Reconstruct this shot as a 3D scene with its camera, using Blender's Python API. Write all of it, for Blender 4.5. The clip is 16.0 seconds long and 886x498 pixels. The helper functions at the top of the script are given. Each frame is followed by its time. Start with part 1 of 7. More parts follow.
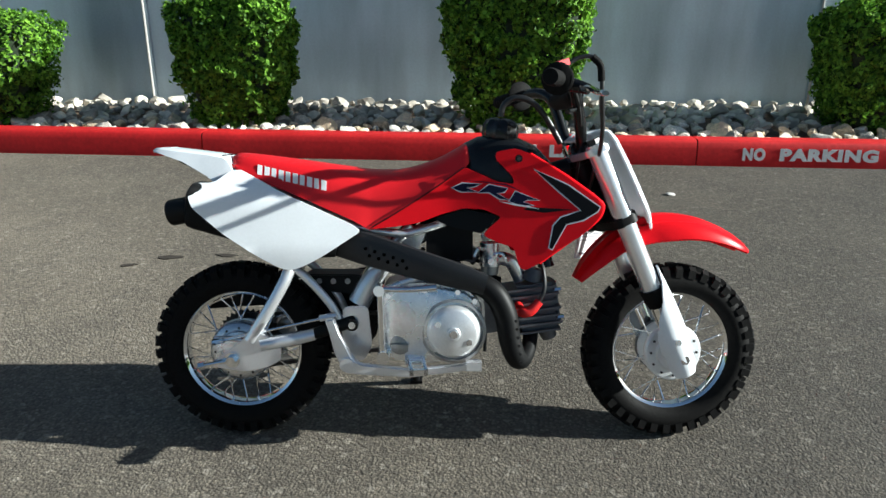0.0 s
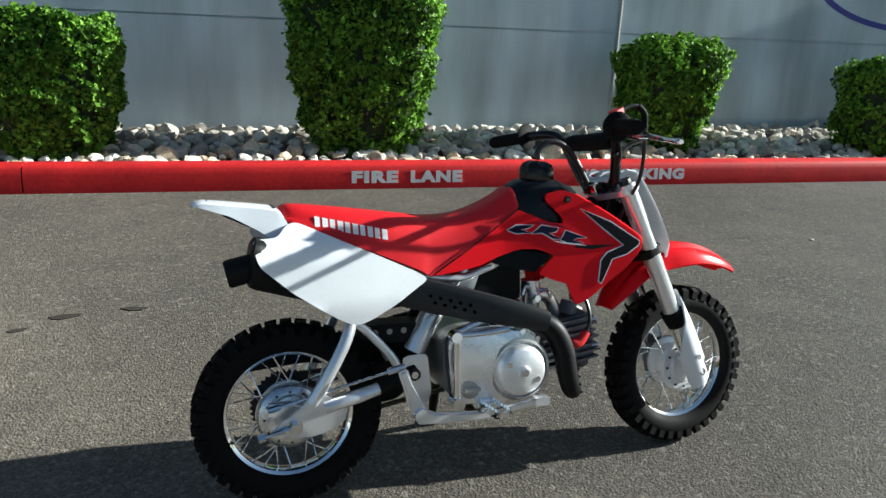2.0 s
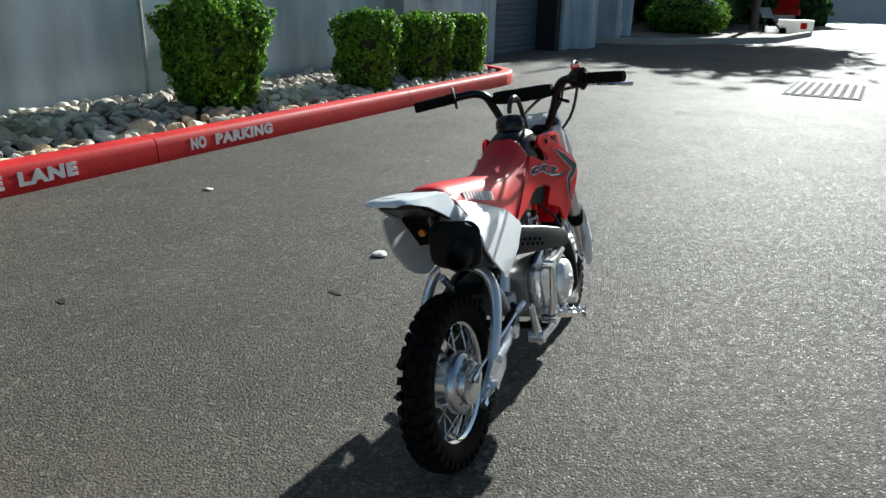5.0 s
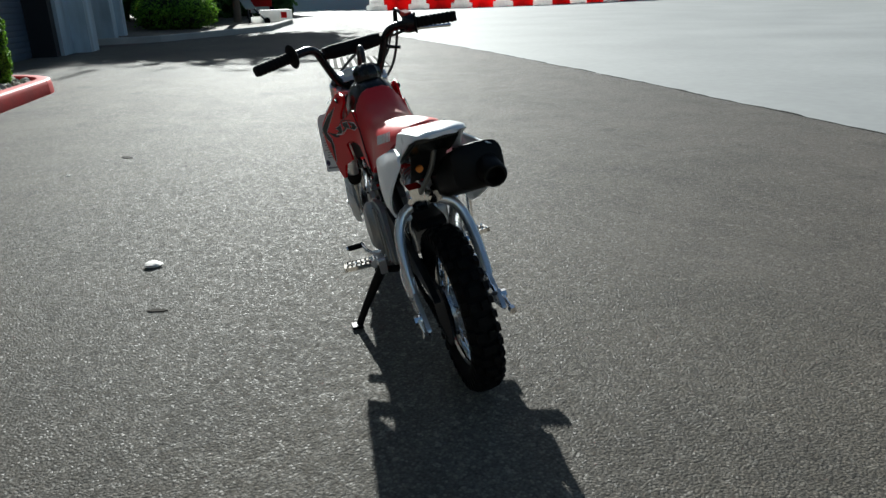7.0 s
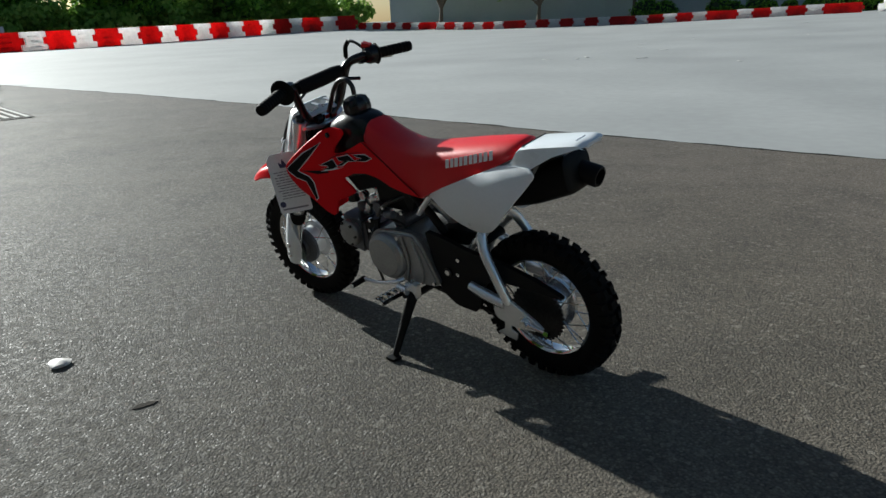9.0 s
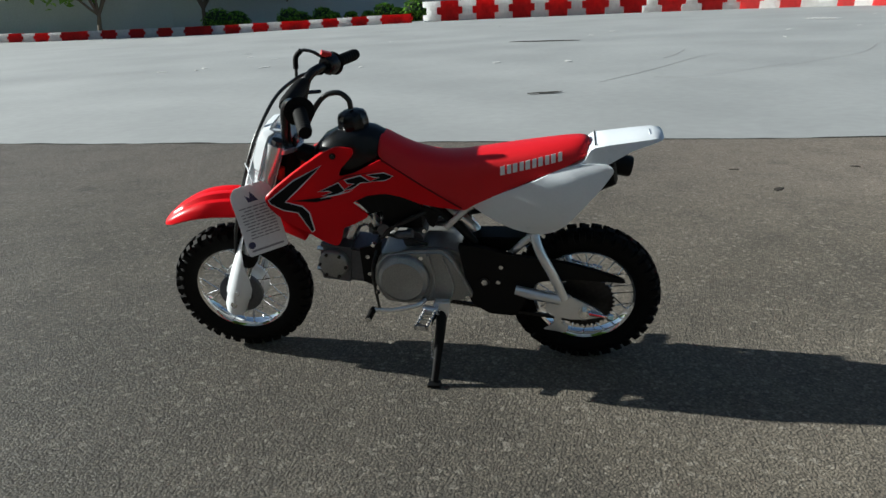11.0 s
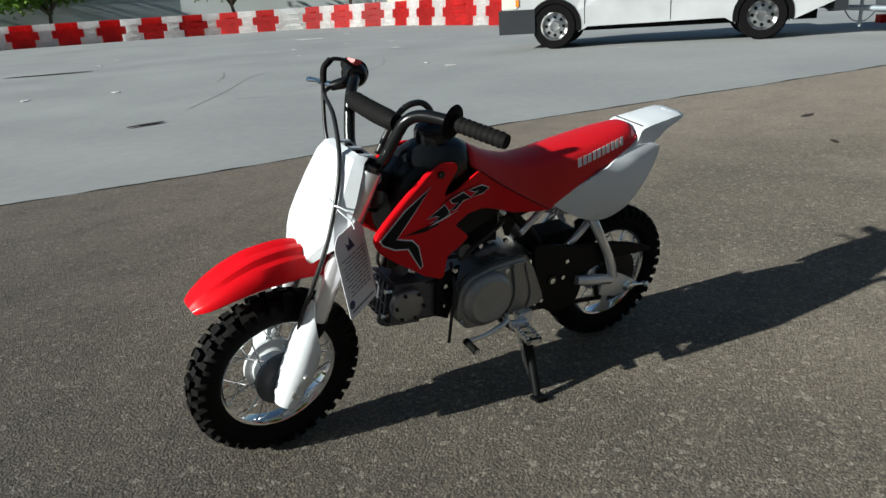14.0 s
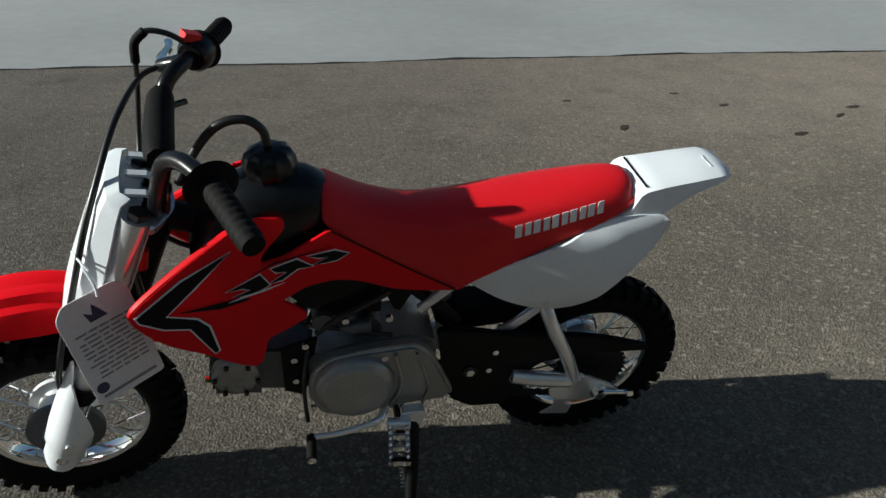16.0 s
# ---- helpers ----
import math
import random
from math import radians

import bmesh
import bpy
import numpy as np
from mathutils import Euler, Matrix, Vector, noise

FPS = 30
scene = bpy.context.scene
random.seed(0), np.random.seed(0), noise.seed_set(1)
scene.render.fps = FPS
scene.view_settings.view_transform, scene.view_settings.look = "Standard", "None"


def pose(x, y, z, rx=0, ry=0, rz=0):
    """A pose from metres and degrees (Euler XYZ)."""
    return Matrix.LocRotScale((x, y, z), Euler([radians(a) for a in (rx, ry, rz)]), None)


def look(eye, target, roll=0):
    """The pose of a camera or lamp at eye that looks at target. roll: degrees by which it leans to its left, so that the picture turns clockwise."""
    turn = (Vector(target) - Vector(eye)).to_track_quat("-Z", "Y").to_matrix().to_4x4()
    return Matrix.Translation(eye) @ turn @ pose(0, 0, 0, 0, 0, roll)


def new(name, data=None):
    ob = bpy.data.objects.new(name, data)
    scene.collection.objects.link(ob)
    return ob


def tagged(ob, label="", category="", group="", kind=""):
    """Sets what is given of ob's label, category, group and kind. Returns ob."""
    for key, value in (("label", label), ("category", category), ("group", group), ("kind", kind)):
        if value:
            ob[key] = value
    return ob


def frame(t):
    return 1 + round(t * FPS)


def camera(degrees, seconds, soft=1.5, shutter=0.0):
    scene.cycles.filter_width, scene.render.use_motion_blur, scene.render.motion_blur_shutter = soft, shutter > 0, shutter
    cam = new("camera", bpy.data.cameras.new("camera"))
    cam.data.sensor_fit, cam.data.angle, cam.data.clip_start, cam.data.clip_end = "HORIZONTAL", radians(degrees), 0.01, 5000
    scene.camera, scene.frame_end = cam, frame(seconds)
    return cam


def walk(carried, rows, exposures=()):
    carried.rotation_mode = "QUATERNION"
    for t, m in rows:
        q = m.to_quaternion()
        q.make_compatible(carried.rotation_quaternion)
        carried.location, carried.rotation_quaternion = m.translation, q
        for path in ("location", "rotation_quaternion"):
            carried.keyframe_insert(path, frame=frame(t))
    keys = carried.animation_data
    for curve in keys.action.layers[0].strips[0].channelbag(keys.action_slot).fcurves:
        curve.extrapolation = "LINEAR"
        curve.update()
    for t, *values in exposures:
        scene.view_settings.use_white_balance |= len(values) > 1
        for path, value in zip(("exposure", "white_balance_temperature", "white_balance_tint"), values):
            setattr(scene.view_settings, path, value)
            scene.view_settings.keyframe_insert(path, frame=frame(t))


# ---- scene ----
cam = camera(63.8, 16.0)
PATH = [
    (0, (0.068, -1.327, 0.911), (-0.066, 0.558, 0.256), 0.2),
    (0.5, (0.042, -1.327, 0.915), (-0.031, 0.553, 0.235), 1.6),
    (1, (-0.122, -1.339, 0.927), (0.007, 0.536, 0.242), 2.5),
    (1.5, (-0.329, -1.344, 0.963), (-0.027, 0.514, 0.289), 1.3),
    (2, (-0.518, -1.27, 0.954), (-0.015, 0.572, 0.359), 2.5),
    (2.5, (-0.716, -1.172, 0.969), (-0.025, 0.583, 0.304), 3.8),
    (3, (-0.972, -1.111, 0.997), (-0.035, 0.513, 0.303), 3.2),
    (3.5, (-1.175, -1.001, 0.992), (0.032, 0.477, 0.326), 3.1),
    (4, (-1.350, -0.892, 0.980), (0.053, 0.395, 0.261), 3.4),
    (6.3, (-1.896, 0.041, 0.846), (0.007, 0.104, 0.234), -1.4),
    (6.5, (-1.894, 0.129, 0.819), (-0.007, 0.014, 0.168), -0.5),
    (7, (-1.889, 0.375, 0.842), (-0.039, 0.004, 0.177), -1.9),
    (7.5, (-1.883, 0.637, 0.873), (-0.089, 0.011, 0.249), -2.8),
    (8, (-1.797, 0.903, 0.846), (-0.157, -0.04, 0.197), -3.3),
    (8.5, (-1.659, 1.132, 0.857), (-0.132, -0.001, 0.237), -3.0),
    (11, (-0.536, 1.797, 0.904), (-0.074, -0.039, 0.262), -2.6),
    (11.5, (-0.299, 1.826, 0.926), (-0.12, -0.086, 0.369), -3.2),
    (12, (-0.078, 1.831, 0.917), (-0.095, -0.087, 0.349), -3.0),
    (12.5, (0.168, 1.772, 0.927), (-0.019, -0.127, 0.329), -3.5),
    (13, (0.408, 1.72, 0.942), (-0.113, -0.129, 0.385), -4.8),
    (13.5, (0.577, 1.626, 0.921), (-0.135, -0.143, 0.319), -4.6),
    (14, (0.718, 1.519, 0.907), (-0.1, -0.188, 0.26), -3.8),
    (14.5, (0.787, 1.443, 0.922), (-0.204, -0.175, 0.29), -4.1),
    (15, (0.66, 1.424, 0.95), (-0.182, -0.284, 0.339), -3.5),
    (15.5, (0.324, 1.360, 0.995), (-0.258, -0.399, 0.243), -1.8),
    (16, (-0.018, 1.142, 1.030), (-0.292, -0.600, 0.085), 1.6),
]
SUN_STRENGTH, SKY_STRENGTH = 5.0, 0.040
ASPHALT_DARK, ASPHALT_BROWN, ASPHALT_CHIP, ASPHALT_ROUGH = (0.098, 0.086, 0.070), (0.158, 0.134, 0.103), (0.40, 0.345, 0.27), 0.8
EXPOSURES = [(0, 1.27, 6000, 1), (2.5, 1.33, 6000, 1), (4, 1.29, 6050, 2), (6.5, 0.88, 6050, 2), (8.5, 0.69, 6050, 2), (11, 0.91, 6100, 2), (14, 0.65, 6150, 2), (16, 0.53, 6150, 2)]

walk(cam, [(t, look(eye, target, roll)) for t, eye, target, roll in PATH], EXPOSURES)

# ---- light ----
SUN_EL, SUN_AZ = 21.4, 0.4          # degrees above ground; degrees from +x towards +y
sun_dir = Vector((math.cos(radians(SUN_EL)) * math.cos(radians(SUN_AZ)), math.cos(radians(SUN_EL)) * math.sin(radians(SUN_AZ)), math.sin(radians(SUN_EL))))
world = bpy.data.worlds.new("sky")
scene.world = world
world.use_nodes = True
wn = world.node_tree
sky = wn.nodes.new("ShaderNodeTexSky")
sky.sky_type, sky.sun_disc = "NISHITA", False
sky.dust_density, sky.ozone_density = 1.0, 1.6
sky.sun_elevation, sky.sun_rotation = radians(SUN_EL), radians(90 - SUN_AZ)
wn.links.new(sky.outputs[0], wn.nodes["Background"].inputs[0])
wn.nodes["Background"].inputs[1].default_value = SKY_STRENGTH
sun = new("sun", bpy.data.lights.new("sun", "SUN"))
sun.data.energy, sun.data.angle, sun.data.color = SUN_STRENGTH, radians(0.6), (1.0, 0.955, 0.89)
sun.matrix_world = look(sun_dir * 30, (0, 0, 0))


# ---- materials ----
def mat(name, base, rough=0.5, metal=0.0, scale=40.0, var=0.12, bump=0.0, big=2.0, bigvar=0.1, coat=0.0, spec=0.5, each=0.0, coords="Object", bscale=None, sheen=0.0):
    """A surface with grain and large stains round one base colour; each: how far whole objects differ."""
    m = bpy.data.materials.new(name)
    m.use_nodes = True
    nt = m.node_tree
    b = nt.nodes["Principled BSDF"]
    b.inputs["Roughness"].default_value, b.inputs["Metallic"].default_value = rough, metal
    b.inputs["Coat Weight"].default_value, b.inputs["Specular IOR Level"].default_value = coat, spec
    b.inputs["Coat Roughness"].default_value = 0.08
    tc = nt.nodes.new("ShaderNodeTexCoord")
    src = tc.outputs[coords]

    def noise_at(sc, detail):
        n = nt.nodes.new("ShaderNodeTexNoise")
        n.inputs["Scale"].default_value, n.inputs["Detail"].default_value = sc, detail
        nt.links.new(src, n.inputs["Vector"])
        return n
    fine, large = noise_at(scale, 5), noise_at(big, 3)

    def ramp(n, amount):
        r = nt.nodes.new("ShaderNodeMapRange")
        r.inputs[1].default_value, r.inputs[2].default_value = 0.3, 0.7
        r.inputs[3].default_value, r.inputs[4].default_value = 1 - amount, 1 + amount
        nt.links.new(n.outputs[0], r.inputs[0])
        return r.outputs[0]

    def times(a, c):
        x = nt.nodes.new("ShaderNodeMath")
        x.operation = "MULTIPLY"
        nt.links.new(a, x.inputs[0])
        nt.links.new(c, x.inputs[1])
        return x.outputs[0]
    k = times(ramp(fine, var), ramp(large, bigvar))
    if each:
        oi = nt.nodes.new("ShaderNodeObjectInfo")
        r = nt.nodes.new("ShaderNodeMapRange")
        r.inputs[3].default_value, r.inputs[4].default_value = 1 - each, 1 + each
        nt.links.new(oi.outputs["Random"], r.inputs[0])
        k = times(k, r.outputs[0])
    mix = nt.nodes.new("ShaderNodeVectorMath")
    mix.operation = "SCALE"
    mix.inputs[0].default_value = base
    nt.links.new(k, mix.inputs["Scale"])
    nt.links.new(mix.outputs[0], b.inputs["Base Color"])
    rr = nt.nodes.new("ShaderNodeMapRange")
    rr.inputs[3].default_value, rr.inputs[4].default_value = max(0.02, rough * 0.82), min(1, rough * 1.18)
    nt.links.new(large.outputs[0], rr.inputs[0])
    nt.links.new(rr.outputs[0], b.inputs["Roughness"])
    if bump:
        bn = nt.nodes.new("ShaderNodeBump")
        bn.inputs["Strength"].default_value, bn.inputs["Distance"].default_value = bump, 0.004
        bf = noise_at(bscale, 4) if bscale else fine
        nt.links.new(bf.outputs[0], bn.inputs["Height"])
        nt.links.new(bn.outputs[0], b.inputs["Normal"])
    return m


def asphalt_material():
    """Aged asphalt: dark binder, pale stone chips of two sizes, brown bleaching and oil stains."""
    m = bpy.data.materials.new("asphalt")
    m.use_nodes = True
    nt = m.node_tree
    b = nt.nodes["Principled BSDF"]
    tc = nt.nodes.new("ShaderNodeTexCoord")
    src = tc.outputs["Object"]

    def tex(kind, sc, **kw):
        n = nt.nodes.new(kind)
        n.inputs["Scale"].default_value = sc
        for key, v in kw.items():
            n.inputs[key].default_value = v
        nt.links.new(src, n.inputs["Vector"])
        return n

    def mapped(o, a, c, lo, hi):
        r = nt.nodes.new("ShaderNodeMapRange")
        for i, v in enumerate((a, c, lo, hi)):
            r.inputs[i + 1].default_value = v
        nt.links.new(o, r.inputs[0])
        return r.outputs[0]

    def mixed(f, a, c):
        x = nt.nodes.new("ShaderNodeMix")
        x.data_type = "RGBA"
        nt.links.new(f, x.inputs[0])
        for i, v in ((6, a), (7, c)):
            if isinstance(v, tuple):
                x.inputs[i].default_value = (*v, 1)
            else:
                nt.links.new(v, x.inputs[i])
        return x.outputs[2]
    fine = tex("ShaderNodeTexVoronoi", 165)
    chips = tex("ShaderNodeTexVoronoi", 78)
    grit = tex("ShaderNodeTexNoise", 420, Detail=3)
    pits = tex("ShaderNodeTexNoise", 62, Detail=4, Roughness=0.7)
    mid = tex("ShaderNodeTexNoise", 28, Detail=5)
    patch = tex("ShaderNodeTexNoise", 3.4, Detail=6, Roughness=0.7)
    large = tex("ShaderNodeTexNoise", 0.55, Detail=5, Roughness=0.65)
    dust = tex("ShaderNodeTexNoise", 0.85, Detail=4, Roughness=0.6, Distortion=0.8)
    oil = tex("ShaderNodeTexNoise", 2.3, Detail=2)

    def cells(n):
        h = nt.nodes.new("ShaderNodeSeparateColor")
        nt.links.new(n.outputs["Color"], h.inputs[0])
        return h
    hue, big = cells(fine), cells(chips)
    base = mixed(mapped(large.outputs[0], 0.34, 0.62, 0, 1), ASPHALT_DARK, ASPHALT_BROWN)
    dusty = mixed(mapped(dust.outputs[0], 0.48, 0.66, 0, 0.6), base, (0.200, 0.172, 0.136))
    # paler and pinker towards the seam, with an edge broken up by noise
    place = nt.nodes.new("ShaderNodeSeparateXYZ")
    nt.links.new(src, place.inputs[0])
    seam_ramp = nt.nodes.new("ShaderNodeMath")
    seam_ramp.operation = "MULTIPLY_ADD"
    seam_ramp.inputs[1].default_value = -2.2
    nt.links.new(dust.outputs[0], seam_ramp.inputs[0])
    nt.links.new(place.outputs[1], seam_ramp.inputs[2])
    swept = mixed(mapped(seam_ramp.outputs[0], -1.9, -3.3, 0, 0.62), dusty, (0.255, 0.212, 0.178))
    blotch = mixed(mapped(patch.outputs[0], 0.36, 0.54, 0.32, 0), swept, (0.048, 0.043, 0.039))
    stone = mixed(mapped(hue.outputs[0], 0.60, 1.0, 0, 0.40), blotch, ASPHALT_CHIP)
    dark = mixed(mapped(hue.outputs[1], 0.58, 1.0, 0, 0.42), stone, (0.020, 0.019, 0.019))
    pale = mixed(mapped(big.outputs[0], 0.92, 0.98, 0, 0.45), dark, (0.40, 0.36, 0.30))
    gaps = mixed(mapped(fine.outputs["Distance"], 0.42, 0.75, 0, 0.38), pale, (0.016, 0.015, 0.015))
    pitted = mixed(mapped(pits.outputs[0], 0.61, 0.70, 0, 0.7), gaps, (0.018, 0.017, 0.017))
    g = mixed(mapped(grit.outputs[0], 0.35, 0.65, 0.0, 0.20), pitted, (0.17, 0.15, 0.125))
    stain = mixed(mapped(oil.outputs[0], 0.66, 0.78, 0, 0.35), g, (0.03, 0.028, 0.027))
    nt.links.new(stain, b.inputs["Base Color"])
    rough = nt.nodes.new("ShaderNodeMath")
    rough.operation = "MULTIPLY"
    nt.links.new(mapped(mid.outputs[0], 0.3, 0.7, ASPHALT_ROUGH - 0.07, ASPHALT_ROUGH + 0.1), rough.inputs[0])
    nt.links.new(mapped(hue.outputs[2], 0.80, 1.0, 1.0, 0.66), rough.inputs[1])
    nt.links.new(rough.outputs[0], b.inputs["Roughness"])
    b.inputs["Specular IOR Level"].default_value = 0.25
    b.inputs["Diffuse Roughness"].default_value = 0.6

    def summed(x, y, k):
        n = nt.nodes.new("ShaderNodeMath")
        n.operation = "MULTIPLY_ADD"
        n.inputs[1].default_value = k
        nt.links.new(y, n.inputs[0])
        nt.links.new(x, n.inputs[2])
        return n.outputs[0]
    height = summed(summed(fine.outputs["Distance"], grit.outputs[0], 0.7), mapped(pits.outputs[0], 0.58, 0.72, 0, 1), 1.2)
    bn = nt.nodes.new("ShaderNodeBump")
    bn.inputs["Strength"].default_value, bn.inputs["Distance"].default_value, bn.invert = 0.50, 0.006, True
    nt.links.new(height, bn.inputs["Height"])
    nt.links.new(bn.outputs[0], b.inputs["Normal"])
    return m


def wall_material():
    """Weathered grey painted concrete with run-down streaks."""
    m = mat("painted_concrete", (0.47, 0.56, 0.62), 0.8, scale=60, var=0.05, bump=0.10, big=1.1, bigvar=0.14)
    nt = m.node_tree
    b = nt.nodes["Principled BSDF"]
    tc = nt.nodes.new("ShaderNodeTexCoord")
    mp = nt.nodes.new("ShaderNodeMapping")
    mp.inputs["Scale"].default_value = (1.3, 1.3, 0.22)
    nt.links.new(tc.outputs["Object"], mp.inputs[0])
    n = nt.nodes.new("ShaderNodeTexNoise")
    n.inputs["Scale"].default_value, n.inputs["Detail"].default_value = 2.2, 6
    nt.links.new(mp.outputs[0], n.inputs["Vector"])
    r = nt.nodes.new("ShaderNodeMapRange")
    for i, v in enumerate((0.36, 0.66, 0.72, 1.14)):
        r.inputs[i + 1].default_value = v
    nt.links.new(n.outputs[0], r.inputs[0])
    sc = nt.nodes.new("ShaderNodeVectorMath")
    sc.operation = "SCALE"
    old = b.inputs["Base Color"].links[0].from_socket
    nt.links.new(old, sc.inputs[0])
    nt.links.new(r.outputs[0], sc.inputs["Scale"])
    nt.links.new(sc.outputs[0], b.inputs["Base Color"])
    return m


def leaf_material(name, dark, light):
    """Leaves that differ from one another and let some light through."""
    m = bpy.data.materials.new(name)
    m.use_nodes = True
    nt = m.node_tree
    b = nt.nodes["Principled BSDF"]
    geo = nt.nodes.new("ShaderNodeNewGeometry")
    mix = nt.nodes.new("ShaderNodeMix")
    mix.data_type = "RGBA"
    nt.links.new(geo.outputs["Random Per Island"], mix.inputs[0])
    mix.inputs[6].default_value, mix.inputs[7].default_value = (*dark, 1), (*light, 1)
    nt.links.new(mix.outputs[2], b.inputs["Base Color"])
    b.inputs["Roughness"].default_value, b.inputs["Specular IOR Level"].default_value = 0.6, 0.2
    tr = nt.nodes.new("ShaderNodeBsdfTranslucent")
    nt.links.new(mix.outputs[2], tr.inputs[0])
    ms = nt.nodes.new("ShaderNodeMixShader")
    ms.inputs[0].default_value = 0.34
    out = nt.nodes["Material Output"]
    nt.links.new(b.outputs[0], ms.inputs[1])
    nt.links.new(tr.outputs[0], ms.inputs[2])
    nt.links.new(ms.outputs[0], out.inputs[0])
    return m


M = {}
M["asphalt"] = asphalt_material()
M["lot"] = mat("pale_concrete", (0.318, 0.322, 0.318), 0.75, scale=9, var=0.05, bump=0.05, big=0.45, bigvar=0.10, bscale=160)
M["wall"] = wall_material()
M["wall_far"] = mat("grey_block_wall", (0.52, 0.55, 0.56), 0.8, scale=12, var=0.06, big=0.2, bigvar=0.1)
M["kerb_paint"] = mat("red_kerb_paint", (0.54, 0.018, 0.020), 0.6, scale=45, var=0.12, bump=0.16, big=3.5, bigvar=0.14, each=0.05, spec=0.2)
M["white_paint"] = mat("white_stencil_paint", (0.78, 0.76, 0.74), 0.6, scale=120, var=0.12, big=9, bigvar=0.12)
M["joint"] = mat("dirty_joint", (0.09, 0.04, 0.035), 0.9)
M["soil"] = mat("dry_soil", (0.16, 0.12, 0.09), 0.95, scale=50, var=0.3, bump=0.8)
M["rock"] = mat("rough_rock", (0.58, 0.53, 0.46), 0.85, scale=16, var=0.34, bump=0.9, big=6, bigvar=0.28, each=0.5, bscale=34)
M["rock_warm"] = mat("warm_rock", (0.72, 0.56, 0.39), 0.85, scale=16, var=0.34, bump=0.9, big=5, bigvar=0.2, each=0.3, bscale=30)
M["leaf"] = leaf_material("hedge_leaf", (0.014, 0.055, 0.007), (0.25, 0.49, 0.05))
M["leaf_dark"] = leaf_material("dark_leaf", (0.018, 0.05, 0.012), (0.06, 0.13, 0.03))
M["leaf_light"] = leaf_material("feathery_leaf", (0.13, 0.26, 0.035), (0.30, 0.46, 0.09))
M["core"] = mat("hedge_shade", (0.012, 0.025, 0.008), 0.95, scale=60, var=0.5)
M["bark"] = mat("bark", (0.13, 0.10, 0.075), 0.9, scale=40, var=0.3, bump=0.7)
M["door_steel"] = mat("blue_grey_steel", (0.12, 0.155, 0.21), 0.5, scale=20, var=0.06, big=1.0, bigvar=0.12)
M["grey_metal"] = mat("grey_painted_metal", (0.22, 0.25, 0.28), 0.5, scale=30, var=0.06)
M["glass_dark"] = mat("dark_glass", (0.02, 0.025, 0.03), 0.06, scale=3, var=0.1, spec=0.8)
M["blue_paint"] = mat("blue_sign_paint", (0.02, 0.03, 0.28), 0.5)
def glowing_through(m, share):
    """Lets part of the light pass through thin plastic."""
    nt = m.node_tree
    b = nt.nodes["Principled BSDF"]
    tr = nt.nodes.new("ShaderNodeBsdfTranslucent")
    nt.links.new(b.inputs["Base Color"].links[0].from_socket, tr.inputs[0])
    ms = nt.nodes.new("ShaderNodeMixShader")
    ms.inputs[0].default_value = share
    nt.links.new(b.outputs[0], ms.inputs[1])
    nt.links.new(tr.outputs[0], ms.inputs[2])
    nt.links.new(ms.outputs[0], nt.nodes["Material Output"].inputs[0])
    return m


M["barrier_red"] = glowing_through(mat("red_barrier_plastic", (0.72, 0.04, 0.04), 0.45, scale=8, var=0.1, big=1.2, bigvar=0.18, each=0.12), 0.8)
M["barrier_white"] = glowing_through(mat("white_barrier_plastic", (0.88, 0.88, 0.87), 0.45, scale=8, var=0.06, big=1.2, bigvar=0.1, each=0.06), 0.8)
M["kerb_plain"] = mat("bare_concrete_kerb", (0.42, 0.40, 0.37), 0.85, scale=60, var=0.12, bump=0.3)
M["cream"] = mat("cream_stucco", (0.62, 0.54, 0.40), 0.85, scale=30, var=0.05)
M["brown"] = mat("brown_stucco", (0.20, 0.11, 0.08), 0.85, scale=30, var=0.08)
M["cream_paint"] = mat("cream_metal_paint", (0.50, 0.46, 0.34), 0.55, scale=12, var=0.12, big=2, bigvar=0.2)
M["car_white"] = mat("white_car_paint", (0.40, 0.41, 0.42), 0.3, scale=3, var=0.03, coat=0.4)
M["bumper"] = mat("dark_grey_plastic", (0.024, 0.026, 0.030), 0.6, scale=60, var=0.1, spec=0.15)
M["tyre_far"] = mat("car_tyre", (0.006, 0.006, 0.006), 0.9, scale=60, var=0.2, spec=0.05)
M["steel"] = mat("brushed_steel", (0.55, 0.55, 0.55), 0.3, 1.0, scale=60, var=0.06)
M["lamp_glass"] = mat("headlamp_lens", (0.62, 0.62, 0.55), 0.15, scale=6, var=0.1)
M["amber"] = mat("amber_lens", (0.7, 0.22, 0.03), 0.25)
M["tar"] = mat("tar_mark", (0.050, 0.044, 0.038), 0.95, scale=120, var=0.3, bump=0.3, spec=0.05)
M["pale_stone"] = mat("pale_stone", (0.66, 0.62, 0.58), 0.6, scale=60, var=0.1)
M["chalk"] = mat("faded_chalk", (0.56, 0.55, 0.53), 0.8, scale=60, var=0.15)
M["skid"] = mat("rubber_skid", (0.27, 0.265, 0.255), 0.75, scale=30, var=0.25)
M["navy"] = mat("navy_print", (0.03, 0.03, 0.09), 0.5)
M["crimson"] = mat("crimson_print", (0.5, 0.03, 0.05), 0.5)


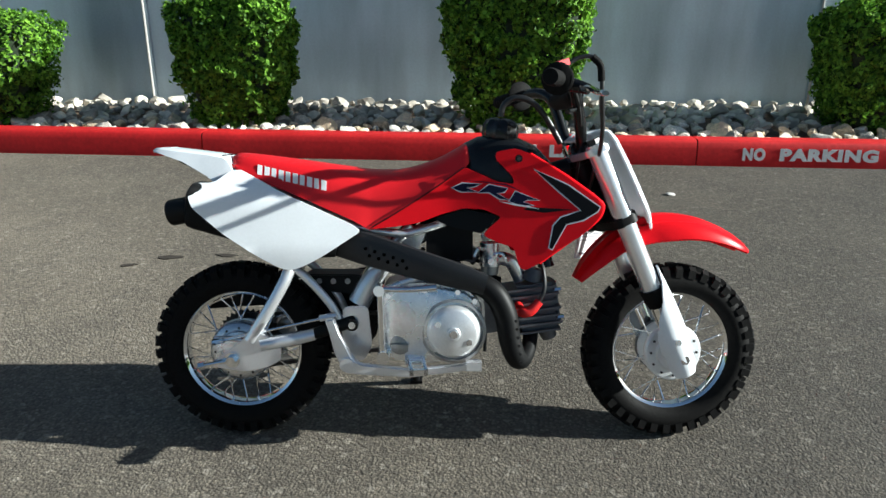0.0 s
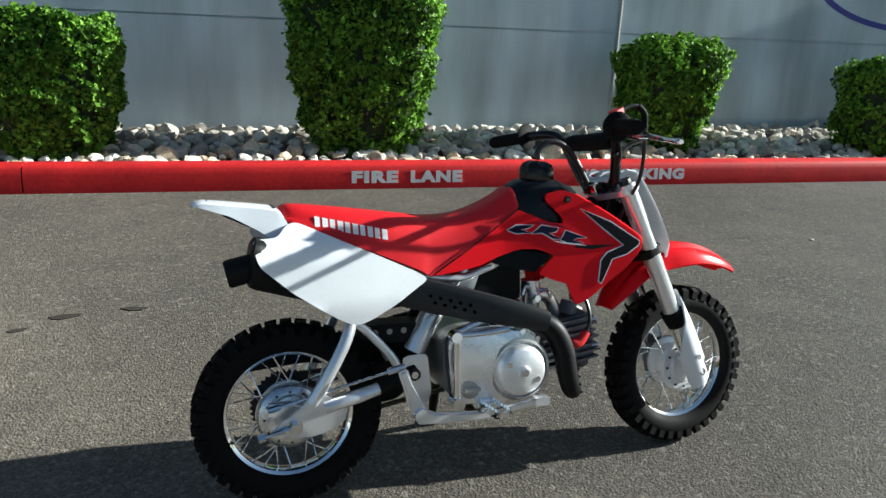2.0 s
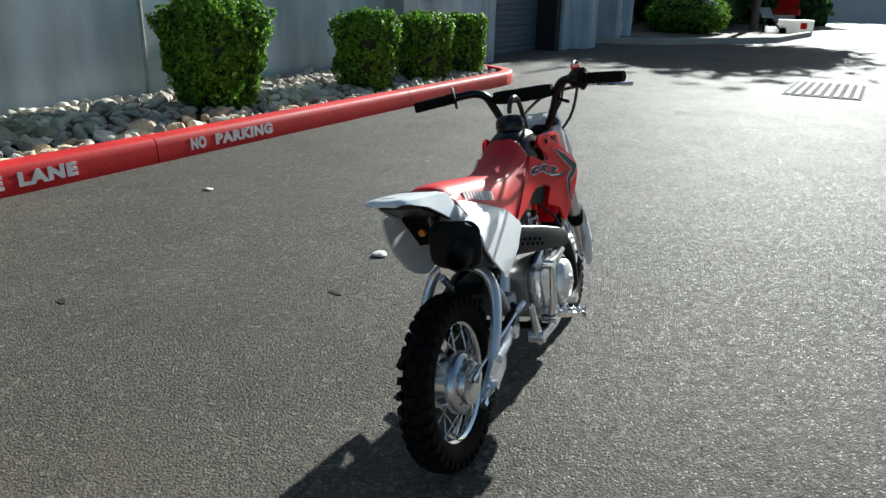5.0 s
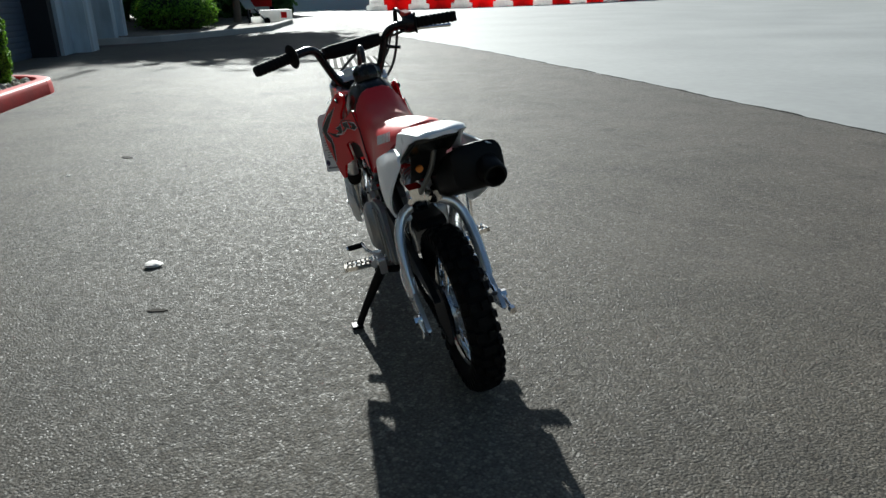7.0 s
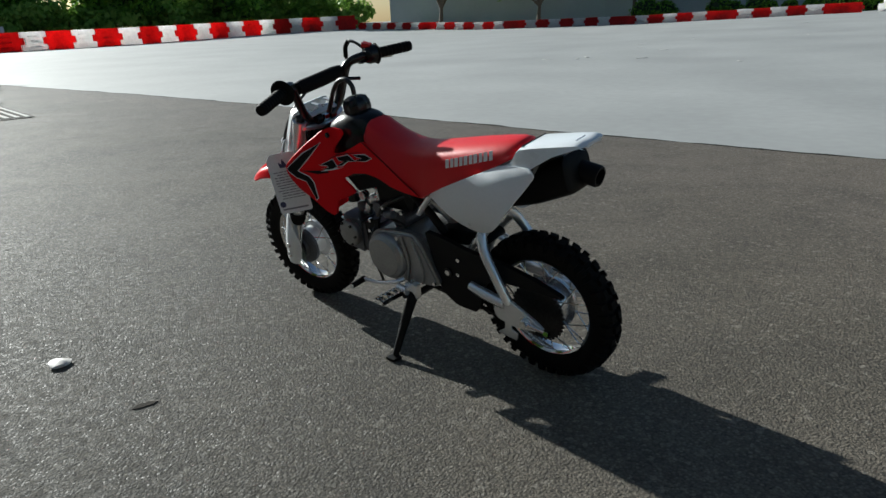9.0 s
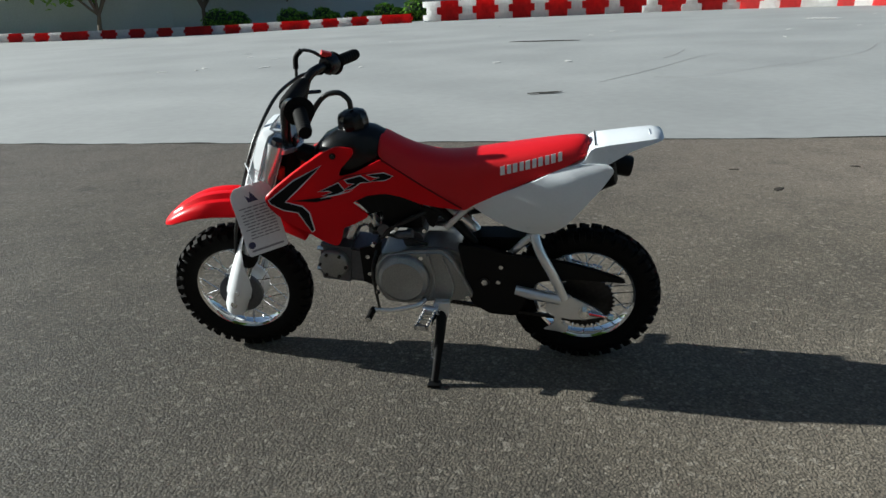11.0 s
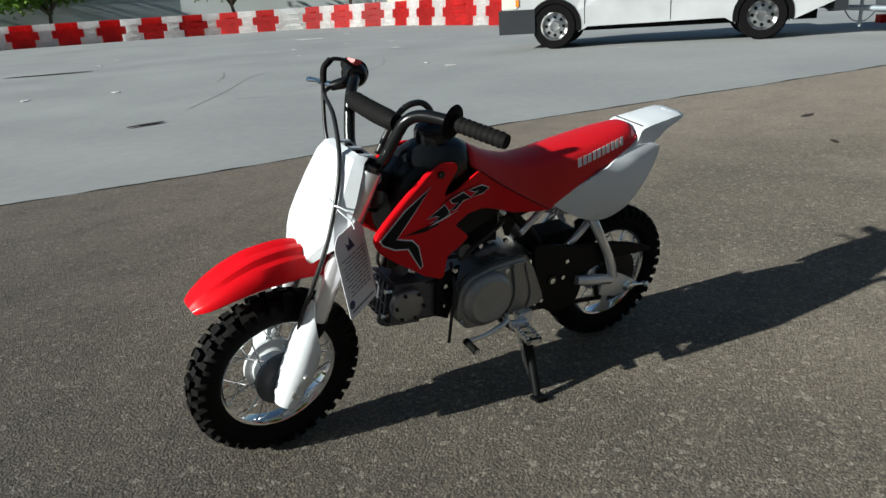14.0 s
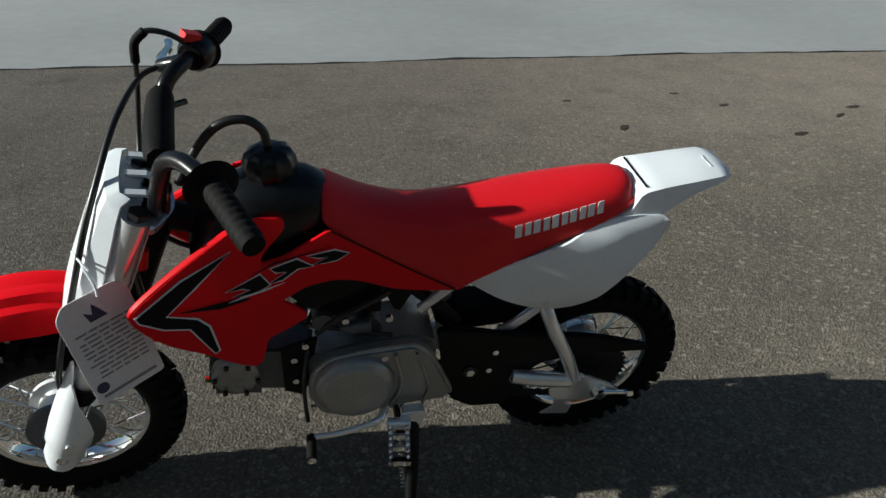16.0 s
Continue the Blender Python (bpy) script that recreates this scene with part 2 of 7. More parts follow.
# ---- building helpers ----
def ob_from(name, bm, material, smooth=False, bevel=0.0, segs=2):
    if bevel:
        bmesh.ops.bevel(bm, geom=[e for e in bm.edges if e.is_manifold and e.calc_face_angle(0) > 0.6], offset=bevel, segments=segs, affect="EDGES", clamp_overlap=True)
    me = bpy.data.meshes.new(name)
    bm.to_mesh(me)
    bm.free()
    for mm in (material if isinstance(material, (list, tuple)) else [material]):
        me.materials.append(mm)
    if smooth:
        me.polygons.foreach_set("use_smooth", [True] * len(me.polygons))
        me.set_sharp_from_angle(angle=radians(38))
    return new(name, me)


def part(name, bm, material, parent=None, label="", smooth=True, bevel=0.0, m=None, segs=2):
    """One mesh object under a thing or under a part."""
    if m is not None:
        bm.transform(m)
    ob = ob_from(name, bm, material, smooth, bevel, segs)
    ob.parent = parent
    return tagged(ob, label) if label else ob


def empty(name, label, category, m=None, group="", kind=""):
    e = new(name)
    if m is not None:
        e.matrix_world = m
    return tagged(e, label, category, group, kind)


def box(x0, x1, y0, y1, z0, z1, bm=None):
    bm = bm or bmesh.new()
    vs = [bm.verts.new((x, y, z)) for z in (z0, z1) for y in (y0, y1) for x in (x0, x1)]
    for f in ((0, 2, 3, 1), (4, 5, 7, 6), (0, 1, 5, 4), (2, 6, 7, 3), (0, 4, 6, 2), (1, 3, 7, 5)):
        bm.faces.new([vs[i] for i in f])
    return bm


def frame_of(d):
    d = Vector(d).normalized()
    a = Vector((0, 0, 1)) if abs(d.z) < 0.9 else Vector((1, 0, 0))
    u = d.cross(a).normalized()
    return u, d.cross(u).normalized()


def rod(a, b, r, r2=None, n=12, bm=None):
    """A capped round bar from a to b."""
    bm = bm or bmesh.new()
    a, b = Vector(a), Vector(b)
    u, v = frame_of(b - a)
    r2 = r if r2 is None else r2
    rings = []
    for c, rad in ((a, r), (b, r2)):
        rings.append([bm.verts.new(c + (u * math.cos(k * math.tau / n) + v * math.sin(k * math.tau / n)) * rad) for k in range(n)])
    for k in range(n):
        bm.faces.new((rings[0][k], rings[0][(k + 1) % n], rings[1][(k + 1) % n], rings[1][k]))
    bm.faces.new(rings[0][::-1])
    bm.faces.new(rings[1])
    return bm


def curve_points(pts, per=6):
    """A smooth line through the points."""
    pts = [Vector(p) for p in pts]
    ext = [pts[0] * 2 - pts[1]] + pts + [pts[-1] * 2 - pts[-2]]
    out = []
    for i in range(1, len(ext) - 2):
        p0, p1, p2, p3 = ext[i - 1:i + 3]
        for k in range(per):
            t = k / per
            out.append(0.5 * ((2 * p1) + (p2 - p0) * t + (2 * p0 - 5 * p1 + 4 * p2 - p3) * t * t + (3 * p1 - p0 - 3 * p2 + p3) * t ** 3))
    return out + [pts[-1]]


def tube(pts, r, n=12, per=6, bm=None, flat=1.0):
    """A tube along a smooth line; r may be a list of radii, one a point; flat squeezes it in its second axis."""
    bm = bm or bmesh.new()
    line = curve_points(pts, per) if per > 1 else [Vector(p) for p in pts]
    if isinstance(r, (list, tuple)):
        rad = np.interp(np.linspace(0, len(r) - 1, len(line)), range(len(r)), r)
    else:
        rad = [r] * len(line)
    u = None
    rings = []
    for i, p in enumerate(line):
        d = (line[min(i + 1, len(line) - 1)] - line[max(i - 1, 0)]).normalized()
        if u is None:
            u, v = frame_of(d)
        else:
            u = (u - d * u.dot(d)).normalized()
            v = d.cross(u)
        rings.append([bm.verts.new(p + (u * math.cos(k * math.tau / n) + v * math.sin(k * math.tau / n) * flat) * rad[i]) for k in range(n)])
    for a, b in zip(rings, rings[1:]):
        for k in range(n):
            bm.faces.new((a[k], a[(k + 1) % n], b[(k + 1) % n], b[k]))
    bm.faces.new(rings[0][::-1])
    bm.faces.new(rings[-1])
    return bm


def lathe(profile, n=32, axis="y", bm=None, closed=False):
    """Profile points (radius, along) turned round an axis through the origin."""
    bm = bm or bmesh.new()
    rings = []
    for r, h in profile:
        ring = []
        for k in range(n):
            c, s = r * math.cos(k * math.tau / n), r * math.sin(k * math.tau / n)
            ring.append(bm.verts.new({"y": (c, h, s), "x": (h, c, s), "z": (c, s, h)}[axis]))
        rings.append(ring)
    pairs = list(zip(rings, rings[1:])) + ([(rings[-1], rings[0])] if closed else [])
    for a, b in pairs:
        for k in range(n):
            bm.faces.new((a[k], b[k], b[(k + 1) % n], a[(k + 1) % n]))
    if not closed:
        if profile[0][0] > 1e-6:
            bm.faces.new(rings[0])
        if profile[-1][0] > 1e-6:
            bm.faces.new(rings[-1][::-1])
    bmesh.ops.remove_doubles(bm, verts=bm.verts[:], dist=1e-6)
    bmesh.ops.recalc_face_normals(bm, faces=bm.faces[:])
    return bm


def plate(outline, y0, y1, bm=None):
    """A flat plate cut to an outline in x and z, between y0 and y1."""
    bm = bm or bmesh.new()
    a = [bm.verts.new((x, y0, z)) for x, z in outline]
    b = [bm.verts.new((x, y1, z)) for x, z in outline]
    n = len(a)
    bm.faces.new(a)
    bm.faces.new(b[::-1])
    for k in range(n):
        bm.faces.new((a[k], b[k], b[(k + 1) % n], a[(k + 1) % n]))
    bmesh.ops.recalc_face_normals(bm, faces=bm.faces[:])
    return bm


def loft(sections, caps=True):
    """Joins closed rings of points."""
    bm = bmesh.new()
    rings = [[bm.verts.new(p) for p in s] for s in sections]
    n = len(rings[0])
    for a, b in zip(rings, rings[1:]):
        for k in range(n):
            bm.faces.new((a[k], a[(k + 1) % n], b[(k + 1) % n], b[k]))
    if caps:
        bm.faces.new(rings[0][::-1])
        bm.faces.new(rings[-1])
    bmesh.ops.recalc_face_normals(bm, faces=bm.faces[:])
    return bm


def quads_mesh(name, centres, normals, sizes, material, seed, aspect=1.6):
    """Many small pointed leaves as one mesh."""
    rng = np.random.default_rng(seed)
    n = len(centres)
    nrm = normals / (np.linalg.norm(normals, axis=1, keepdims=True) + 1e-9)
    ref = rng.normal(size=(n, 3))
    u = np.cross(nrm, ref)
    u /= np.linalg.norm(u, axis=1, keepdims=True) + 1e-9
    v = np.cross(nrm, u)
    s = sizes[:, None]
    fold = nrm * s * 0.25
    p = np.stack([centres - u * s * aspect * 0.5, centres - v * s * 0.5 + fold, centres + u * s * aspect * 0.5, centres + v * s * 0.5 + fold], 1).reshape(-1, 3)
    me = bpy.data.meshes.new(name)
    me.vertices.add(4 * n)
    me.vertices.foreach_set("co", p.astype(np.float32).ravel())
    me.loops.add(4 * n)
    me.loops.foreach_set("vertex_index", np.arange(4 * n, dtype=np.int32))
    me.polygons.add(n)
    me.polygons.foreach_set("loop_start", np.arange(0, 4 * n, 4, dtype=np.int32))
    me.update(calc_edges=True)
    me.validate()
    me.materials.append(material)
    return new(name, me)


def words(name, text, size, material, m, parent=None, depth=0.002, bold=0.0, gap=1.0, width=None):
    """Flat lettering in the built-in font, turned into a mesh."""
    c = bpy.data.curves.new(name, "FONT")
    c.body, c.size, c.extrude, c.offset, c.space_character = text, size, depth, bold, gap
    tmp = new(name, c)
    me = bpy.data.meshes.new_from_object(tmp.evaluated_get(bpy.context.evaluated_depsgraph_get()))
    bpy.data.objects.remove(tmp)
    xs = [v.co.x for v in me.vertices]
    ys = [v.co.y for v in me.vertices]
    w = width or max(xs) - min(xs)
    me.transform(Matrix.Diagonal((w / (max(xs) - min(xs)), size / (max(ys) - min(ys)), 1, 1)) @ Matrix.Translation((-min(xs), -min(ys), 0)))
    me.materials.clear()
    me.materials.append(material)
    ob = new(name, me)
    ob.matrix_world = m
    ob.parent = parent
    return ob


# ---- ground ----
def wall_y(x):
    """The building stands a little askew to the kerb."""
    return 4.3 + 0.034 * (x - 2.4)


def ground_z(x, y):
    """Flat round the bike, rising gently towards the far barriers."""
    t = max(0.0, min(1.0, (max(x, -y) - 12) / 22))
    u = max(0.0, min(1.0, (x - 14) / 20)) * max(0.0, min(1.0, (-y - 14) / 16))
    dip = max(0.0, min(1.0, (x - 10) / 11)) * max(0.0, min(1.0, (44 - x) / 12)) * max(0.0, min(1.0, (-y - 14) / 12))
    return (0.24 * t * t * (3 - 2 * t) + 0.15 * u * u * (3 - 2 * u)) * (1 - 0.85 * dip)


gx = [-600, -200, -60] + [-40 + 4 * i for i in range(25)] + [80, 200, 600]
bm = bmesh.new()
gv = [[bm.verts.new((x, y, ground_z(x, y) - 0.012)) for x in gx] for y in gx]
for p, q in zip(gv, gv[1:]):
    for k in range(len(gx) - 1):
        bm.faces.new((p[k], p[k + 1], q[k + 1], q[k]))
ground = ob_from("ground", bm, M["lot"], True)
tagged(ground, "pale grey concrete lot that reaches far off", "ground", kind="structure")


def seam_y(x):
    line = 0.055 * x - 0.030 * min(0.0, x + 3) if x < 0 else 0.03 * x + 0.06 * max(0.0, x - 9)
    return -3.115 + line + 0.02 * math.sin(x * 0.9) + 0.012 * math.sin(x * 3.7 + 1)


bm = bmesh.new()
xs = [-40 + 0.5 * i for i in range(161)]
near = [bm.verts.new((x, seam_y(x), ground_z(x, 0))) for x in xs]
far = [bm.verts.new((x, 60, ground_z(x, 0))) for x in xs]
low = [bm.verts.new((x, seam_y(x) - 0.006, ground_z(x, 0) - 0.02)) for x in xs]
for i in range(len(xs) - 1):
    bm.faces.new((near[i], near[i + 1], far[i + 1], far[i]))
    bm.faces.new((low[i], low[i + 1], near[i + 1], near[i]))
tagged(ob_from("road", bm, M["asphalt"]), "dark weathered asphalt with pale stone chips", "road", kind="structure")
# raised strip coloured near black to stand for the shadowed gap at the joint
bm = bmesh.new()
xs = [-40 + 0.125 * i for i in range(641)]
a = [bm.verts.new((x, seam_y(x) + 0.012, ground_z(x, 0) + 0.001)) for x in xs]
b = [bm.verts.new((x, seam_y(x) - 0.022 - 0.010 * math.sin(x * 5.3) - 0.010 * math.sin(x * 17.1 + 2) - 0.008 * math.sin(x * 41 + 1), ground_z(x, 0) + 0.0005)) for x in xs]
c = [bm.verts.new((v.co.x, v.co.y - 0.01, v.co.z - 0.013)) for v in b]
for i in range(len(xs) - 1):
    bm.faces.new((b[i], b[i + 1], a[i + 1], a[i]))
    bm.faces.new((c[i], c[i + 1], b[i + 1], b[i]))
tagged(ob_from("trim", bm, mat("seam_shade", (0.030, 0.028, 0.026), 0.95, scale=90, var=0.3, bump=0.2, spec=0.06)), "dark strip for the shadowed gap where asphalt meets concrete", "seam", kind="structure")


def blot(name, x, y, rx, ry, turn, material, z, label, seed, n=14):
    """A thin uneven patch lying on the ground."""
    rng = random.Random(seed)
    bm = bmesh.new()
    ring = []
    for k in range(n):
        a, r = k * math.tau / n, rng.uniform(0.7, 1.1)
        p = Vector((rx * r * math.cos(a), ry * r * math.sin(a), 0))
        ring.append(bm.verts.new(p))
    bm.faces.new(ring)
    low = [bm.verts.new((v.co.x * 1.03, v.co.y * 1.03, -0.004)) for v in ring]
    for k in range(n):
        bm.faces.new((ring[k], low[k], low[(k + 1) % n], ring[(k + 1) % n]))
    bmesh.ops.recalc_face_normals(bm, faces=bm.faces[:])
    if bm.faces[0].normal.z < 0:
        bmesh.ops.reverse_faces(bm, faces=bm.faces[:])
    ob = ob_from(name, bm, material)
    ob.matrix_world = pose(x, y, z + ground_z(x, y), 0, 0, turn)
    return tagged(ob, label, "stain", "marks on the ground")


def patches():
    spots = [(-1.137, 1.113, 0.05, 0.022, 10), (-0.93, 1.15, 0.045, 0.018, -5), (-1.25, 1.02, 0.03, 0.014, 20), (-3.88, -1.90, 0.10, 0.03, 15), (-4.39, -1.34, 0.09, 0.03, 30), (2.62, 1.38, 0.05, 0.022, 40), (0.165, 0.826, 0.03, 0.012, 80), (-1.17, -2.27, 0.03, 0.015, 10), (-1.31, -1.84, 0.045, 0.02, 60), (-1.79, -2.37, 0.03, 0.014, 0), (-1.96, -2.15, 0.035, 0.016, 30), (-2.63, -2.08, 0.05, 0.022, 15), (-2.47, -1.95, 0.05, 0.015, 35), (-0.35, 1.55, 0.03, 0.014, 60), (-2.1, -1.7, 0.05, 0.02, 20), (-3.2, -1.2, 0.06, 0.02, 50)]
    for i, (x, y, a, b, r) in enumerate(spots):
        blot("oil_stain", x, y, a, b, r, M["tar"], 0.0025, "small dark oil stain soaked into the asphalt", i)
    for i, (x, y, a, b, r) in enumerate([(0.22, -5.96, 0.21, 0.05, 22), (1.24, -16.4, 1.0, 0.12, 172)]):
        blot("dark_mark", x, y, a, b, r, M["tar"], 0.003, "long dark stain on the pale concrete", 40 + i)
    for i in range(26):
        rng = random.Random(100 + i)
        x, y = rng.uniform(-9, 9), -8 - 20 * rng.random() ** 1.3
        blot("pale_mark", x, y, rng.uniform(0.05, 0.16), rng.uniform(0.03, 0.07), rng.uniform(0, 180), M["chalk"], -0.003, "faint pale fleck on the concrete", 60 + i, 9)
    blot("pale_mark", -6.45, -22.6, 0.72, 0.15, 120, M["white_paint"], 0.004, "short painted white line on the concrete", 90, 20)
    for i, (x, y, s) in enumerate([(0.96, 2.21, 0.024), (0.572, 0.902, 0.030), (2.2, 1.6, 0.012)]):
        bm = bmesh.new()
        bmesh.ops.create_icosphere(bm, subdivisions=2, radius=s)
        for v in bm.verts:
            v.co *= 1 + 0.35 * noise.noise(v.co * 40 + Vector((i, 0, 0)))
            v.co.z *= 0.26
        ob = ob_from("pebble", bm, M["pale_stone"], True)
        ob.location = (x, y, s * 0.25)
        tagged(ob, "pale flat pebble lying on the asphalt", "pebble", "pebbles on the asphalt")
    runs = [[(-1.02, -7.74), (-1.63, -8.06), (-2.50, -8.46), (-3.36, -9.46), (-4.20, -10.67), (-5.06, -12.85)],
            [(-0.90, -12.7), (-1.12, -14.3), (-1.75, -13.2), (-1.55, -11.5), (-1.24, -10.4)],
            [(-0.33, -7.0), (-1.02, -8.55), (-1.73, -10.4), (-2.18, -11.2)],
            [(-0.97, -7.5), (-1.38, -7.41), (-2.1, -8.1), (-2.77, -8.94)]]
    for run in runs:
        bm = bmesh.new()
        line = [(p[0], p[1]) for p in curve_points([(x, y, 0) for x, y in run], 8)]
        inner = [bm.verts.new((x, y, ground_z(x, y) - 0.0098)) for x, y in line]
        outer = [bm.verts.new((x + 0.030, y + 0.02, ground_z(x, y) - 0.0098)) for x, y in line]
        for k in range(len(line) - 1):
            bm.faces.new((inner[k], inner[k + 1], outer[k + 1], outer[k]))
        tagged(ob_from("skid_mark", bm, M["skid"]), "curved faint rubber skid mark on concrete", "skid mark", "marks on the ground")


patches()

# pale grating set in the asphalt
drain = empty("drain_grate", "worn pale metal drain grate set in asphalt", "grate", pose(8.8, -0.58, 0.003, 0, 0, -3))
part("rim", box(-0.98, 0.98, -0.42, 0.42, 0, 0.003), M["tar"], drain, smooth=False)
bar = None
for i in range(8):
    if bar is None:
        bar = part("slat", box(-0.92, 0.92, -0.024, 0.024, 0.003, 0.012), M["kerb_plain"], drain, smooth=False)
        bar.location.y = -0.357
    else:
        c = new("slat", bar.data)
        c.parent, c.location = drain, (0.03 * (i % 3), -0.357 + 0.102 * i, 0)

# ---- red kerb ----
KERB_Y, KERB_H, KERB_W = 2.92, 0.15, 0.16
kerb = empty("kerb", "red-painted concrete kerb with white stencilled words", "kerb", kind="structure")


def kerb_line():
    pts = [(-12.25, KERB_Y)]
    for x in (-7.75, -4.73, -1.73, 1.267, 4.27, 6.6):
        pts.append((x, KERB_Y))
    return pts


def kerb_piece(path):
    """A length of kerb along a plan line: battered face, rounded top edge."""
    sect = [(0.0, -0.05), (0.0, 0.02), (0.006, 0.10), (0.014, 0.132), (0.026, 0.146), (0.045, KERB_H), (KERB_W - 0.012, KERB_H), (KERB_W, KERB_H - 0.012), (KERB_W, -0.05)]
    bm = bmesh.new()
    rings = []
    for i, p in enumerate(path):
        d = (Vector(path[min(i + 1, len(path) - 1)]) - Vector(path[max(i - 1, 0)])).normalized()
        nrm = Vector((-d.y, d.x))
        rings.append([bm.verts.new((p[0] + nrm.x * o, p[1] + nrm.y * o, z)) for o, z in sect])
    for a, b in zip(rings, rings[1:]):
        for k in range(len(sect) - 1):
            bm.faces.new((a[k], b[k], b[k + 1], a[k + 1]))
    bm.faces.new(rings[0])
    bm.faces.new(rings[-1][::-1])
    bmesh.ops.recalc_face_normals(bm, faces=bm.faces[:])
    return bm


stops = kerb_line()
for (xa, ya), (xb, yb) in zip(stops, stops[1:]):
    n = 12
    part("kerb_stone", kerb_piece([(xa + 0.004 + (xb - xa - 0.008) * k / n, ya) for k in range(n + 1)]), M["kerb_paint"], kerb)
R_K = 1.05
arc = [(6.606 + R_K * math.sin(a), KERB_Y + R_K * (1 - math.cos(a))) for a in np.linspace(0, math.pi / 2, 14)]
part("kerb_stone", kerb_piece(arc + [(6.606 + R_K, wall_y(6.606 + R_K) - 0.005)]), M["kerb_paint"], kerb)
part("joint_filler", box(-12.2, 6.6, KERB_Y + 0.02, KERB_Y + 0.14, -0.05, 0.138), M["joint"], kerb, smooth=False)
for text, x, w in (("FIRE", 0.041, 0.285), ("LANE", 0.402, 0.33), ("NO", 1.529, 0.13), ("PARKING", 1.742, 0.557)):
    words("lettering", text, 0.074, M["white_paint"], Matrix.Translation((x, KERB_Y + 0.0005, 0.036)) @ Euler((radians(86.3), 0, 0)).to_matrix().to_4x4(), kerb, 0.0012, 0.0045, 1.14, w)

# ---- building beside the kerb ----
WALL_Y = 4.8
WALL = Matrix.Translation((2.4, 4.3, 0)) @ Euler((0, 0, math.atan(0.034))).to_matrix().to_4x4() @ Matrix.Translation((-2.4, -WALL_Y, 0))


def facade():
    """Tilt-up concrete wall of separate panels, with a reveal line, a roll-up door and a porch beyond."""
    wall = empty("wall_north", "weathered grey painted concrete building wall", "wall", WALL, kind="structure")
    edges = [-14.0, -8.1, -2.55, 2.40, 8.57, 9.6]
    for a, b in zip(edges, edges[1:]):
        bm = box(a + 0.008, b - 0.008, WALL_Y, WALL_Y + 0.25, -0.1, 0.955)
        box(a + 0.008, b - 0.008, WALL_Y, WALL_Y + 0.25, 0.968, 6.2, bm)
        part("panel", bm, M["wall"], wall, smooth=False)
    part("backing", box(-14, 9.55, WALL_Y + 0.012, WALL_Y + 0.3, -0.1, 6.18), M["wall"], wall, smooth=False)
    # slim surface conduits
    for x in (-2.585, 2.42):
        part("conduit", rod((x, WALL_Y - 0.003, 0.1), (x, WALL_Y - 0.003, 6.0), 0.010, n=8), M["kerb_plain"], wall, "pale slim conduit")
    # jamb and lintel round the roll-up door
    part("jamb", box(9.6, 9.85, WALL_Y - 0.02, WALL_Y + 0.75, -0.1, 3.6), M["wall"], wall, smooth=False)
    part("jamb", box(13.8, 14.6, WALL_Y - 0.02, WALL_Y + 0.75, -0.1, 6.2), M["wall"], wall, smooth=False)
    part("lintel", box(9.85, 13.8, WALL_Y, WALL_Y + 0.75, 3.6, 6.2), M["wall"], wall, smooth=False)
    part("jamb", box(13.5, 13.8, WALL_Y + 0.05, WALL_Y + 0.7, -0.05, 3.6), M["bumper"], wall, "dark steel door post", smooth=False)
    door = empty("door_1", "closed blue-grey steel roll-up door", "door", WALL, kind="structure")
    slat = None
    for i in range(36):
        if slat is None:
            bm = bmesh.new()
            prof = [(0, 0), (-0.012, 0.012), (-0.016, 0.05), (-0.012, 0.088), (0, 0.1)]
            a = [bm.verts.new((9.85, y, z)) for y, z in prof]
            b = [bm.verts.new((13.5, y, z)) for y, z in prof]
            for k in range(4):
                bm.faces.new((a[k], b[k], b[k + 1], a[k + 1]))
            bmesh.ops.solidify(bm, geom=bm.faces[:], thickness=-0.004)
            slat = part("slat", bm, M["door_steel"], door)
            slat.location = (0, WALL_Y + 0.5, 0.02)
        else:
            s = new("slat", slat.data)
            s.parent, s.location = door, (0, WALL_Y + 0.5, 0.02 + 0.1 * i)
    part("backing", box(9.8, 13.55, WALL_Y + 0.51, WALL_Y + 0.56, 0, 3.6), M["door_steel"], door, smooth=False)
    # porch beyond the door
    porch = empty("wall_porch", "grey porch of square columns with a glazed door", "wall", WALL, kind="structure")
    part("column", box(14.6, 15.4, WALL_Y - 0.35, WALL_Y + 0.4, 0, 5), M["wall"], porch, smooth=False, bevel=0.01)
    part("column", box(17.4, 17.9, WALL_Y - 0.35, WALL_Y + 0.2, 0, 5), M["wall"], porch, smooth=False, bevel=0.01)
    part("column", box(18.8, 19.3, WALL_Y - 0.35, WALL_Y + 0.2, 0, 5), M["wall"], porch, smooth=False, bevel=0.01)
    part("back_wall", box(14.6, 25, WALL_Y + 1.2, WALL_Y + 1.5, 0, 5), M["wall"], porch, smooth=False)
    part("door", box(15.7, 17.0, WALL_Y + 1.14, WALL_Y + 1.2, 0.02, 2.3), M["glass_dark"], porch, "dark glazed door", smooth=False)
    part("roof", box(14.6, 19.4, WALL_Y - 0.4, WALL_Y + 1.6, 5, 5.3), M["wall"], porch, smooth=False)
    part("base_block", box(18.0, 18.7, WALL_Y - 0.2, WALL_Y + 0.1, 0, 0.55), M["white_paint"], porch, "white low block", smooth=False)
    # closing walls out of view
    part("rear_wall", box(-14, 24, WALL_Y + 9, WALL_Y + 9.2, 0, 6.2), M["wall"], wall, smooth=False)
    part("side_wall", box(-14.2, -14, WALL_Y, WALL_Y + 9.2, 0, 6.2), M["wall"], wall, smooth=False)
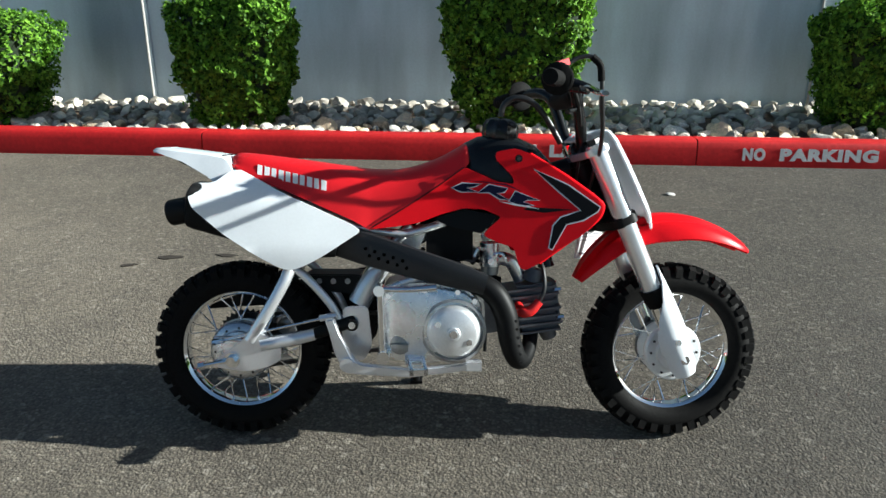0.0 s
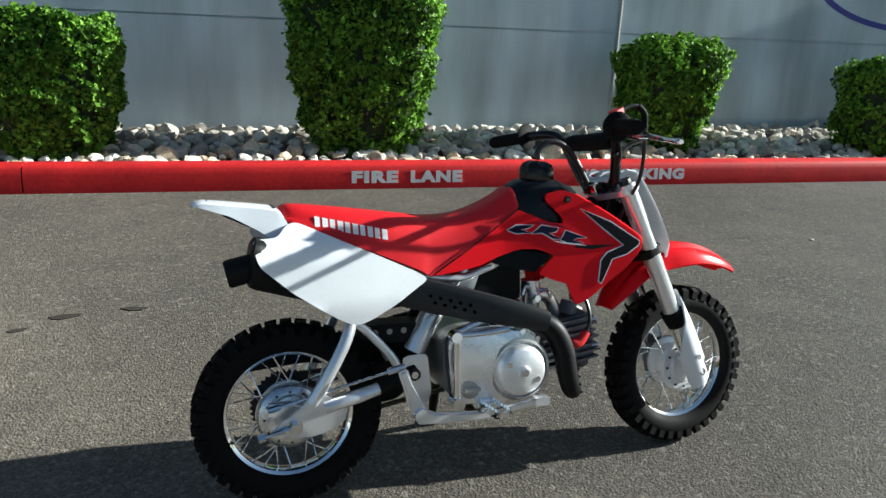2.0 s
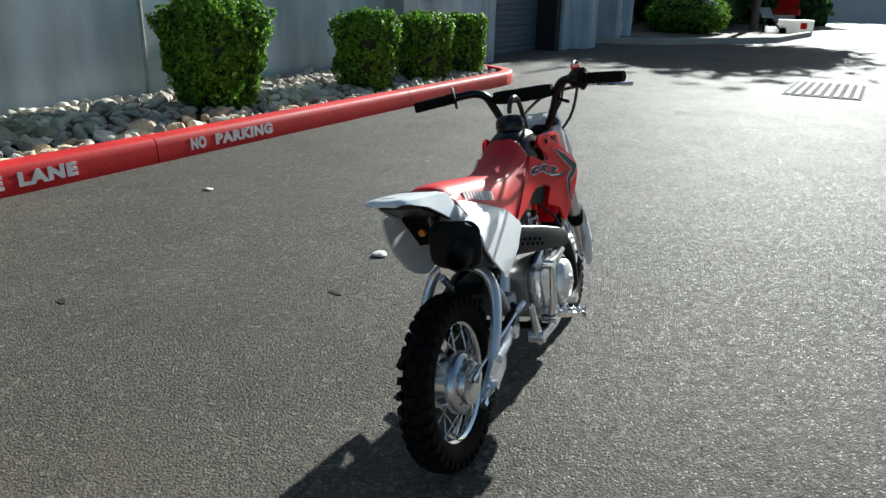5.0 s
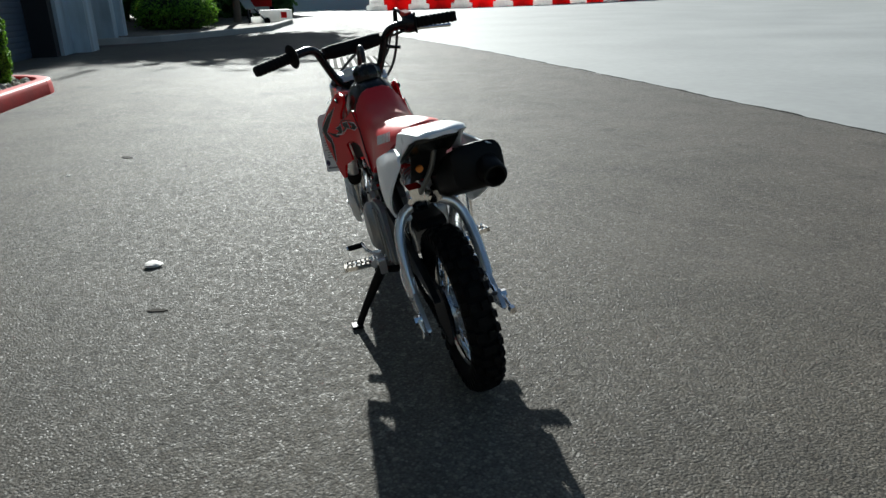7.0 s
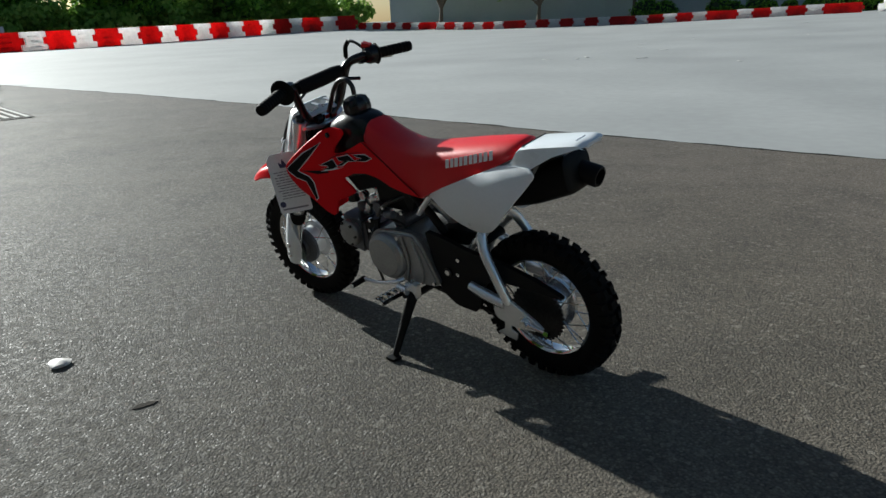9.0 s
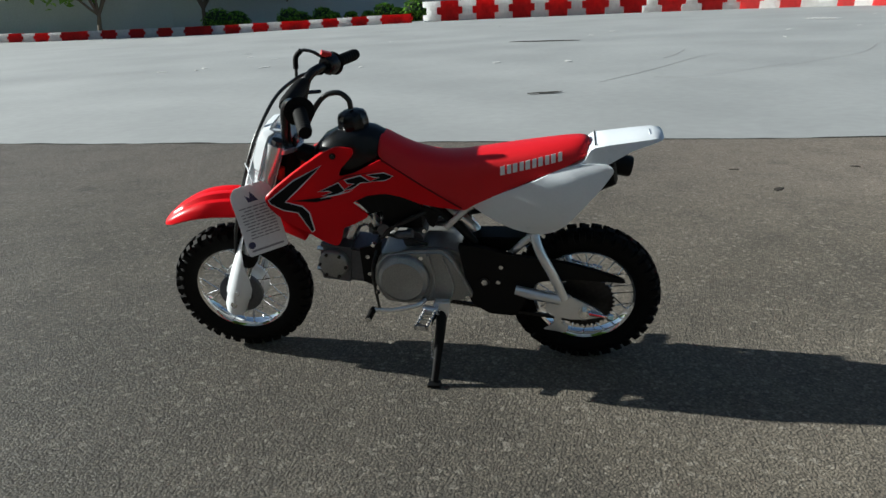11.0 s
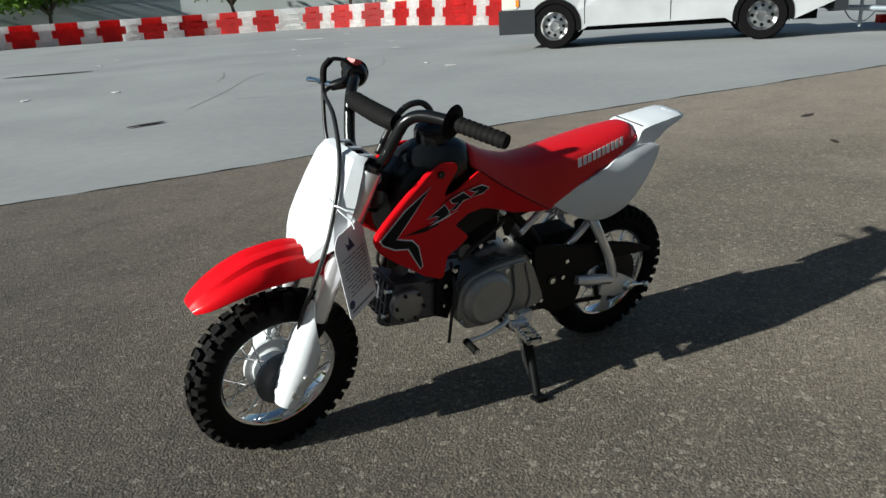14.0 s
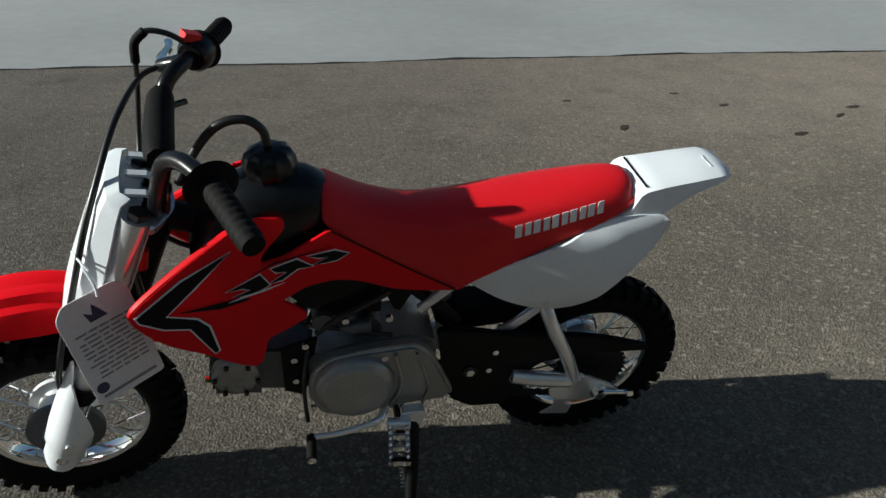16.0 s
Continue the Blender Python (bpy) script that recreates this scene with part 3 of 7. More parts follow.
    part("roof", box(-14, 14.6, WALL_Y + 0.25, WALL_Y + 9, 6.1, 6.2), M["wall"], wall, smooth=False)
    # a tall return beyond the hedge that shades part of the wall
    fin = empty("utility_box", "grey metal utility box fixed to the wall", "utility box", WALL)
    part("body", box(6.2, 6.6, WALL_Y - 0.24, WALL_Y - 0.002, 0.72, 1.22), M["grey_metal"], fin, bevel=0.012)
    part("lid", box(6.22, 6.58, WALL_Y - 0.262, WALL_Y - 0.24, 0.75, 1.19), M["grey_metal"], fin, bevel=0.006)
    part("conduit", rod((6.4, WALL_Y - 0.1, 0.1), (6.4, WALL_Y - 0.1, 0.72), 0.02), M["grey_metal"], fin)
    # painted oval sign, of which the lower arc shows
    bm = bmesh.new()
    ring = []
    for k in range(64):
        a = k * math.tau / 64
        ring.append((bm.verts.new((5.5 + 1.15 * math.cos(a), 0, 1.55 + 0.42 * math.sin(a))), bm.verts.new((5.5 + 1.22 * math.cos(a), 0, 1.55 + 0.47 * math.sin(a)))))
    for k in range(64):
        bm.faces.new((ring[k][0], ring[k][1], ring[(k + 1) % 64][1], ring[(k + 1) % 64][0]))
    sign = ob_from("wall_sign", bm, M["blue_paint"])
    sign.matrix_world = WALL @ Matrix.Translation((0, WALL_Y - 0.004, 0))
    tagged(sign, "blue oval outline painted on the grey wall", "sign")


facade()

# planting bed behind the kerb
bm = bmesh.new()
cols = [-12.2 + 0.4 * i for i in range(50)]
gv = [[bm.verts.new((min(x, 7.5), KERB_Y + 0.13 + f * (wall_y(x) + 0.01 - KERB_Y - 0.13), 0.06 + 0.08 * f + 0.03 * noise.noise(Vector((x, f, 0)) * 2))) for x in cols] for f in (0, 0.25, 0.5, 0.75, 1.0)]
for a, b in zip(gv, gv[1:]):
    for k in range(len(cols) - 1):
        if a[k].co.x < a[k + 1].co.x:
            bm.faces.new((a[k], a[k + 1], b[k + 1], b[k]))
bmesh.ops.delete(bm, geom=[v for v in bm.verts if not v.link_faces], context="VERTS")
tagged(ob_from("planting_bed", bm, M["soil"], True), "dry brown soil under the rocks", "soil", kind="structure")


# ---- hedges ----
def hedge(x0, x1, top, taper, seed, leaves, y=3.78, dy=0.42, bottom=0.12, leaf=0.023, material="leaf", label="", rough=1.0, name="hedge", round_top=0.0, group="clipped shrubs along the wall"):
    """A clipped shrub: short stems, a core coloured near black for inner shade, and a skin of many small leaves with
    gaps and stray shoots.
    """
    rng = np.random.default_rng(seed)
    cx, hx, hz, cz = (x0 + x1) / 2, (x1 - x0) / 2, (top - bottom) / 2, (top + bottom) / 2
    root = empty(name, label or "clipped green leafy shrub standing among rocks", "shrub", pose(cx, y, bottom - 0.06 + ground_z(cx, y)), group)

    def shape(d):
        """Puts unit directions on a rounded block that narrows downwards."""
        p = 5.5
        r = (np.abs(d) ** p).sum(1) ** (-1 / p)
        q = d * r[:, None]
        f = 1 - taper * np.clip(0.6 - q[:, 2], 0, 1.6) / 1.6
        q = q * np.stack([hx * f, dy * f, np.full(len(d), hz)], 1)
        if round_top:
            k = np.clip(1 - (q[:, 0] / hx) ** 2 - (q[:, 1] / dy) ** 2, 0, 1) ** 0.5
            q[:, 2] += np.where(q[:, 2] > 0, (k - 1) * round_top, 0)
        return q
    d = rng.normal(size=(leaves, 3))
    d /= np.linalg.norm(d, axis=1, keepdims=True)
    q = shape(d)
    lump = np.array([noise.noise(Vector(v) * 6.5 + Vector((seed, 0, 0))) + 0.75 * noise.noise(Vector(v) * 17 + Vector((0, seed, 0))) for v in q])
    depth = 1 + 0.17 * rough * lump - 0.20 * rng.random(leaves) ** 2.0 + 0.07 * (rng.random(leaves) < 0.08) * rng.random(leaves)
    keep = lump + np.clip(q[:, 2] / hz, -1, 0) * 0.35 > -0.46
    c = (q * depth[:, None])[keep]
    n = (d + rng.normal(size=d.shape) * 0.75)[keep]
    crown = quads_mesh("crown", c + np.array([0, 0, cz - bottom + 0.06]), n, rng.uniform(leaf * 0.6, leaf * 1.3, len(c)), M[material], seed)
    crown.parent = root
    # solid core whose near-black colour stands for shade deep among the leaves
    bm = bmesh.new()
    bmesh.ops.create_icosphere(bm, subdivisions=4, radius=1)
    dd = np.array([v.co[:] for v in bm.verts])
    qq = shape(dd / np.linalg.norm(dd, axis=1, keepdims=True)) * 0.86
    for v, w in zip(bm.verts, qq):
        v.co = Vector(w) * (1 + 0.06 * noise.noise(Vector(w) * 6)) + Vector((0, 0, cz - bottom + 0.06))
    part("inner_growth", bm, M["core"], root, "near-black core for the shade inside the shrub", smooth=True)
    for k in range(4):
        a = rng.uniform(0, math.tau)
        part("stem", tube([(0.05 * math.cos(a), 0.05 * math.sin(a), -0.05), (0.09 * math.cos(a), 0.09 * math.sin(a), 0.12), (0.2 * hx * math.cos(a), 0.2 * math.sin(a), 0.35)], [0.018, 0.015, 0.01], 7, 3), M["bark"], root)
    return root


hedge(-3.95, -2.96, 0.85, 0.3, 11, 15000, y=3.46, dy=0.30)
hedge(-2.04, -1.27, 0.93, 0.28, 12, 32000, y=3.46, dy=0.26, label="clipped bright green shrub narrowing to its base among rocks")
hedge(-0.28, 0.69, 1.30, 0.26, 13, 42000, y=3.58, dy=0.29, label="tall clipped green shrub with dense small leaves")
hedge(2.20, 2.86, 0.93, 0.36, 14, 28000, y=3.65, dy=0.36, bottom=0.06, label="clipped green shrub with a thin leafy skirt")
hedge(4.09, 4.65, 0.84, 0.1, 15, 18000, y=3.48, dy=0.26, leaf=0.022, label="square-cut green hedge block beside the kerb")
hedge(5.16, 5.90, 0.82, 0.1, 16, 13000, y=3.50, dy=0.25, leaf=0.024, label="square-cut green hedge block beside the kerb")
hedge(6.27, 6.82, 0.80, 0.1, 17, 11000, y=3.50, dy=0.24, leaf=0.024, label="square-cut green hedge block near the kerb corner")
# dark rounded shrubs beyond the porch
hedge(22.0, 25.0, 1.28, 0.08, 21, 16000, y=3.75, dy=1.12, bottom=0.1, leaf=0.05, material="leaf", round_top=0.3, label="large dark rounded shrub behind a low kerb", group="shrubs beyond the porch")
hedge(21.6, 23.6, 0.85, 0.15, 22, 4000, y=6.2, dy=0.8, bottom=0.1, leaf=0.08, material="leaf", round_top=0.3, label="low dark green shrub beside the porch", group="shrubs beyond the porch")
hedge(27.2, 31.0, 1.3, 0.15, 23, 4000, y=3.9, dy=1.0, bottom=0.1, leaf=0.09, material="leaf_dark", round_top=0.5, label="dark shrub in the shade", group="shrubs beyond the porch")


def plain_kerb():
    k = empty("low_kerb", "bare concrete kerb round the far planting", "kerb", kind="structure")
    line = [Vector((x, y, 0)) for x, y in ((17.0, 4.9), (17.4, 3.4), (18.8, 2.2), (20.8, 0.8), (25.0, 0.1))]
    bm = bmesh.new()
    top = [bm.verts.new((p.x, p.y + 0.15, 0.10 + ground_z(p.x, p.y))) for p in line] + [bm.verts.new((x, y, 0.34)) for x, y in ((60.0, 0.6), (60.0, 12.0), (17.0, 12.0))]
    bm.faces.new(top)
    bmesh.ops.recalc_face_normals(bm, faces=bm.faces[:])
    part("bed", bm, M["soil"], k, smooth=False)
    for a, b in zip(line, line[1:]):
        d = b - a
        n = Vector((-d.y, d.x, 0)).normalized()
        secs = [[p + n * o + Vector((0, 0, ground_z(p.x, p.y) + h)) for o, h in ((0, -0.06), (0.015, 0.13), (0.035, 0.15), (0.17, 0.15), (0.18, -0.06))] for p in (a, b - d.normalized() * 0.006)]
        part("kerb_stone", loft(secs), M["kerb_plain"], k, smooth=False)


plain_kerb()


# ---- trees ----
def tree(x, y, height, spread, seed, leaves, material, trunk_r=0.12, leaf=0.07, base=0.35, label="", lean=0.2, flat=0.5):
    """Forked trunk, limbs that carry clumps of small leaves, and air between the clumps."""
    rng = random.Random(seed)
    nr = np.random.default_rng(seed)
    root = empty("tree", label, "tree", pose(x, y, ground_z(x, y)), "trees in the distance")
    fork = Vector((rng.uniform(-lean, lean), rng.uniform(-lean, lean), height * base))
    part("trunk", tube([(0, 0, -0.05), (fork.x * 0.4, fork.y * 0.3, height * base * 0.5), fork], [trunk_r, trunk_r * 0.8, trunk_r * 0.65], 10, 5), M["bark"], root)
    centres, normals = [], []
    for k in range(9):
        a = k * math.tau / 9 + rng.uniform(-0.3, 0.3)
        r = spread * rng.uniform(0.45, 1.0)
        tip = Vector((r * math.cos(a), r * math.sin(a), height * rng.uniform(base + 0.22, 0.95)))
        mid = fork.lerp(tip, 0.5) + Vector((0, 0, height * 0.08))
        part("limb", tube([fork, mid, tip], [trunk_r * 0.5, trunk_r * 0.3, trunk_r * 0.08], 7, 4), M["bark"], root)
        for j in range(9):
            c = mid.lerp(tip, rng.uniform(0.15, 1.15)) + Vector((rng.gauss(0, 0.3), rng.gauss(0, 0.3), rng.gauss(0, 0.16))) * spread * 0.5
            s = spread * rng.uniform(0.16, 0.3)
            cnt = leaves // 81
            g = nr.normal(size=(cnt, 3)) * np.array([s, s, s * flat]) * 0.75
            centres.append(g + np.array(c[:]))
            normals.append(nr.normal(size=(cnt, 3)) + np.array([0, 0, 0.6]))
    crown = quads_mesh("crown", np.concatenate(centres), np.concatenate(normals), nr.uniform(leaf * 0.6, leaf * 1.4, sum(map(len, centres))), M[material], seed, 2.0)
    crown.parent = root
    return root


for i, (x, y, h, s, n) in enumerate([(9.4, -45.0, 5.0, 2.6, 9000), (1.5, -45.5, 5.0, 3.0, 9000), (-8.5, -44.0, 4.8, 2.6, 8000), (-15.0, -42.0, 5.0, 2.8, 8000)]):
    tree(x, y, h, s, 50 + i, n, "leaf_light", 0.14, 0.16, 0.3, "feathery light green desert tree before a wall")
# the first four get the paler leaf, as brighter light put into their colour
for i, (x, y, h, s) in enumerate([(22, -47, 8, 3.6), (27, -44, 9, 4), (33, -41, 8, 3.8), (39, -37, 8, 4), (59, -31, 7, 4.2), (63, -23, 6.5, 4), (67, -13, 7, 4.5), (69, -5, 7, 4.5), (70, 4, 8, 5), (50, 13, 9, 5), (43, 8.5, 9, 4.6), (37, 11, 9, 4.5), (31, 9, 8, 4.2), (26, 9.5, 8, 4)]):
    tree(x, y, h, s, 70 + i, 6000, "leaf_dark" if i > 6 else "leaf_light" if i < 4 else "leaf", 0.18, 0.26, 0.16, "broad green tree at the edge of the lot")
# the tree by the porch whose shade falls over the asphalt
tree(28.6, 2.2, 6.3, 3.3, 91, 11000, "leaf_dark", 0.16, 0.2, 0.52, "dark green tree in the planting beyond the porch")


def woods(name, line, depth, z0, z1, clumps, leaf, material, seed, label):
    """A far belt of foliage: many loose clumps of leaves with an uneven top."""
    nr = np.random.default_rng(seed)
    cs, ns = [], []
    pts = curve_points(line, 12)
    for k in range(clumps):
        p = Vector(pts[int(nr.integers(len(pts)))])
        top = z1 * (0.72 + 0.28 * noise.noise(p * 0.22 + Vector((seed, 0, 0))) + 0.1 * nr.random())
        c = np.array([p.x + nr.uniform(-depth, depth), p.y + nr.uniform(-depth, depth), nr.uniform(z0, max(top, z0 + 1))])
        r = nr.uniform(0.6, 1.5)
        g = nr.normal(size=(230, 3))
        g /= np.linalg.norm(g, axis=1, keepdims=True)
        cs.append(c + g * r * nr.uniform(0.5, 1.0, (230, 1)) * np.array([1, 1, 0.75]))
        ns.append(g + nr.normal(size=(230, 3)) * 0.6)
    n = clumps * 230
    ob = quads_mesh(name, np.concatenate(cs), np.concatenate(ns), nr.uniform(leaf * 0.6, leaf * 1.4, n), M[material], seed, 1.8)
    tagged(ob, label, "woods", kind="stuff")


woods("far_foliage", [(55, -40, 0), (60, -28, 0), (63, -15, 0), (64, -5, 0), (64, 2, 0)], 1.6, 1.0, 3.8, 190, 0.30, "leaf_light", 301, "bright green foliage rising beyond the low wall")
woods("shaded_foliage", [(42, 1.8, 0), (36, 5, 0), (30, 8, 0), (25, 10, 0)], 1.8, 0.5, 7.5, 130, 0.3, "leaf_dark", 302, "dense dark foliage behind the planting")


# ---- barriers ----
def barrier_mesh(w, h, d, tongue):
    """A hollow plastic block: red ones have a tongue at either end that locks into the white ones' grooves."""
    e = (1 if tongue else -1) * 0.20 * h
    out = [(0, 0), (w, 0), (w, h * 0.32), (w + e, h * 0.34), (w + e, h * 0.68), (w, h * 0.70), (w, h), (0, h), (0, h * 0.70), (-e, h * 0.68), (-e, h * 0.34), (0, h * 0.32)]
    bm = plate(out, -d / 2, d / 2)
    bmesh.ops.triangulate(bm, faces=[f for f in bm.faces if len(f.verts) > 4])
    for v in bm.verts:
        v.co.y *= 1.25 - 0.45 * v.co.z / h
    for k in range(3):
        z = h * (0.2 + 0.27 * k)
        box(w * 0.28, w * 0.72, -d * 0.60, d * 0.60, z, z + h * 0.04, bm)
    for k in (0.22, 0.68):
        box(w * k, w * (k + 0.12), -d * 0.64, d * 0.64, 0.0, h * 0.07, bm)
    bmesh.ops.recalc_face_normals(bm, faces=bm.faces[:])
    return bm


def barrier_run(line, h, w, d, kind, start=0, doubles=()):
    """Barriers end to end along a plan line, red and white by turns."""
    pts = [Vector((*p, 0)) for p in line]
    lens = [(b - a).length for a, b in zip(pts, pts[1:])]
    total, s, i = sum(lens), 0.0, start
    group = kind + " barriers round the lot"
    base = {}
    while s < total - w * 0.5:
        ww = w * 1.9 if i in doubles else w
        a, rest = 0, s
        while a < len(lens) - 1 and rest > lens[a]:
            rest -= lens[a]
            a += 1
        p = pts[a].lerp(pts[a + 1], rest / lens[a])
        dirn = (pts[a + 1] - pts[a]).normalized()
        colour = "white" if i % 2 == 0 else "red"
        key = (colour, round(ww, 2))
        if key not in base:
            ob = ob_from("barrier", barrier_mesh(ww, h, d, colour == "red"), M["barrier_" + colour])
            base[key] = ob.data
        else:
            ob = new("barrier", base[key])
        wob = random.Random(i * 7 + int(h * 100)).uniform(-2.0, 2.0)
        ob.matrix_world = Matrix.Translation((p.x, p.y, ground_z(p.x, p.y) - 0.012)) @ Euler((0, 0, math.atan2(dirn.y, dirn.x) + radians(wob))).to_matrix().to_4x4()
        tagged(ob, f"{colour} {kind} plastic interlocking road barrier", "barrier", group)
        s += ww + 0.01
        i += 1


barrier_run([(44.8, -4.7), (43.2, -9.6), (43.4, -15.6), (44.8, -22), (45.6, -29), (44.0, -32.6)], 1.0, 1.3, 0.42, "tall")
barrier_run([(43.6, -33.0), (37.7, -33.2), (30.1, -34), (24.4, -35), (18.1, -35.6), (9.9, -36.3)], 0.46, 0.80, 0.36, "low", 1, (9, 17, 25, 31, 37, 43))
barrier_run([(9.6, -36.6), (4.0, -37.3), (-1.0, -37.5), (-5.8, -36.8), (-9.6, -34.2), (-12.4, -29.0), (-13.6, -21.5)], 1.0, 0.93, 0.42, "tall", 0, (20, 31))

# low block wall, buildings and pole behind the barriers
far_wall = empty("wall_far", "long grey block wall beyond the barriers", "wall", kind="structure")
run = [(46, -38), (30, -45), (12, -49), (-6, -48.5), (-22, -45)]
for (xa, ya), (xb, yb) in zip(run, run[1:]):
    bm = box(0, math.hypot(xb - xa, yb - ya) + 0.05, -0.1, 0.1, 0, 2.55)
    box(0, math.hypot(xb - xa, yb - ya) + 0.05, -0.13, 0.13, 2.55, 2.64, bm)
    part("wall_panel", bm, M["wall_far"], far_wall, smooth=False, m=Matrix.Translation((xa, ya, 0)) @ Euler((0, 0, math.atan2(yb - ya, xb - xa))).to_matrix().to_4x4())
low_wall = empty("wall_side", "low grey wall beyond the open lot", "wall", kind="structure")
part("wall_panel", box(56, 56.2, -12, 9, 0, 1.75), M["wall_far"], low_wall, smooth=False)


def far_building():
    b = empty("office_building", "grey stucco building with a cream pier and blue door", "building", pose(0, 0, 0))
    part("wall", box(13.5, 23.5, -66, -58, 0, 12), M["wall"], b, smooth=False)
    part("pier", box(23.5, 25.5, -66, -57.5, 0, 12), M["cream"], b, "cream pier", smooth=False)
    part("door", box(16.0, 18.4, -58, -57.93, 1, 9), M["blue_paint"], b, "dark blue door", smooth=False)
    part("window", box(19.8, 20.8, -58, -57.9, 3.1, 3.45), M["glass_dark"], b, smooth=False)
    part("wing", box(-2.5, 13.4, -66, -60, 0, 12), M["wall_far"], b, smooth=False)
    c = empty("brown_building", "brown stucco building behind the far wall", "building", pose(0, 0, 0))
    part("wall", box(-22, -3.0, -64, -58, 0, 9), M["brown"], c, smooth=False)
    part("window", box(-21, -12, -58, -57.9, 3.3, 6.5), M["glass_dark"], c, smooth=False)
    part("window", box(-10.5, -7.5, -58, -57.9, 3.3, 6.5), M["glass_dark"], c, smooth=False)
    e = empty("shed", "low cream shed behind the barriers", "shed", pose(0, 0, 0))
    part("wall", box(-24, -17.0, -41, -36, 0, 2.5), M["cream"], e, smooth=False)
    part("roof", box(-24.2, -16.8, -41.2, -35.8, 2.5, 2.65), M["kerb_plain"], e, smooth=False)
    f = empty("light_pole", "slim grey lamp pole behind the barriers", "pole", pose(-15.2, -38.5, 0))
    part("shaft", rod((0, 0, 0), (0, 0, 8), 0.11, 0.07, 12), M["grey_metal"], f)
    part("base", rod((0, 0, 0), (0, 0, 0.5), 0.25, n=14), M["kerb_plain"], f)


far_building()
for i, (x, y, r) in enumerate([(24.2, -41.0, 0.85), (23.0, -41.2, 0.7), (19.3, -41.0, 0.68), (18.45, -40.8, 0.5), (17.1, -41.0, 0.62), (16.3, -40.8, 0.36), (15.3, -41.0, 0.36), (14.2, -40.9, 0.34), (13.2, -41.0, 0.62), (12.3, -40.8, 0.4), (11.25, -41.0, 0.7), (4.9, -41.6, 0.6), (3.4, -41.6, 0.55)]):
    hedge(x - r, x + r, 1.25 * r + 0.3, 0.2, 30 + i, 1500, y=y, dy=r, bottom=0.02, leaf=0.10, material="leaf", round_top=0.5 * r, label="small rounded green shrub before the wall", group="small shrubs along the far wall")


# ---- kart and block near the trees ----
def far_clutter():
    k = empty("red_cart", "small red and white cart parked far off", "cart", pose(33.0, 1.4, ground_z(33, 0)))
    part("body", box(-0.9, 0.9, -0.5, 0.5, 0.25, 0.75), M["barrier_red"], k, bevel=0.1)
    part("nose", box(-1.3, -0.9, -0.4, 0.4, 0.25, 0.5), M["car_white"], k, bevel=0.08)
    part("seat", box(0.2, 0.8, -0.4, 0.4, 0.75, 1.15), M["barrier_red"], k, bevel=0.1)
    for x in (-0.85, 0.65):
        for y in (-0.5, 0.5):
            part("wheel", rod((x, y - 0.08, 0.25), (x, y + 0.08, 0.25), 0.25, n=18), M["tyre_far"], k)
    g = ground_z(26.0, 0.6)
    b = empty("white_block", "white plastic water barrier lying by the kerb", "barrier", pose(26.0, 0.66, g, 0, 0, 4))
    part("body", box(0, 1.6, -0.56, 0.54, 0, 0.46), M["barrier_white"], b, bevel=0.05)
    part("ledge", box(-0.12, 0.0, 0.24, 0.92, 0, 0.24), M["barrier_white"], b, bevel=0.03)
    part("red_patch", box(-0.006, -0.001, -0.36, -0.16, 0.18, 0.38), M["barrier_red"], b, smooth=False)
    s = empty("leaning_sign", "small white board leaning on a dark post", "sign", pose(25.6, 1.0, ground_z(25.6, 0.9)))
    part("post", rod((0, 0, 0.05), (0.3, 0.42, 0.52), 0.025), M["bumper"], s)
    part("wheel", rod((-0.04, 0, 0.11), (0.04, 0, 0.11), 0.11, n=18), M["tyre_far"], s)
    bm = bmesh.new()
    quad = [(0.5, 0.36, 0.50), (0.5, 0.74, 0.52), (0.75, 0.93, 0.82), (0.75, 0.56, 0.82)]
    lo, hi = [bm.verts.new(q) for q in quad], [bm.verts.new((x - 0.02, y, z + 0.03)) for x, y, z in quad]
    bm.faces.new(lo)
    bm.faces.new(hi[::-1])
    for i in range(4):
        bm.faces.new((lo[i], hi[i], hi[(i + 1) % 4], lo[(i + 1) % 4]))
    bmesh.ops.recalc_face_normals(bm, faces=bm.faces[:])
    part("board", bm, M["car_white"], s, smooth=False)
    part("stay", rod((0.65, 0.65, 0.0), (0.65, 0.65, 0.66), 0.03), M["bumper"], s)


far_clutter()


# ---- pickup truck and trailer ----
TRUCK = Matrix.Translation((-8.10, -10.76, -0.012)) @ Euler((0, 0, radians(-42.8))).to_matrix().to_4x4()


def car_wheel(parent, x, y, r, side):
    w = part("wheel", lathe([(r * 0.62, -0.11), (r * 0.93, -0.115), (r, -0.085), (r, 0.085), (r * 0.93, 0.115), (r * 0.62, 0.11)], 40, closed=True), M["tyre_far"], parent, "black tyre on a steel wheel")
    w.location = (x, y, r)
    bm = lathe([(0.0, 0.035 * side), (r * 0.2, 0.045 * side), (r * 0.24, 0.02 * side), (r * 0.5, 0.005 * side), (r * 0.58, 0.06 * side), (r * 0.65, 0.105 * side), (r * 0.63, -0.1 * side)], 40)
    part("rim", bm, M["steel"], w, "silver steel rim")
    for k in range(8):
        a = k * math.tau / 8
        c = Vector((r * 0.40 * math.cos(a), 0.03 * side, r * 0.40 * math.sin(a)))
        part("slot", rod(c - Vector((0, 0.012 * side, 0)), c + Vector((0, 0.003 * side, 0)), r * 0.075, n=10), M["tyre_far"], w)
    return w


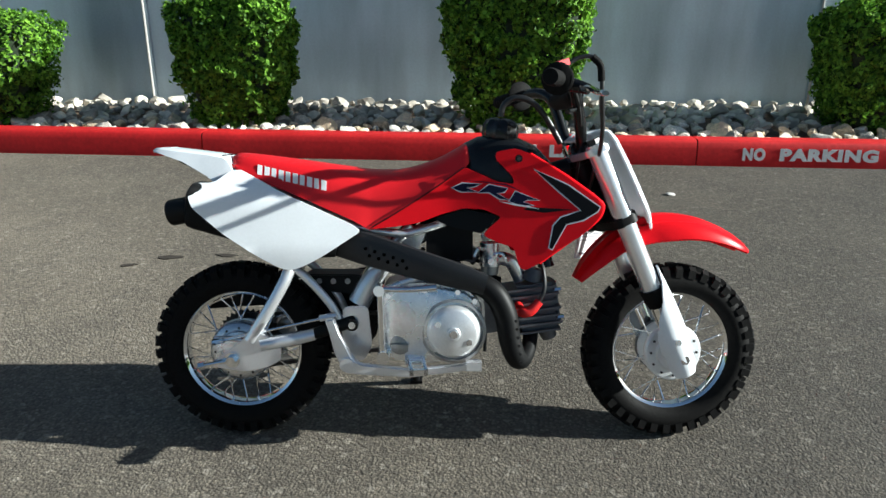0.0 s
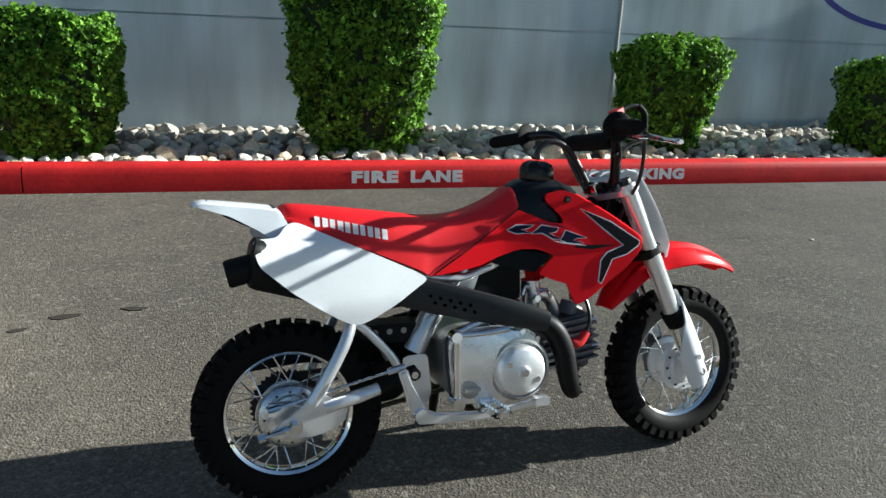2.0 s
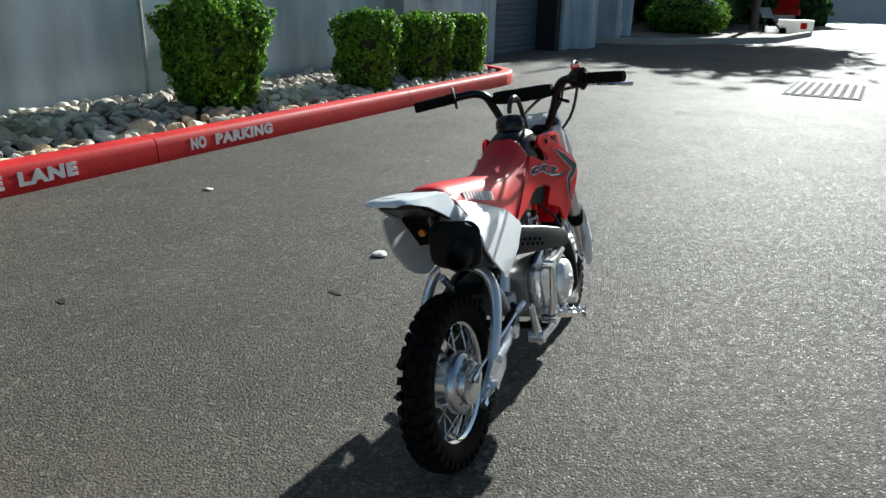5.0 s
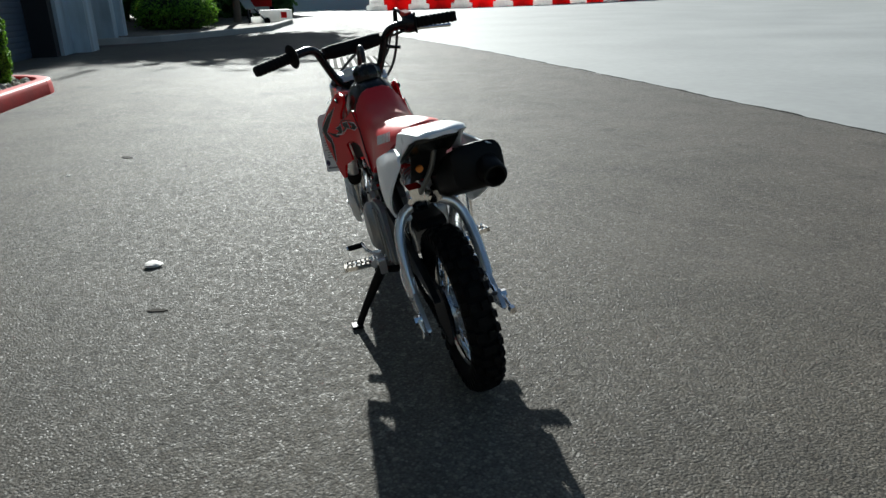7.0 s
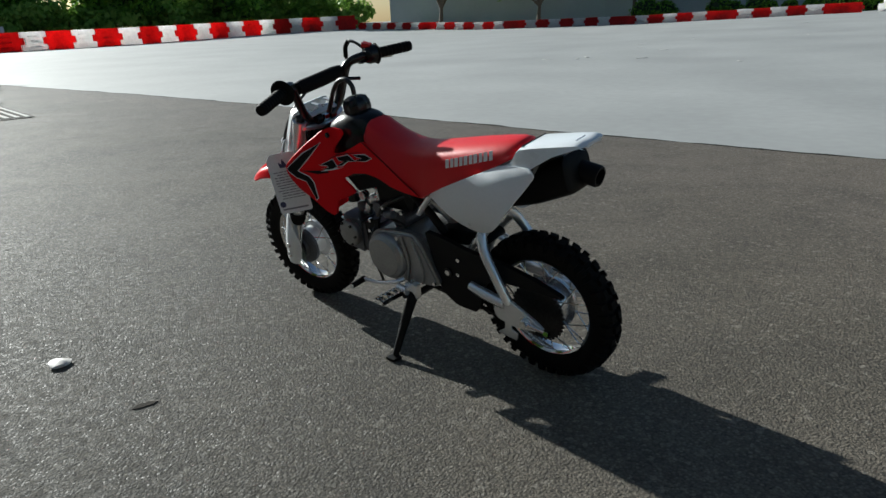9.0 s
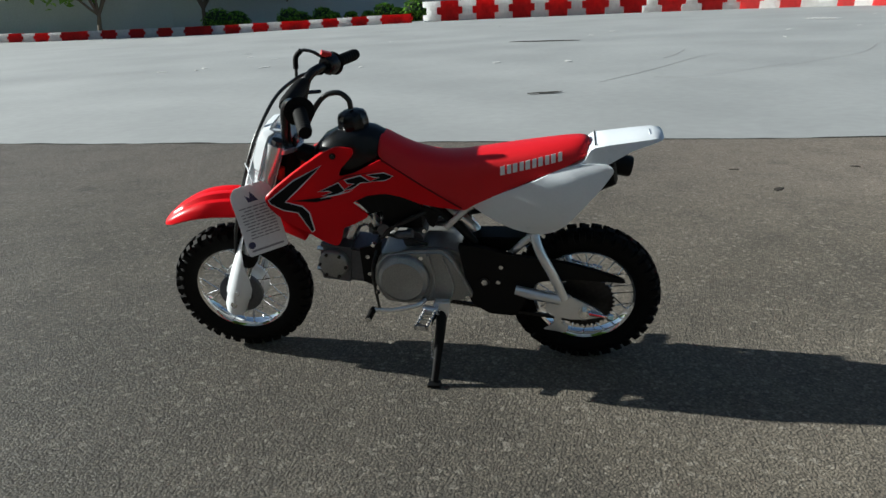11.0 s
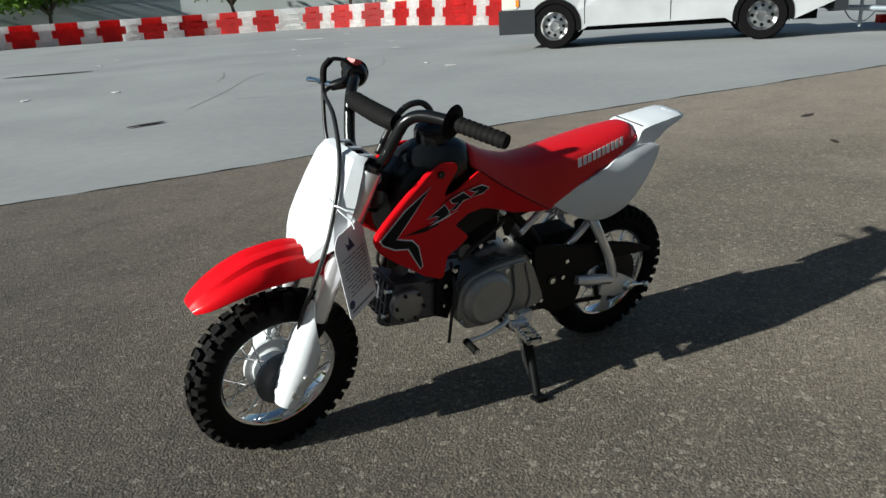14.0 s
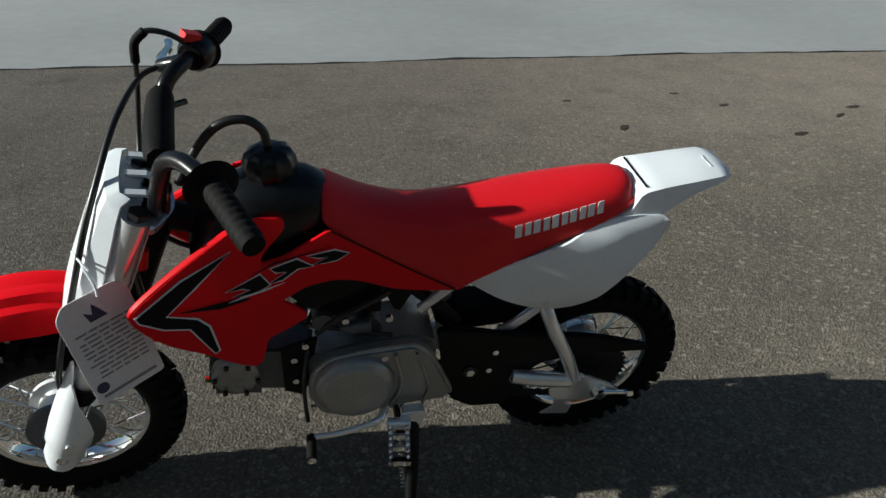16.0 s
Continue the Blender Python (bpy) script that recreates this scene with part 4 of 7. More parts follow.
def truck():
    """Front axle at the origin, front towards +x."""
    t = empty("pickup_truck", "white pickup truck with dark grey bumper and steel wheels", "truck", TRUCK)
    wb, tr, half, zb = 3.62, 0.41, 0.95, 0.38
    # side outline with wheel arches
    def arch(cx, r, n=10):
        return [(cx + r * math.cos(a), tr + r * math.sin(a)) for a in np.linspace(-0.25, math.pi + 0.25, n)]
    low = [(0.98, 0.62)] + [p for p in arch(0, 0.47)] + [(-0.62, zb), (-wb + 0.62, zb + 0.02)] + [p for p in arch(-wb, 0.46)] + [(-wb - 1.15, 0.60)]
    top = [(-wb - 1.18, 1.25), (-1.95, 1.25), (-1.90, 1.30), (-1.75, 1.88), (-0.85, 1.92), (-0.1, 1.32), (0.25, 1.27), (0.85, 1.18), (0.98, 1.0)]
    bm = plate(low + top, -half, half)
    bmesh.ops.triangulate(bm, faces=[f for f in bm.faces if len(f.verts) > 4])
    for v in bm.verts:
        if v.co.z > 1.26:
            v.co.y *= 1 - 0.24 * (v.co.z - 1.26) / 0.65
        elif v.co.z > 0.95:
            v.co.y *= 0.985
    part("body", bm, M["car_white"], t, smooth=False)
    for x, name in ((-0.56, "door_gap"), (-2.08, "bed_gap")):
        part(name, box(x - 0.006, x + 0.006, half - 0.004, half + 0.002, 0.42, 1.24), M["tyre_far"], t, smooth=False)
    part("side_window", plate([(-0.55, 1.30), (-0.85, 1.80), (-1.62, 1.80), (-1.70, 1.30)], 0.80, 0.955), M["glass_dark"], t, smooth=False)
    part("windscreen", plate([(-0.10, 1.34), (-0.8, 1.88), (-0.84, 1.88), (-0.14, 1.33)], -0.7, 0.7), M["glass_dark"], t, smooth=False)
    part("bumper", box(0.36, 1.05, -half - 0.01, half + 0.02, 0.30, 0.74), M["bumper"], t, "dark grey plastic front bumper", bevel=0.07, segs=4)
    for x in (0.0, -wb):
        # flat dark ring that paints in the shade of the gap round the tyre
        bm = bmesh.new()
        ring = [[bm.verts.new((x + r * math.cos(a), half + o, tr + r * math.sin(a))) for a in np.linspace(-0.2, math.pi + 0.2, 20)] for r, o in ((0.41, 0.014), (0.50, 0.014))]
        for k in range(19):
            bm.faces.new((ring[0][k], ring[0][k + 1], ring[1][k + 1], ring[1][k]))
        part("arch_lining", bm, M["tyre_far"], t, "dark ring for the shaded wheel arch gap", smooth=False)
        part("wheel_well", rod((x, 0.3, tr + 0.05), (x, half - 0.30, tr + 0.05), 0.45, n=24), M["tyre_far"], t, smooth=False)
    part("headlamp", box(0.70, 0.985, half - 0.22, half + 0.012, 0.76, 1.07), M["lamp_glass"], t, "clear headlamp", bevel=0.02)
    part("indicator", box(0.66, 0.72, half - 0.1, half + 0.016, 0.80, 0.92), M["amber"], t, "amber indicator lens", bevel=0.008)
    part("grille", box(0.95, 1.02, -0.6, half - 0.24, 0.72, 1.08), M["bumper"], t, bevel=0.02)
    part("underbody", box(-wb - 0.9, 0.6, -0.7, 0.7, 0.3, 0.5), M["tyre_far"], t, smooth=False)
    part("tail_lamp", box(-wb - 1.16, -wb - 1.10, half - 0.12, half + 0.01, 0.75, 1.15), M["crimson"], t)
    part("rear_bumper", box(-wb - 1.32, -wb - 1.12, -half, half, 0.44, 0.64), M["bumper"], t, bevel=0.03)
    part("tow_hitch", rod((-wb - 1.2, 0, 0.42), (-wb - 1.6, 0, 0.42), 0.04), M["bumper"], t)
    part("side_marker", box(-wb - 0.75, -wb - 0.60, half, half + 0.008, 0.92, 1.0), M["crimson"], t)
    for x in (0.0, -wb):
        car_wheel(t, x, half - 0.12, tr, 1)
        car_wheel(t, x, -half + 0.12, tr, -1)
    # door sign: one legible word, the rest plain bars and shapes; round emblem
    sign = Matrix.Translation((-0.84, half + 0.004, 0.83)) @ Euler((radians(90), 0, radians(180))).to_matrix().to_4x4()
    words("lettering", "Motorcycles", 0.10, M["navy"], sign, t, 0.001, 0.002, 1.0, 0.90)
    for a, b in ((-0.95, -1.12), (-1.36, -1.55)):
        part("bar", box(b, a, half, half + 0.004, 0.96, 1.05), M["navy"], t, smooth=False)
    part("crest", plate([(-1.18, 1.20), (-1.36, 1.20), (-1.36, 1.08), (-1.27, 0.95), (-1.18, 1.08)], half, half + 0.005), M["crimson"], t, "small dark red crest", smooth=False)
    for b, a, z0, z1, m in ((-2.50, -2.17, 1.13, 1.19, "crimson"), (-2.72, -2.66, 1.14, 1.20, "crimson"), (-4.50, -4.28, 0.90, 0.93, "crimson")):
        part("bar", box(b, a, half, half + 0.004, z0, z1), M[m], t, smooth=False)
    part("wing_mark", plate([(-4.52, 1.12), (-4.27, 0.95), (-4.50, 0.97)], half, half + 0.004), M["crimson"], t, "red wing-shaped mark", smooth=False)
    e = Vector((-2.64, half, 0.93))
    part("round_emblem", rod(e, e + Vector((0, 0.004, 0)), 0.17, n=32), M["navy"], t, "round dark blue emblem", smooth=False)
    part("emblem_field", rod(e, e + Vector((0, 0.007, 0)), 0.115, n=28), M["car_white"], t, smooth=False)
    for sx, sz in ((1, 1), (-1, -1)):
        bm = bmesh.new()
        vs = [bm.verts.new(e + Vector((0, 0.009, 0)))] + [bm.verts.new(e + Vector((sx * 0.112 * math.cos(a), 0.009, sz * 0.112 * math.sin(a)))) for a in np.linspace(0, math.pi / 2, 8)]
        bm.faces.new(vs)
        part("emblem_quarter", bm, M["blue_emblem"], t, smooth=False)
    return t


M["blue_emblem"] = mat("light_blue_print", (0.08, 0.35, 0.65), 0.4)
truck()


def trailer():
    t = empty("flat_trailer", "white box-frame utility trailer coupled to the truck", "trailer", TRUCK @ pose(-6.55, 0.0, 0))
    part("deck", box(-3.0, 0.78, -0.8, 0.8, 0.30, 0.41), M["cream_paint"], t, "grubby cream deck beam", smooth=False, bevel=0.01)
    part("front_box", box(0.36, 0.78, -0.78, 0.795, 0.415, 1.05), M["car_white"], t, "white storage box on the deck", bevel=0.02)
    part("box_lid", box(0.34, 0.80, -0.80, 0.81, 1.05, 1.09), M["car_white"], t, bevel=0.01)
    part("box_latch", box(0.54, 0.60, 0.795, 0.815, 0.92, 1.02), M["grey_metal"], t, bevel=0.004)
    part("side_rail", box(-3.0, 0.36, 0.74, 0.80, 0.52, 0.60), M["car_white"], t, smooth=False, bevel=0.008)
    for x in (-0.25, -1.1, -2.0, -2.95):
        part("post", box(x - 0.04, x + 0.04, 0.735, 0.805, 0.41, 1.55), M["car_white"], t, smooth=False, bevel=0.006)
    part("top_rail", box(-3.0, 0.36, 0.735, 0.805, 1.55, 1.63), M["car_white"], t, smooth=False, bevel=0.008)
    part("box_panel", box(-2.9, 0.30, -0.7, 0.66, 0.66, 1.5), M["grey_metal"], t, smooth=False, bevel=0.01)
    for y in (0.5, -0.5):
        part("drawbar", rod((0.78, y, 0.38), (1.75, 0, 0.45), 0.045), M["grey_metal"], t)
    part("chain", tube([(1.50, 0.10, 0.42), (1.36, 0.16, 0.22), (1.16, 0.22, 0.20), (1.02, 0.34, 0.38)], 0.012, 6, 4), M["grey_metal"], t, "slack safety chain")
    part("jockey_leg", rod((1.25, 0.26, 0.10), (1.25, 0.26, 0.60), 0.03), M["grey_metal"], t)
    for y in (0.46, -0.46):
        part("wheel", lathe([(0.0, -0.07), (0.26, -0.08), (0.285, -0.05), (0.285, 0.05), (0.26, 0.08), (0.17, 0.07), (0.15, 0.03), (0.0, 0.03)], 32), M["tyre_far"], t, "small black trailer wheel").location = (0.12, y, 0.285)
    r = empty("red_barrier_pile", "red plastic barriers lying behind the trailer", "barrier", TRUCK @ pose(-7.2, -2.6, 0))
    part("block", box(-1.0, 0.9, -0.2, 0.2, 0, 0.16), M["barrier_red"], r, bevel=0.05)


trailer()

# ---- the small motorbike, leaning on its side stand ----
M["red_plastic"] = glowing_through(mat("red_plastic", (0.78, 0.006, 0.014), 0.32, scale=300, var=0.03, bump=0.02, big=6, bigvar=0.05, coat=0.03, spec=0.14), 0.2)
M["seat_vinyl"] = mat("red_seat_vinyl", (0.62, 0.008, 0.014), 0.42, scale=700, var=0.08, bump=0.12, big=9, bigvar=0.06, spec=0.36)
M["white_plastic"] = glowing_through(mat("white_plastic", (0.86, 0.89, 0.92), 0.30, scale=200, var=0.02, bump=0.02, big=7, bigvar=0.03, coat=0.3), 0.12)
M["black_plastic"] = mat("black_plastic", (0.006, 0.0065, 0.007), 0.26, scale=260, var=0.12, bump=0.04, spec=0.34)
M["shield_black"] = mat("satin_black_paint", (0.016, 0.0165, 0.018), 0.42, scale=200, var=0.1, bump=0.02, spec=0.35)
M["matt_black"] = mat("matt_black_paint", (0.005, 0.0052, 0.0055), 0.50, scale=200, var=0.12, bump=0.02, spec=0.16)
M["rubber"] = mat("black_rubber", (0.0065, 0.0062, 0.006), 0.72, scale=160, var=0.25, bump=0.15, big=18, bigvar=0.2, spec=0.10)
M["chrome"] = mat("chrome", (0.82, 0.83, 0.84), 0.06, 1.0, scale=60, var=0.03, big=12, bigvar=0.05)
M["silver"] = mat("silver_paint", (0.80, 0.81, 0.83), 0.22, 0.72, scale=400, var=0.05, big=14, bigvar=0.06)
M["alloy"] = mat("cast_alloy", (0.84, 0.85, 0.86), 0.27, 0.92, scale=240, var=0.05, bump=0.06, big=16, bigvar=0.08, bscale=38)
M["satin_alloy"] = mat("satin_alloy", (0.80, 0.81, 0.82), 0.40, 0.75, scale=260, var=0.05, bump=0.04, big=20, bigvar=0.05)
M["alloy_dark"] = mat("grey_cast_alloy", (0.32, 0.32, 0.315), 0.40, 0.7, scale=240, var=0.1, bump=0.08, big=16, bigvar=0.12)
M["fin"] = mat("dark_fin_alloy", (0.12, 0.125, 0.14), 0.5, 0.7, scale=160, var=0.12, bump=0.1)
M["drum"] = mat("hub_alloy", (0.62, 0.64, 0.67), 0.26, 0.9, scale=240, var=0.06, bump=0.1)
M["hub_pale"] = mat("pale_hub_paint", (0.74, 0.75, 0.76), 0.32, 0.35, scale=240, var=0.04, bump=0.04)
M["steel_dark"] = mat("dark_chain_steel", (0.045, 0.043, 0.042), 0.45, 0.8, scale=120, var=0.25)
M["red_rubber"] = mat("red_plug_rubber", (0.6, 0.012, 0.012), 0.45)
M["decal_black"] = mat("black_decal", (0.006, 0.006, 0.007), 0.42, scale=300, var=0.05, spec=0.12)
M["decal_white"] = mat("white_decal", (0.70, 0.71, 0.74), 0.35, scale=300, var=0.03)
M["name_print"] = mat("white_seat_print", (0.80, 0.80, 0.80), 0.5, scale=300, var=0.04)
M["decal_blue"] = mat("dark_blue_decal", (0.008, 0.009, 0.030), 0.42, scale=300, var=0.03, spec=0.12)
M["paper"] = mat("white_card", (0.74, 0.72, 0.74), 0.7, scale=120, var=0.04)
M["ink"] = mat("grey_ink", (0.24, 0.22, 0.25), 0.7, scale=120, var=0.1)
M["cable"] = mat("black_cable", (0.014, 0.014, 0.014), 0.35, scale=200, var=0.05)
M["bump_pad"] = mat("pressed_black", (0.002, 0.002, 0.002), 0.9, spec=0.0)
M["spring"] = mat("zinc_spring", (0.45, 0.55, 0.45), 0.35, 0.8)

BIKE = Matrix.Translation((0.01, 0.0535, 0)) @ Euler((0, 0, radians(3.9))).to_matrix().to_4x4() @ Euler((radians(-9.93), 0, 0)).to_matrix().to_4x4() @ Matrix.Scale(1.007, 4)
bike = empty("motorbike", "small red and white children's dirt motorbike leaning on its side stand", "motorbike", BIKE)
RAKE = radians(23.6)
HEAD = Vector((0.245, 0, 0.60))
AXIS = Vector((math.sin(RAKE), 0, -math.cos(RAKE)))
STEER = Matrix.Translation(HEAD) @ Matrix.Rotation(radians(-5.0), 4, AXIS) @ Matrix.Translation(-HEAD)
REAR, FRONT = Vector((-0.474, 0, 0.192)), Vector((0.453, 0, 0.192))


def bpart(name, bm, material, label="", parent=None, steer=False, **kw):
    return part(name, bm, M[material], parent or bike, label, m=STEER if steer else None, **kw)


def sheet(outline, yfun, thick, cell=0.025, bm=None):
    """A curved skin over an outline in x and z; yfun gives its y; thick points inwards."""
    bm = bm or bmesh.new()
    bm.faces.new([bm.verts.new((x, 0, z)) for x, z in outline])
    xs_, zs_ = [p[0] for p in outline], [p[1] for p in outline]
    for lo, hi, no in ((min(xs_), max(xs_), (1, 0, 0)), (min(zs_), max(zs_), (0, 0, 1))):
        k = math.floor(lo / cell) + 1
        while k * cell < hi:
            bmesh.ops.bisect_plane(bm, geom=bm.verts[:] + bm.edges[:] + bm.faces[:], plane_co=Vector(no) * k * cell, plane_no=no, dist=1e-5)
            k += 1
    bmesh.ops.triangulate(bm, faces=[f for f in bm.faces if len(f.verts) > 4])
    for v in bm.verts:
        v.co.y = yfun(v.co.x, v.co.z)
    side = 1 if sum(v.co.y for v in bm.verts) > 0 else -1
    bmesh.ops.recalc_face_normals(bm, faces=bm.faces[:])
    if sum(f.normal.y for f in bm.faces) * side < 0:
        bmesh.ops.reverse_faces(bm, faces=bm.faces[:])
    top = bm.faces[:]
    r = bmesh.ops.extrude_face_region(bm, geom=top)
    for v in [g for g in r["geom"] if isinstance(g, bmesh.types.BMVert)]:
        v.co.y -= side * thick
    bmesh.ops.recalc_face_normals(bm, faces=bm.faces[:])
    return bm


def rounded(pts, r=0.012, n=4):
    """Cuts the corners of an outline with small arcs."""
    v = [Vector((x, z)) for x, z in pts]
    out = []
    for i, p in enumerate(v):
        a, b = v[i - 1], v[(i + 1) % len(v)]
        ra, rb = min(r, (a - p).length * 0.45), min(r, (b - p).length * 0.45)
        s, e = p + (a - p).normalized() * ra, p + (b - p).normalized() * rb
        for k in range(n + 1):
            t = k / n
            q = s * (1 - t) ** 2 + p * 2 * t * (1 - t) + e * t * t
            out.append((q.x, q.y))
    return out


def swell(pts, d):
    """The outline pushed outwards by d."""
    area = sum(p[0] * q[1] - q[0] * p[1] for p, q in zip(pts, pts[1:] + pts[:1]))
    out = []
    for k, p in enumerate(pts):
        a, c = Vector(pts[k - 1]), Vector(pts[(k + 1) % len(pts)])
        p = Vector(p)
        e0, e1 = (p - a).normalized(), (c - p).normalized()
        n = Vector((e0.y + e1.y, -e0.x - e1.x)) * (1 if area > 0 else -1)
        n = n.normalized() if n.length > 0.3 else Vector((e0 - e1)).normalized()
        out.append(tuple(p + n * d))
    return out


# -- wheels --
TYRE = [(0.128, -0.022), (0.134, -0.030), (0.146, -0.036), (0.160, -0.037), (0.172, -0.031), (0.179, -0.018), (0.181, 0), (0.179, 0.018), (0.172, 0.031), (0.160, 0.037), (0.146, 0.036), (0.134, 0.030), (0.128, 0.022)]
TYRE = [(r, y * 0.87) for r, y in TYRE]
BLOCKS = 38


def tread_mesh(half_a, y0, y1, r0a, r1a, r0b, r1b):
    """One raised tread block at the top of the wheel, slightly narrower outside."""
    bm = bmesh.new()
    vs = []
    for sg in (-1, 1):
        for y, ri, ro in ((y0, r0a, r1a), (y1, r0b, r1b)):
            for r, k in ((ri, 1.12), (ro, 0.92)):
                a = math.pi / 2 + sg * half_a * k
                vs.append(bm.verts.new((r * math.cos(a), y * 0.87, r * math.sin(a))))
    for f in ((0, 1, 3, 2), (4, 6, 7, 5), (0, 4, 5, 1), (2, 3, 7, 6), (1, 5, 7, 3), (0, 2, 6, 4)):
        bm.faces.new([vs[i] for i in f])
    bmesh.ops.recalc_face_normals(bm, faces=bm.faces[:])
    me = bpy.data.meshes.new("tread_block")
    bm.to_mesh(me)
    bm.free()
    me.materials.append(M["rubber"])
    return me


STEP = math.tau / BLOCKS
TREAD = [tread_mesh(STEP * 0.31, -0.013, 0.013, 0.174, 0.1905, 0.174, 0.1905), tread_mesh(STEP * 0.31, 0.006, 0.023, 0.173, 0.190, 0.170, 0.1885), tread_mesh(STEP * 0.31, -0.023, -0.006, 0.170, 0.1885, 0.173, 0.190), tread_mesh(STEP * 0.26, 0.025, 0.0385, 0.166, 0.1880, 0.162, 0.1800), tread_mesh(STEP * 0.26, -0.0385, -0.025, 0.162, 0.1800, 0.166, 0.1880)]


UNIT = rod((0, 0, 0), (0, 0, 1), 1.0, n=6)
spoke_mesh = bpy.data.meshes.new("spoke")
UNIT.to_mesh(spoke_mesh)
UNIT.free()
spoke_mesh.materials.append(M["chrome"])


def wheel(name, centre, steer):
    w = new(name)
    w.parent = bike
    w.matrix_basis = (STEER if steer else Matrix()) @ Matrix.Translation(centre)
    part("tyre", lathe(TYRE, 72, closed=True), M["rubber"], w, "black knobbly off-road tyre")
    for k in range(BLOCKS):
        for n, off in (((0, 0.0),) if k % 2 == 0 else ((1, 0.0), (2, 0.0))) + ((3, 0.25), (4, 0.25)):
            o = new("tread_block", TREAD[n])
            o.parent = w
            o.matrix_basis = Matrix.Rotation((k + off) * STEP, 4, "Y")
    rim = [(0.136, -0.025), (0.137, -0.021), (0.131, -0.020), (0.125, -0.014), (0.122, 0), (0.125, 0.014), (0.131, 0.020), (0.137, 0.021), (0.136, 0.025), (0.130, 0.0235), (0.122, 0.017), (0.118, 0), (0.122, -0.017), (0.130, -0.0235)]
    part("rim", lathe([(r, y * 0.87) for r, y in rim], 64, closed=True), M["chrome"], w, "chromed steel rim")
    nsp = 28
    for k in range(nsp):
        s = 1 if k % 2 else -1
        a = k * math.tau / nsp
        lean = 0.42 if (k // 2) % 2 else -0.42
        p = Vector((0.052 * math.cos(a + lean), s * 0.026, 0.052 * math.sin(a + lean)))
        q = Vector((0.121 * math.cos(a), s * 0.004, 0.121 * math.sin(a)))
        o = new("spoke", spoke_mesh)
        o.parent = w
        d = q - p
        o.matrix_basis = Matrix.Translation(p) @ d.to_track_quat("Z", "Y").to_matrix().to_4x4() @ Matrix.Diagonal((0.0017, 0.0017, d.length, 1))
    return w


fw, rw = wheel("front_wheel", FRONT, True), wheel("rear_wheel", REAR, False)


def hub_bolts(w, y, r, n, size):
    bm = bmesh.new()
    for k in range(n):
        a = k * math.tau / n
        c = Vector((r * math.cos(a), y, r * math.sin(a)))
        rod(c, c + Vector((0, math.copysign(0.004, y), 0)), size, n=6, bm=bm)
    return bm


part("hub", lathe([(0.012, -0.040), (0.036, -0.041), (0.040, -0.036), (0.058, -0.034), (0.062, -0.030), (0.062, -0.022), (0.047, -0.018), (0.045, 0.018), (0.058, 0.022), (0.060, 0.030)], 40), M["hub_pale"], fw, "pale grey cast hub")
part("hub_bolts", hub_bolts(fw, -0.034, 0.050, 12, 0.0028), M["steel_dark"], fw)
part("brake_drum", lathe([(0.060, 0.026), (0.060, 0.037), (0.052, 0.043), (0.035, 0.045), (0.030, 0.052), (0.0, 0.052)], 40), M["fin"], fw, "dark grey brake drum plate")
part("brake_arm", tube([(0.01, 0.055, 0.03), (-0.02, 0.058, 0.055), (-0.028, 0.056, 0.062)], [0.006, 0.005, 0.006], 8, 3), M["silver"], fw)
coil = [Vector((-0.004 - 0.012 * math.sin(3 * t), 0.058, 0.048 - 0.100 * t)) + Vector((0.0062 * math.cos(t * math.tau * 16), 0.0055 * math.sin(t * math.tau * 16), 0)) for t in np.linspace(0, 1, 130)]
part("return_spring", tube(coil, 0.0011, 5, 1), M["spring"], fw, "zinc coil spring")
part("hub", lathe([(0.012, -0.040), (0.050, -0.040), (0.061, -0.035), (0.066, -0.029), (0.068, -0.016), (0.054, -0.010), (0.050, 0.020), (0.058, 0.024), (0.056, 0.032), (0.02, 0.034)], 40), M["drum"], rw, "grey cast hub")
part("hub_bolts", hub_bolts(rw, -0.036, 0.052, 12, 0.0028), M["steel_dark"], rw)
part("brake_plate", lathe([(0.048, -0.040), (0.046, -0.050), (0.030, -0.054), (0.0, -0.054)], 40), M["alloy"], rw, "cast brake plate")
part("brake_arm", tube([(0.0, -0.058, 0.0), (0.02, -0.06, 0.03), (-0.045, -0.062, 0.038)], 0.005, 8, 3), M["silver"], rw)
# toothed rear sprocket
bm = bmesh.new()
teeth = []
for k in range(37 * 2):
    r = 0.076 if k % 2 else 0.069
    teeth.append((r * math.cos(k * math.tau / 74), r * math.sin(k * math.tau / 74)))
part("sprocket", plate(teeth, 0.040, 0.0445), M["steel_dark"], rw, "toothed steel sprocket", smooth=False)

# -- swing arm and rear suspension --
bpart("swing_plate", plate(rounded([(-0.525, 0.178), (-0.500, 0.200), (-0.452, 0.232), (-0.440, 0.255), (-0.418, 0.252), (-0.400, 0.240), (-0.376, 0.236), (-0.372, 0.192), (-0.400, 0.176), (-0.440, 0.166), (-0.480, 0.170)], 0.012), -0.092, -0.082), "silver", "silver pressed swing arm end", bevel=0.002)
bpart("swing_plate", plate(rounded([(-0.525, 0.178), (-0.500, 0.200), (-0.430, 0.240), (-0.395, 0.226), (-0.376, 0.205), (-0.385, 0.180), (-0.440, 0.166), (-0.480, 0.168)], 0.012), 0.082, 0.092), "silver", "silver pressed swing arm end", bevel=0.002)
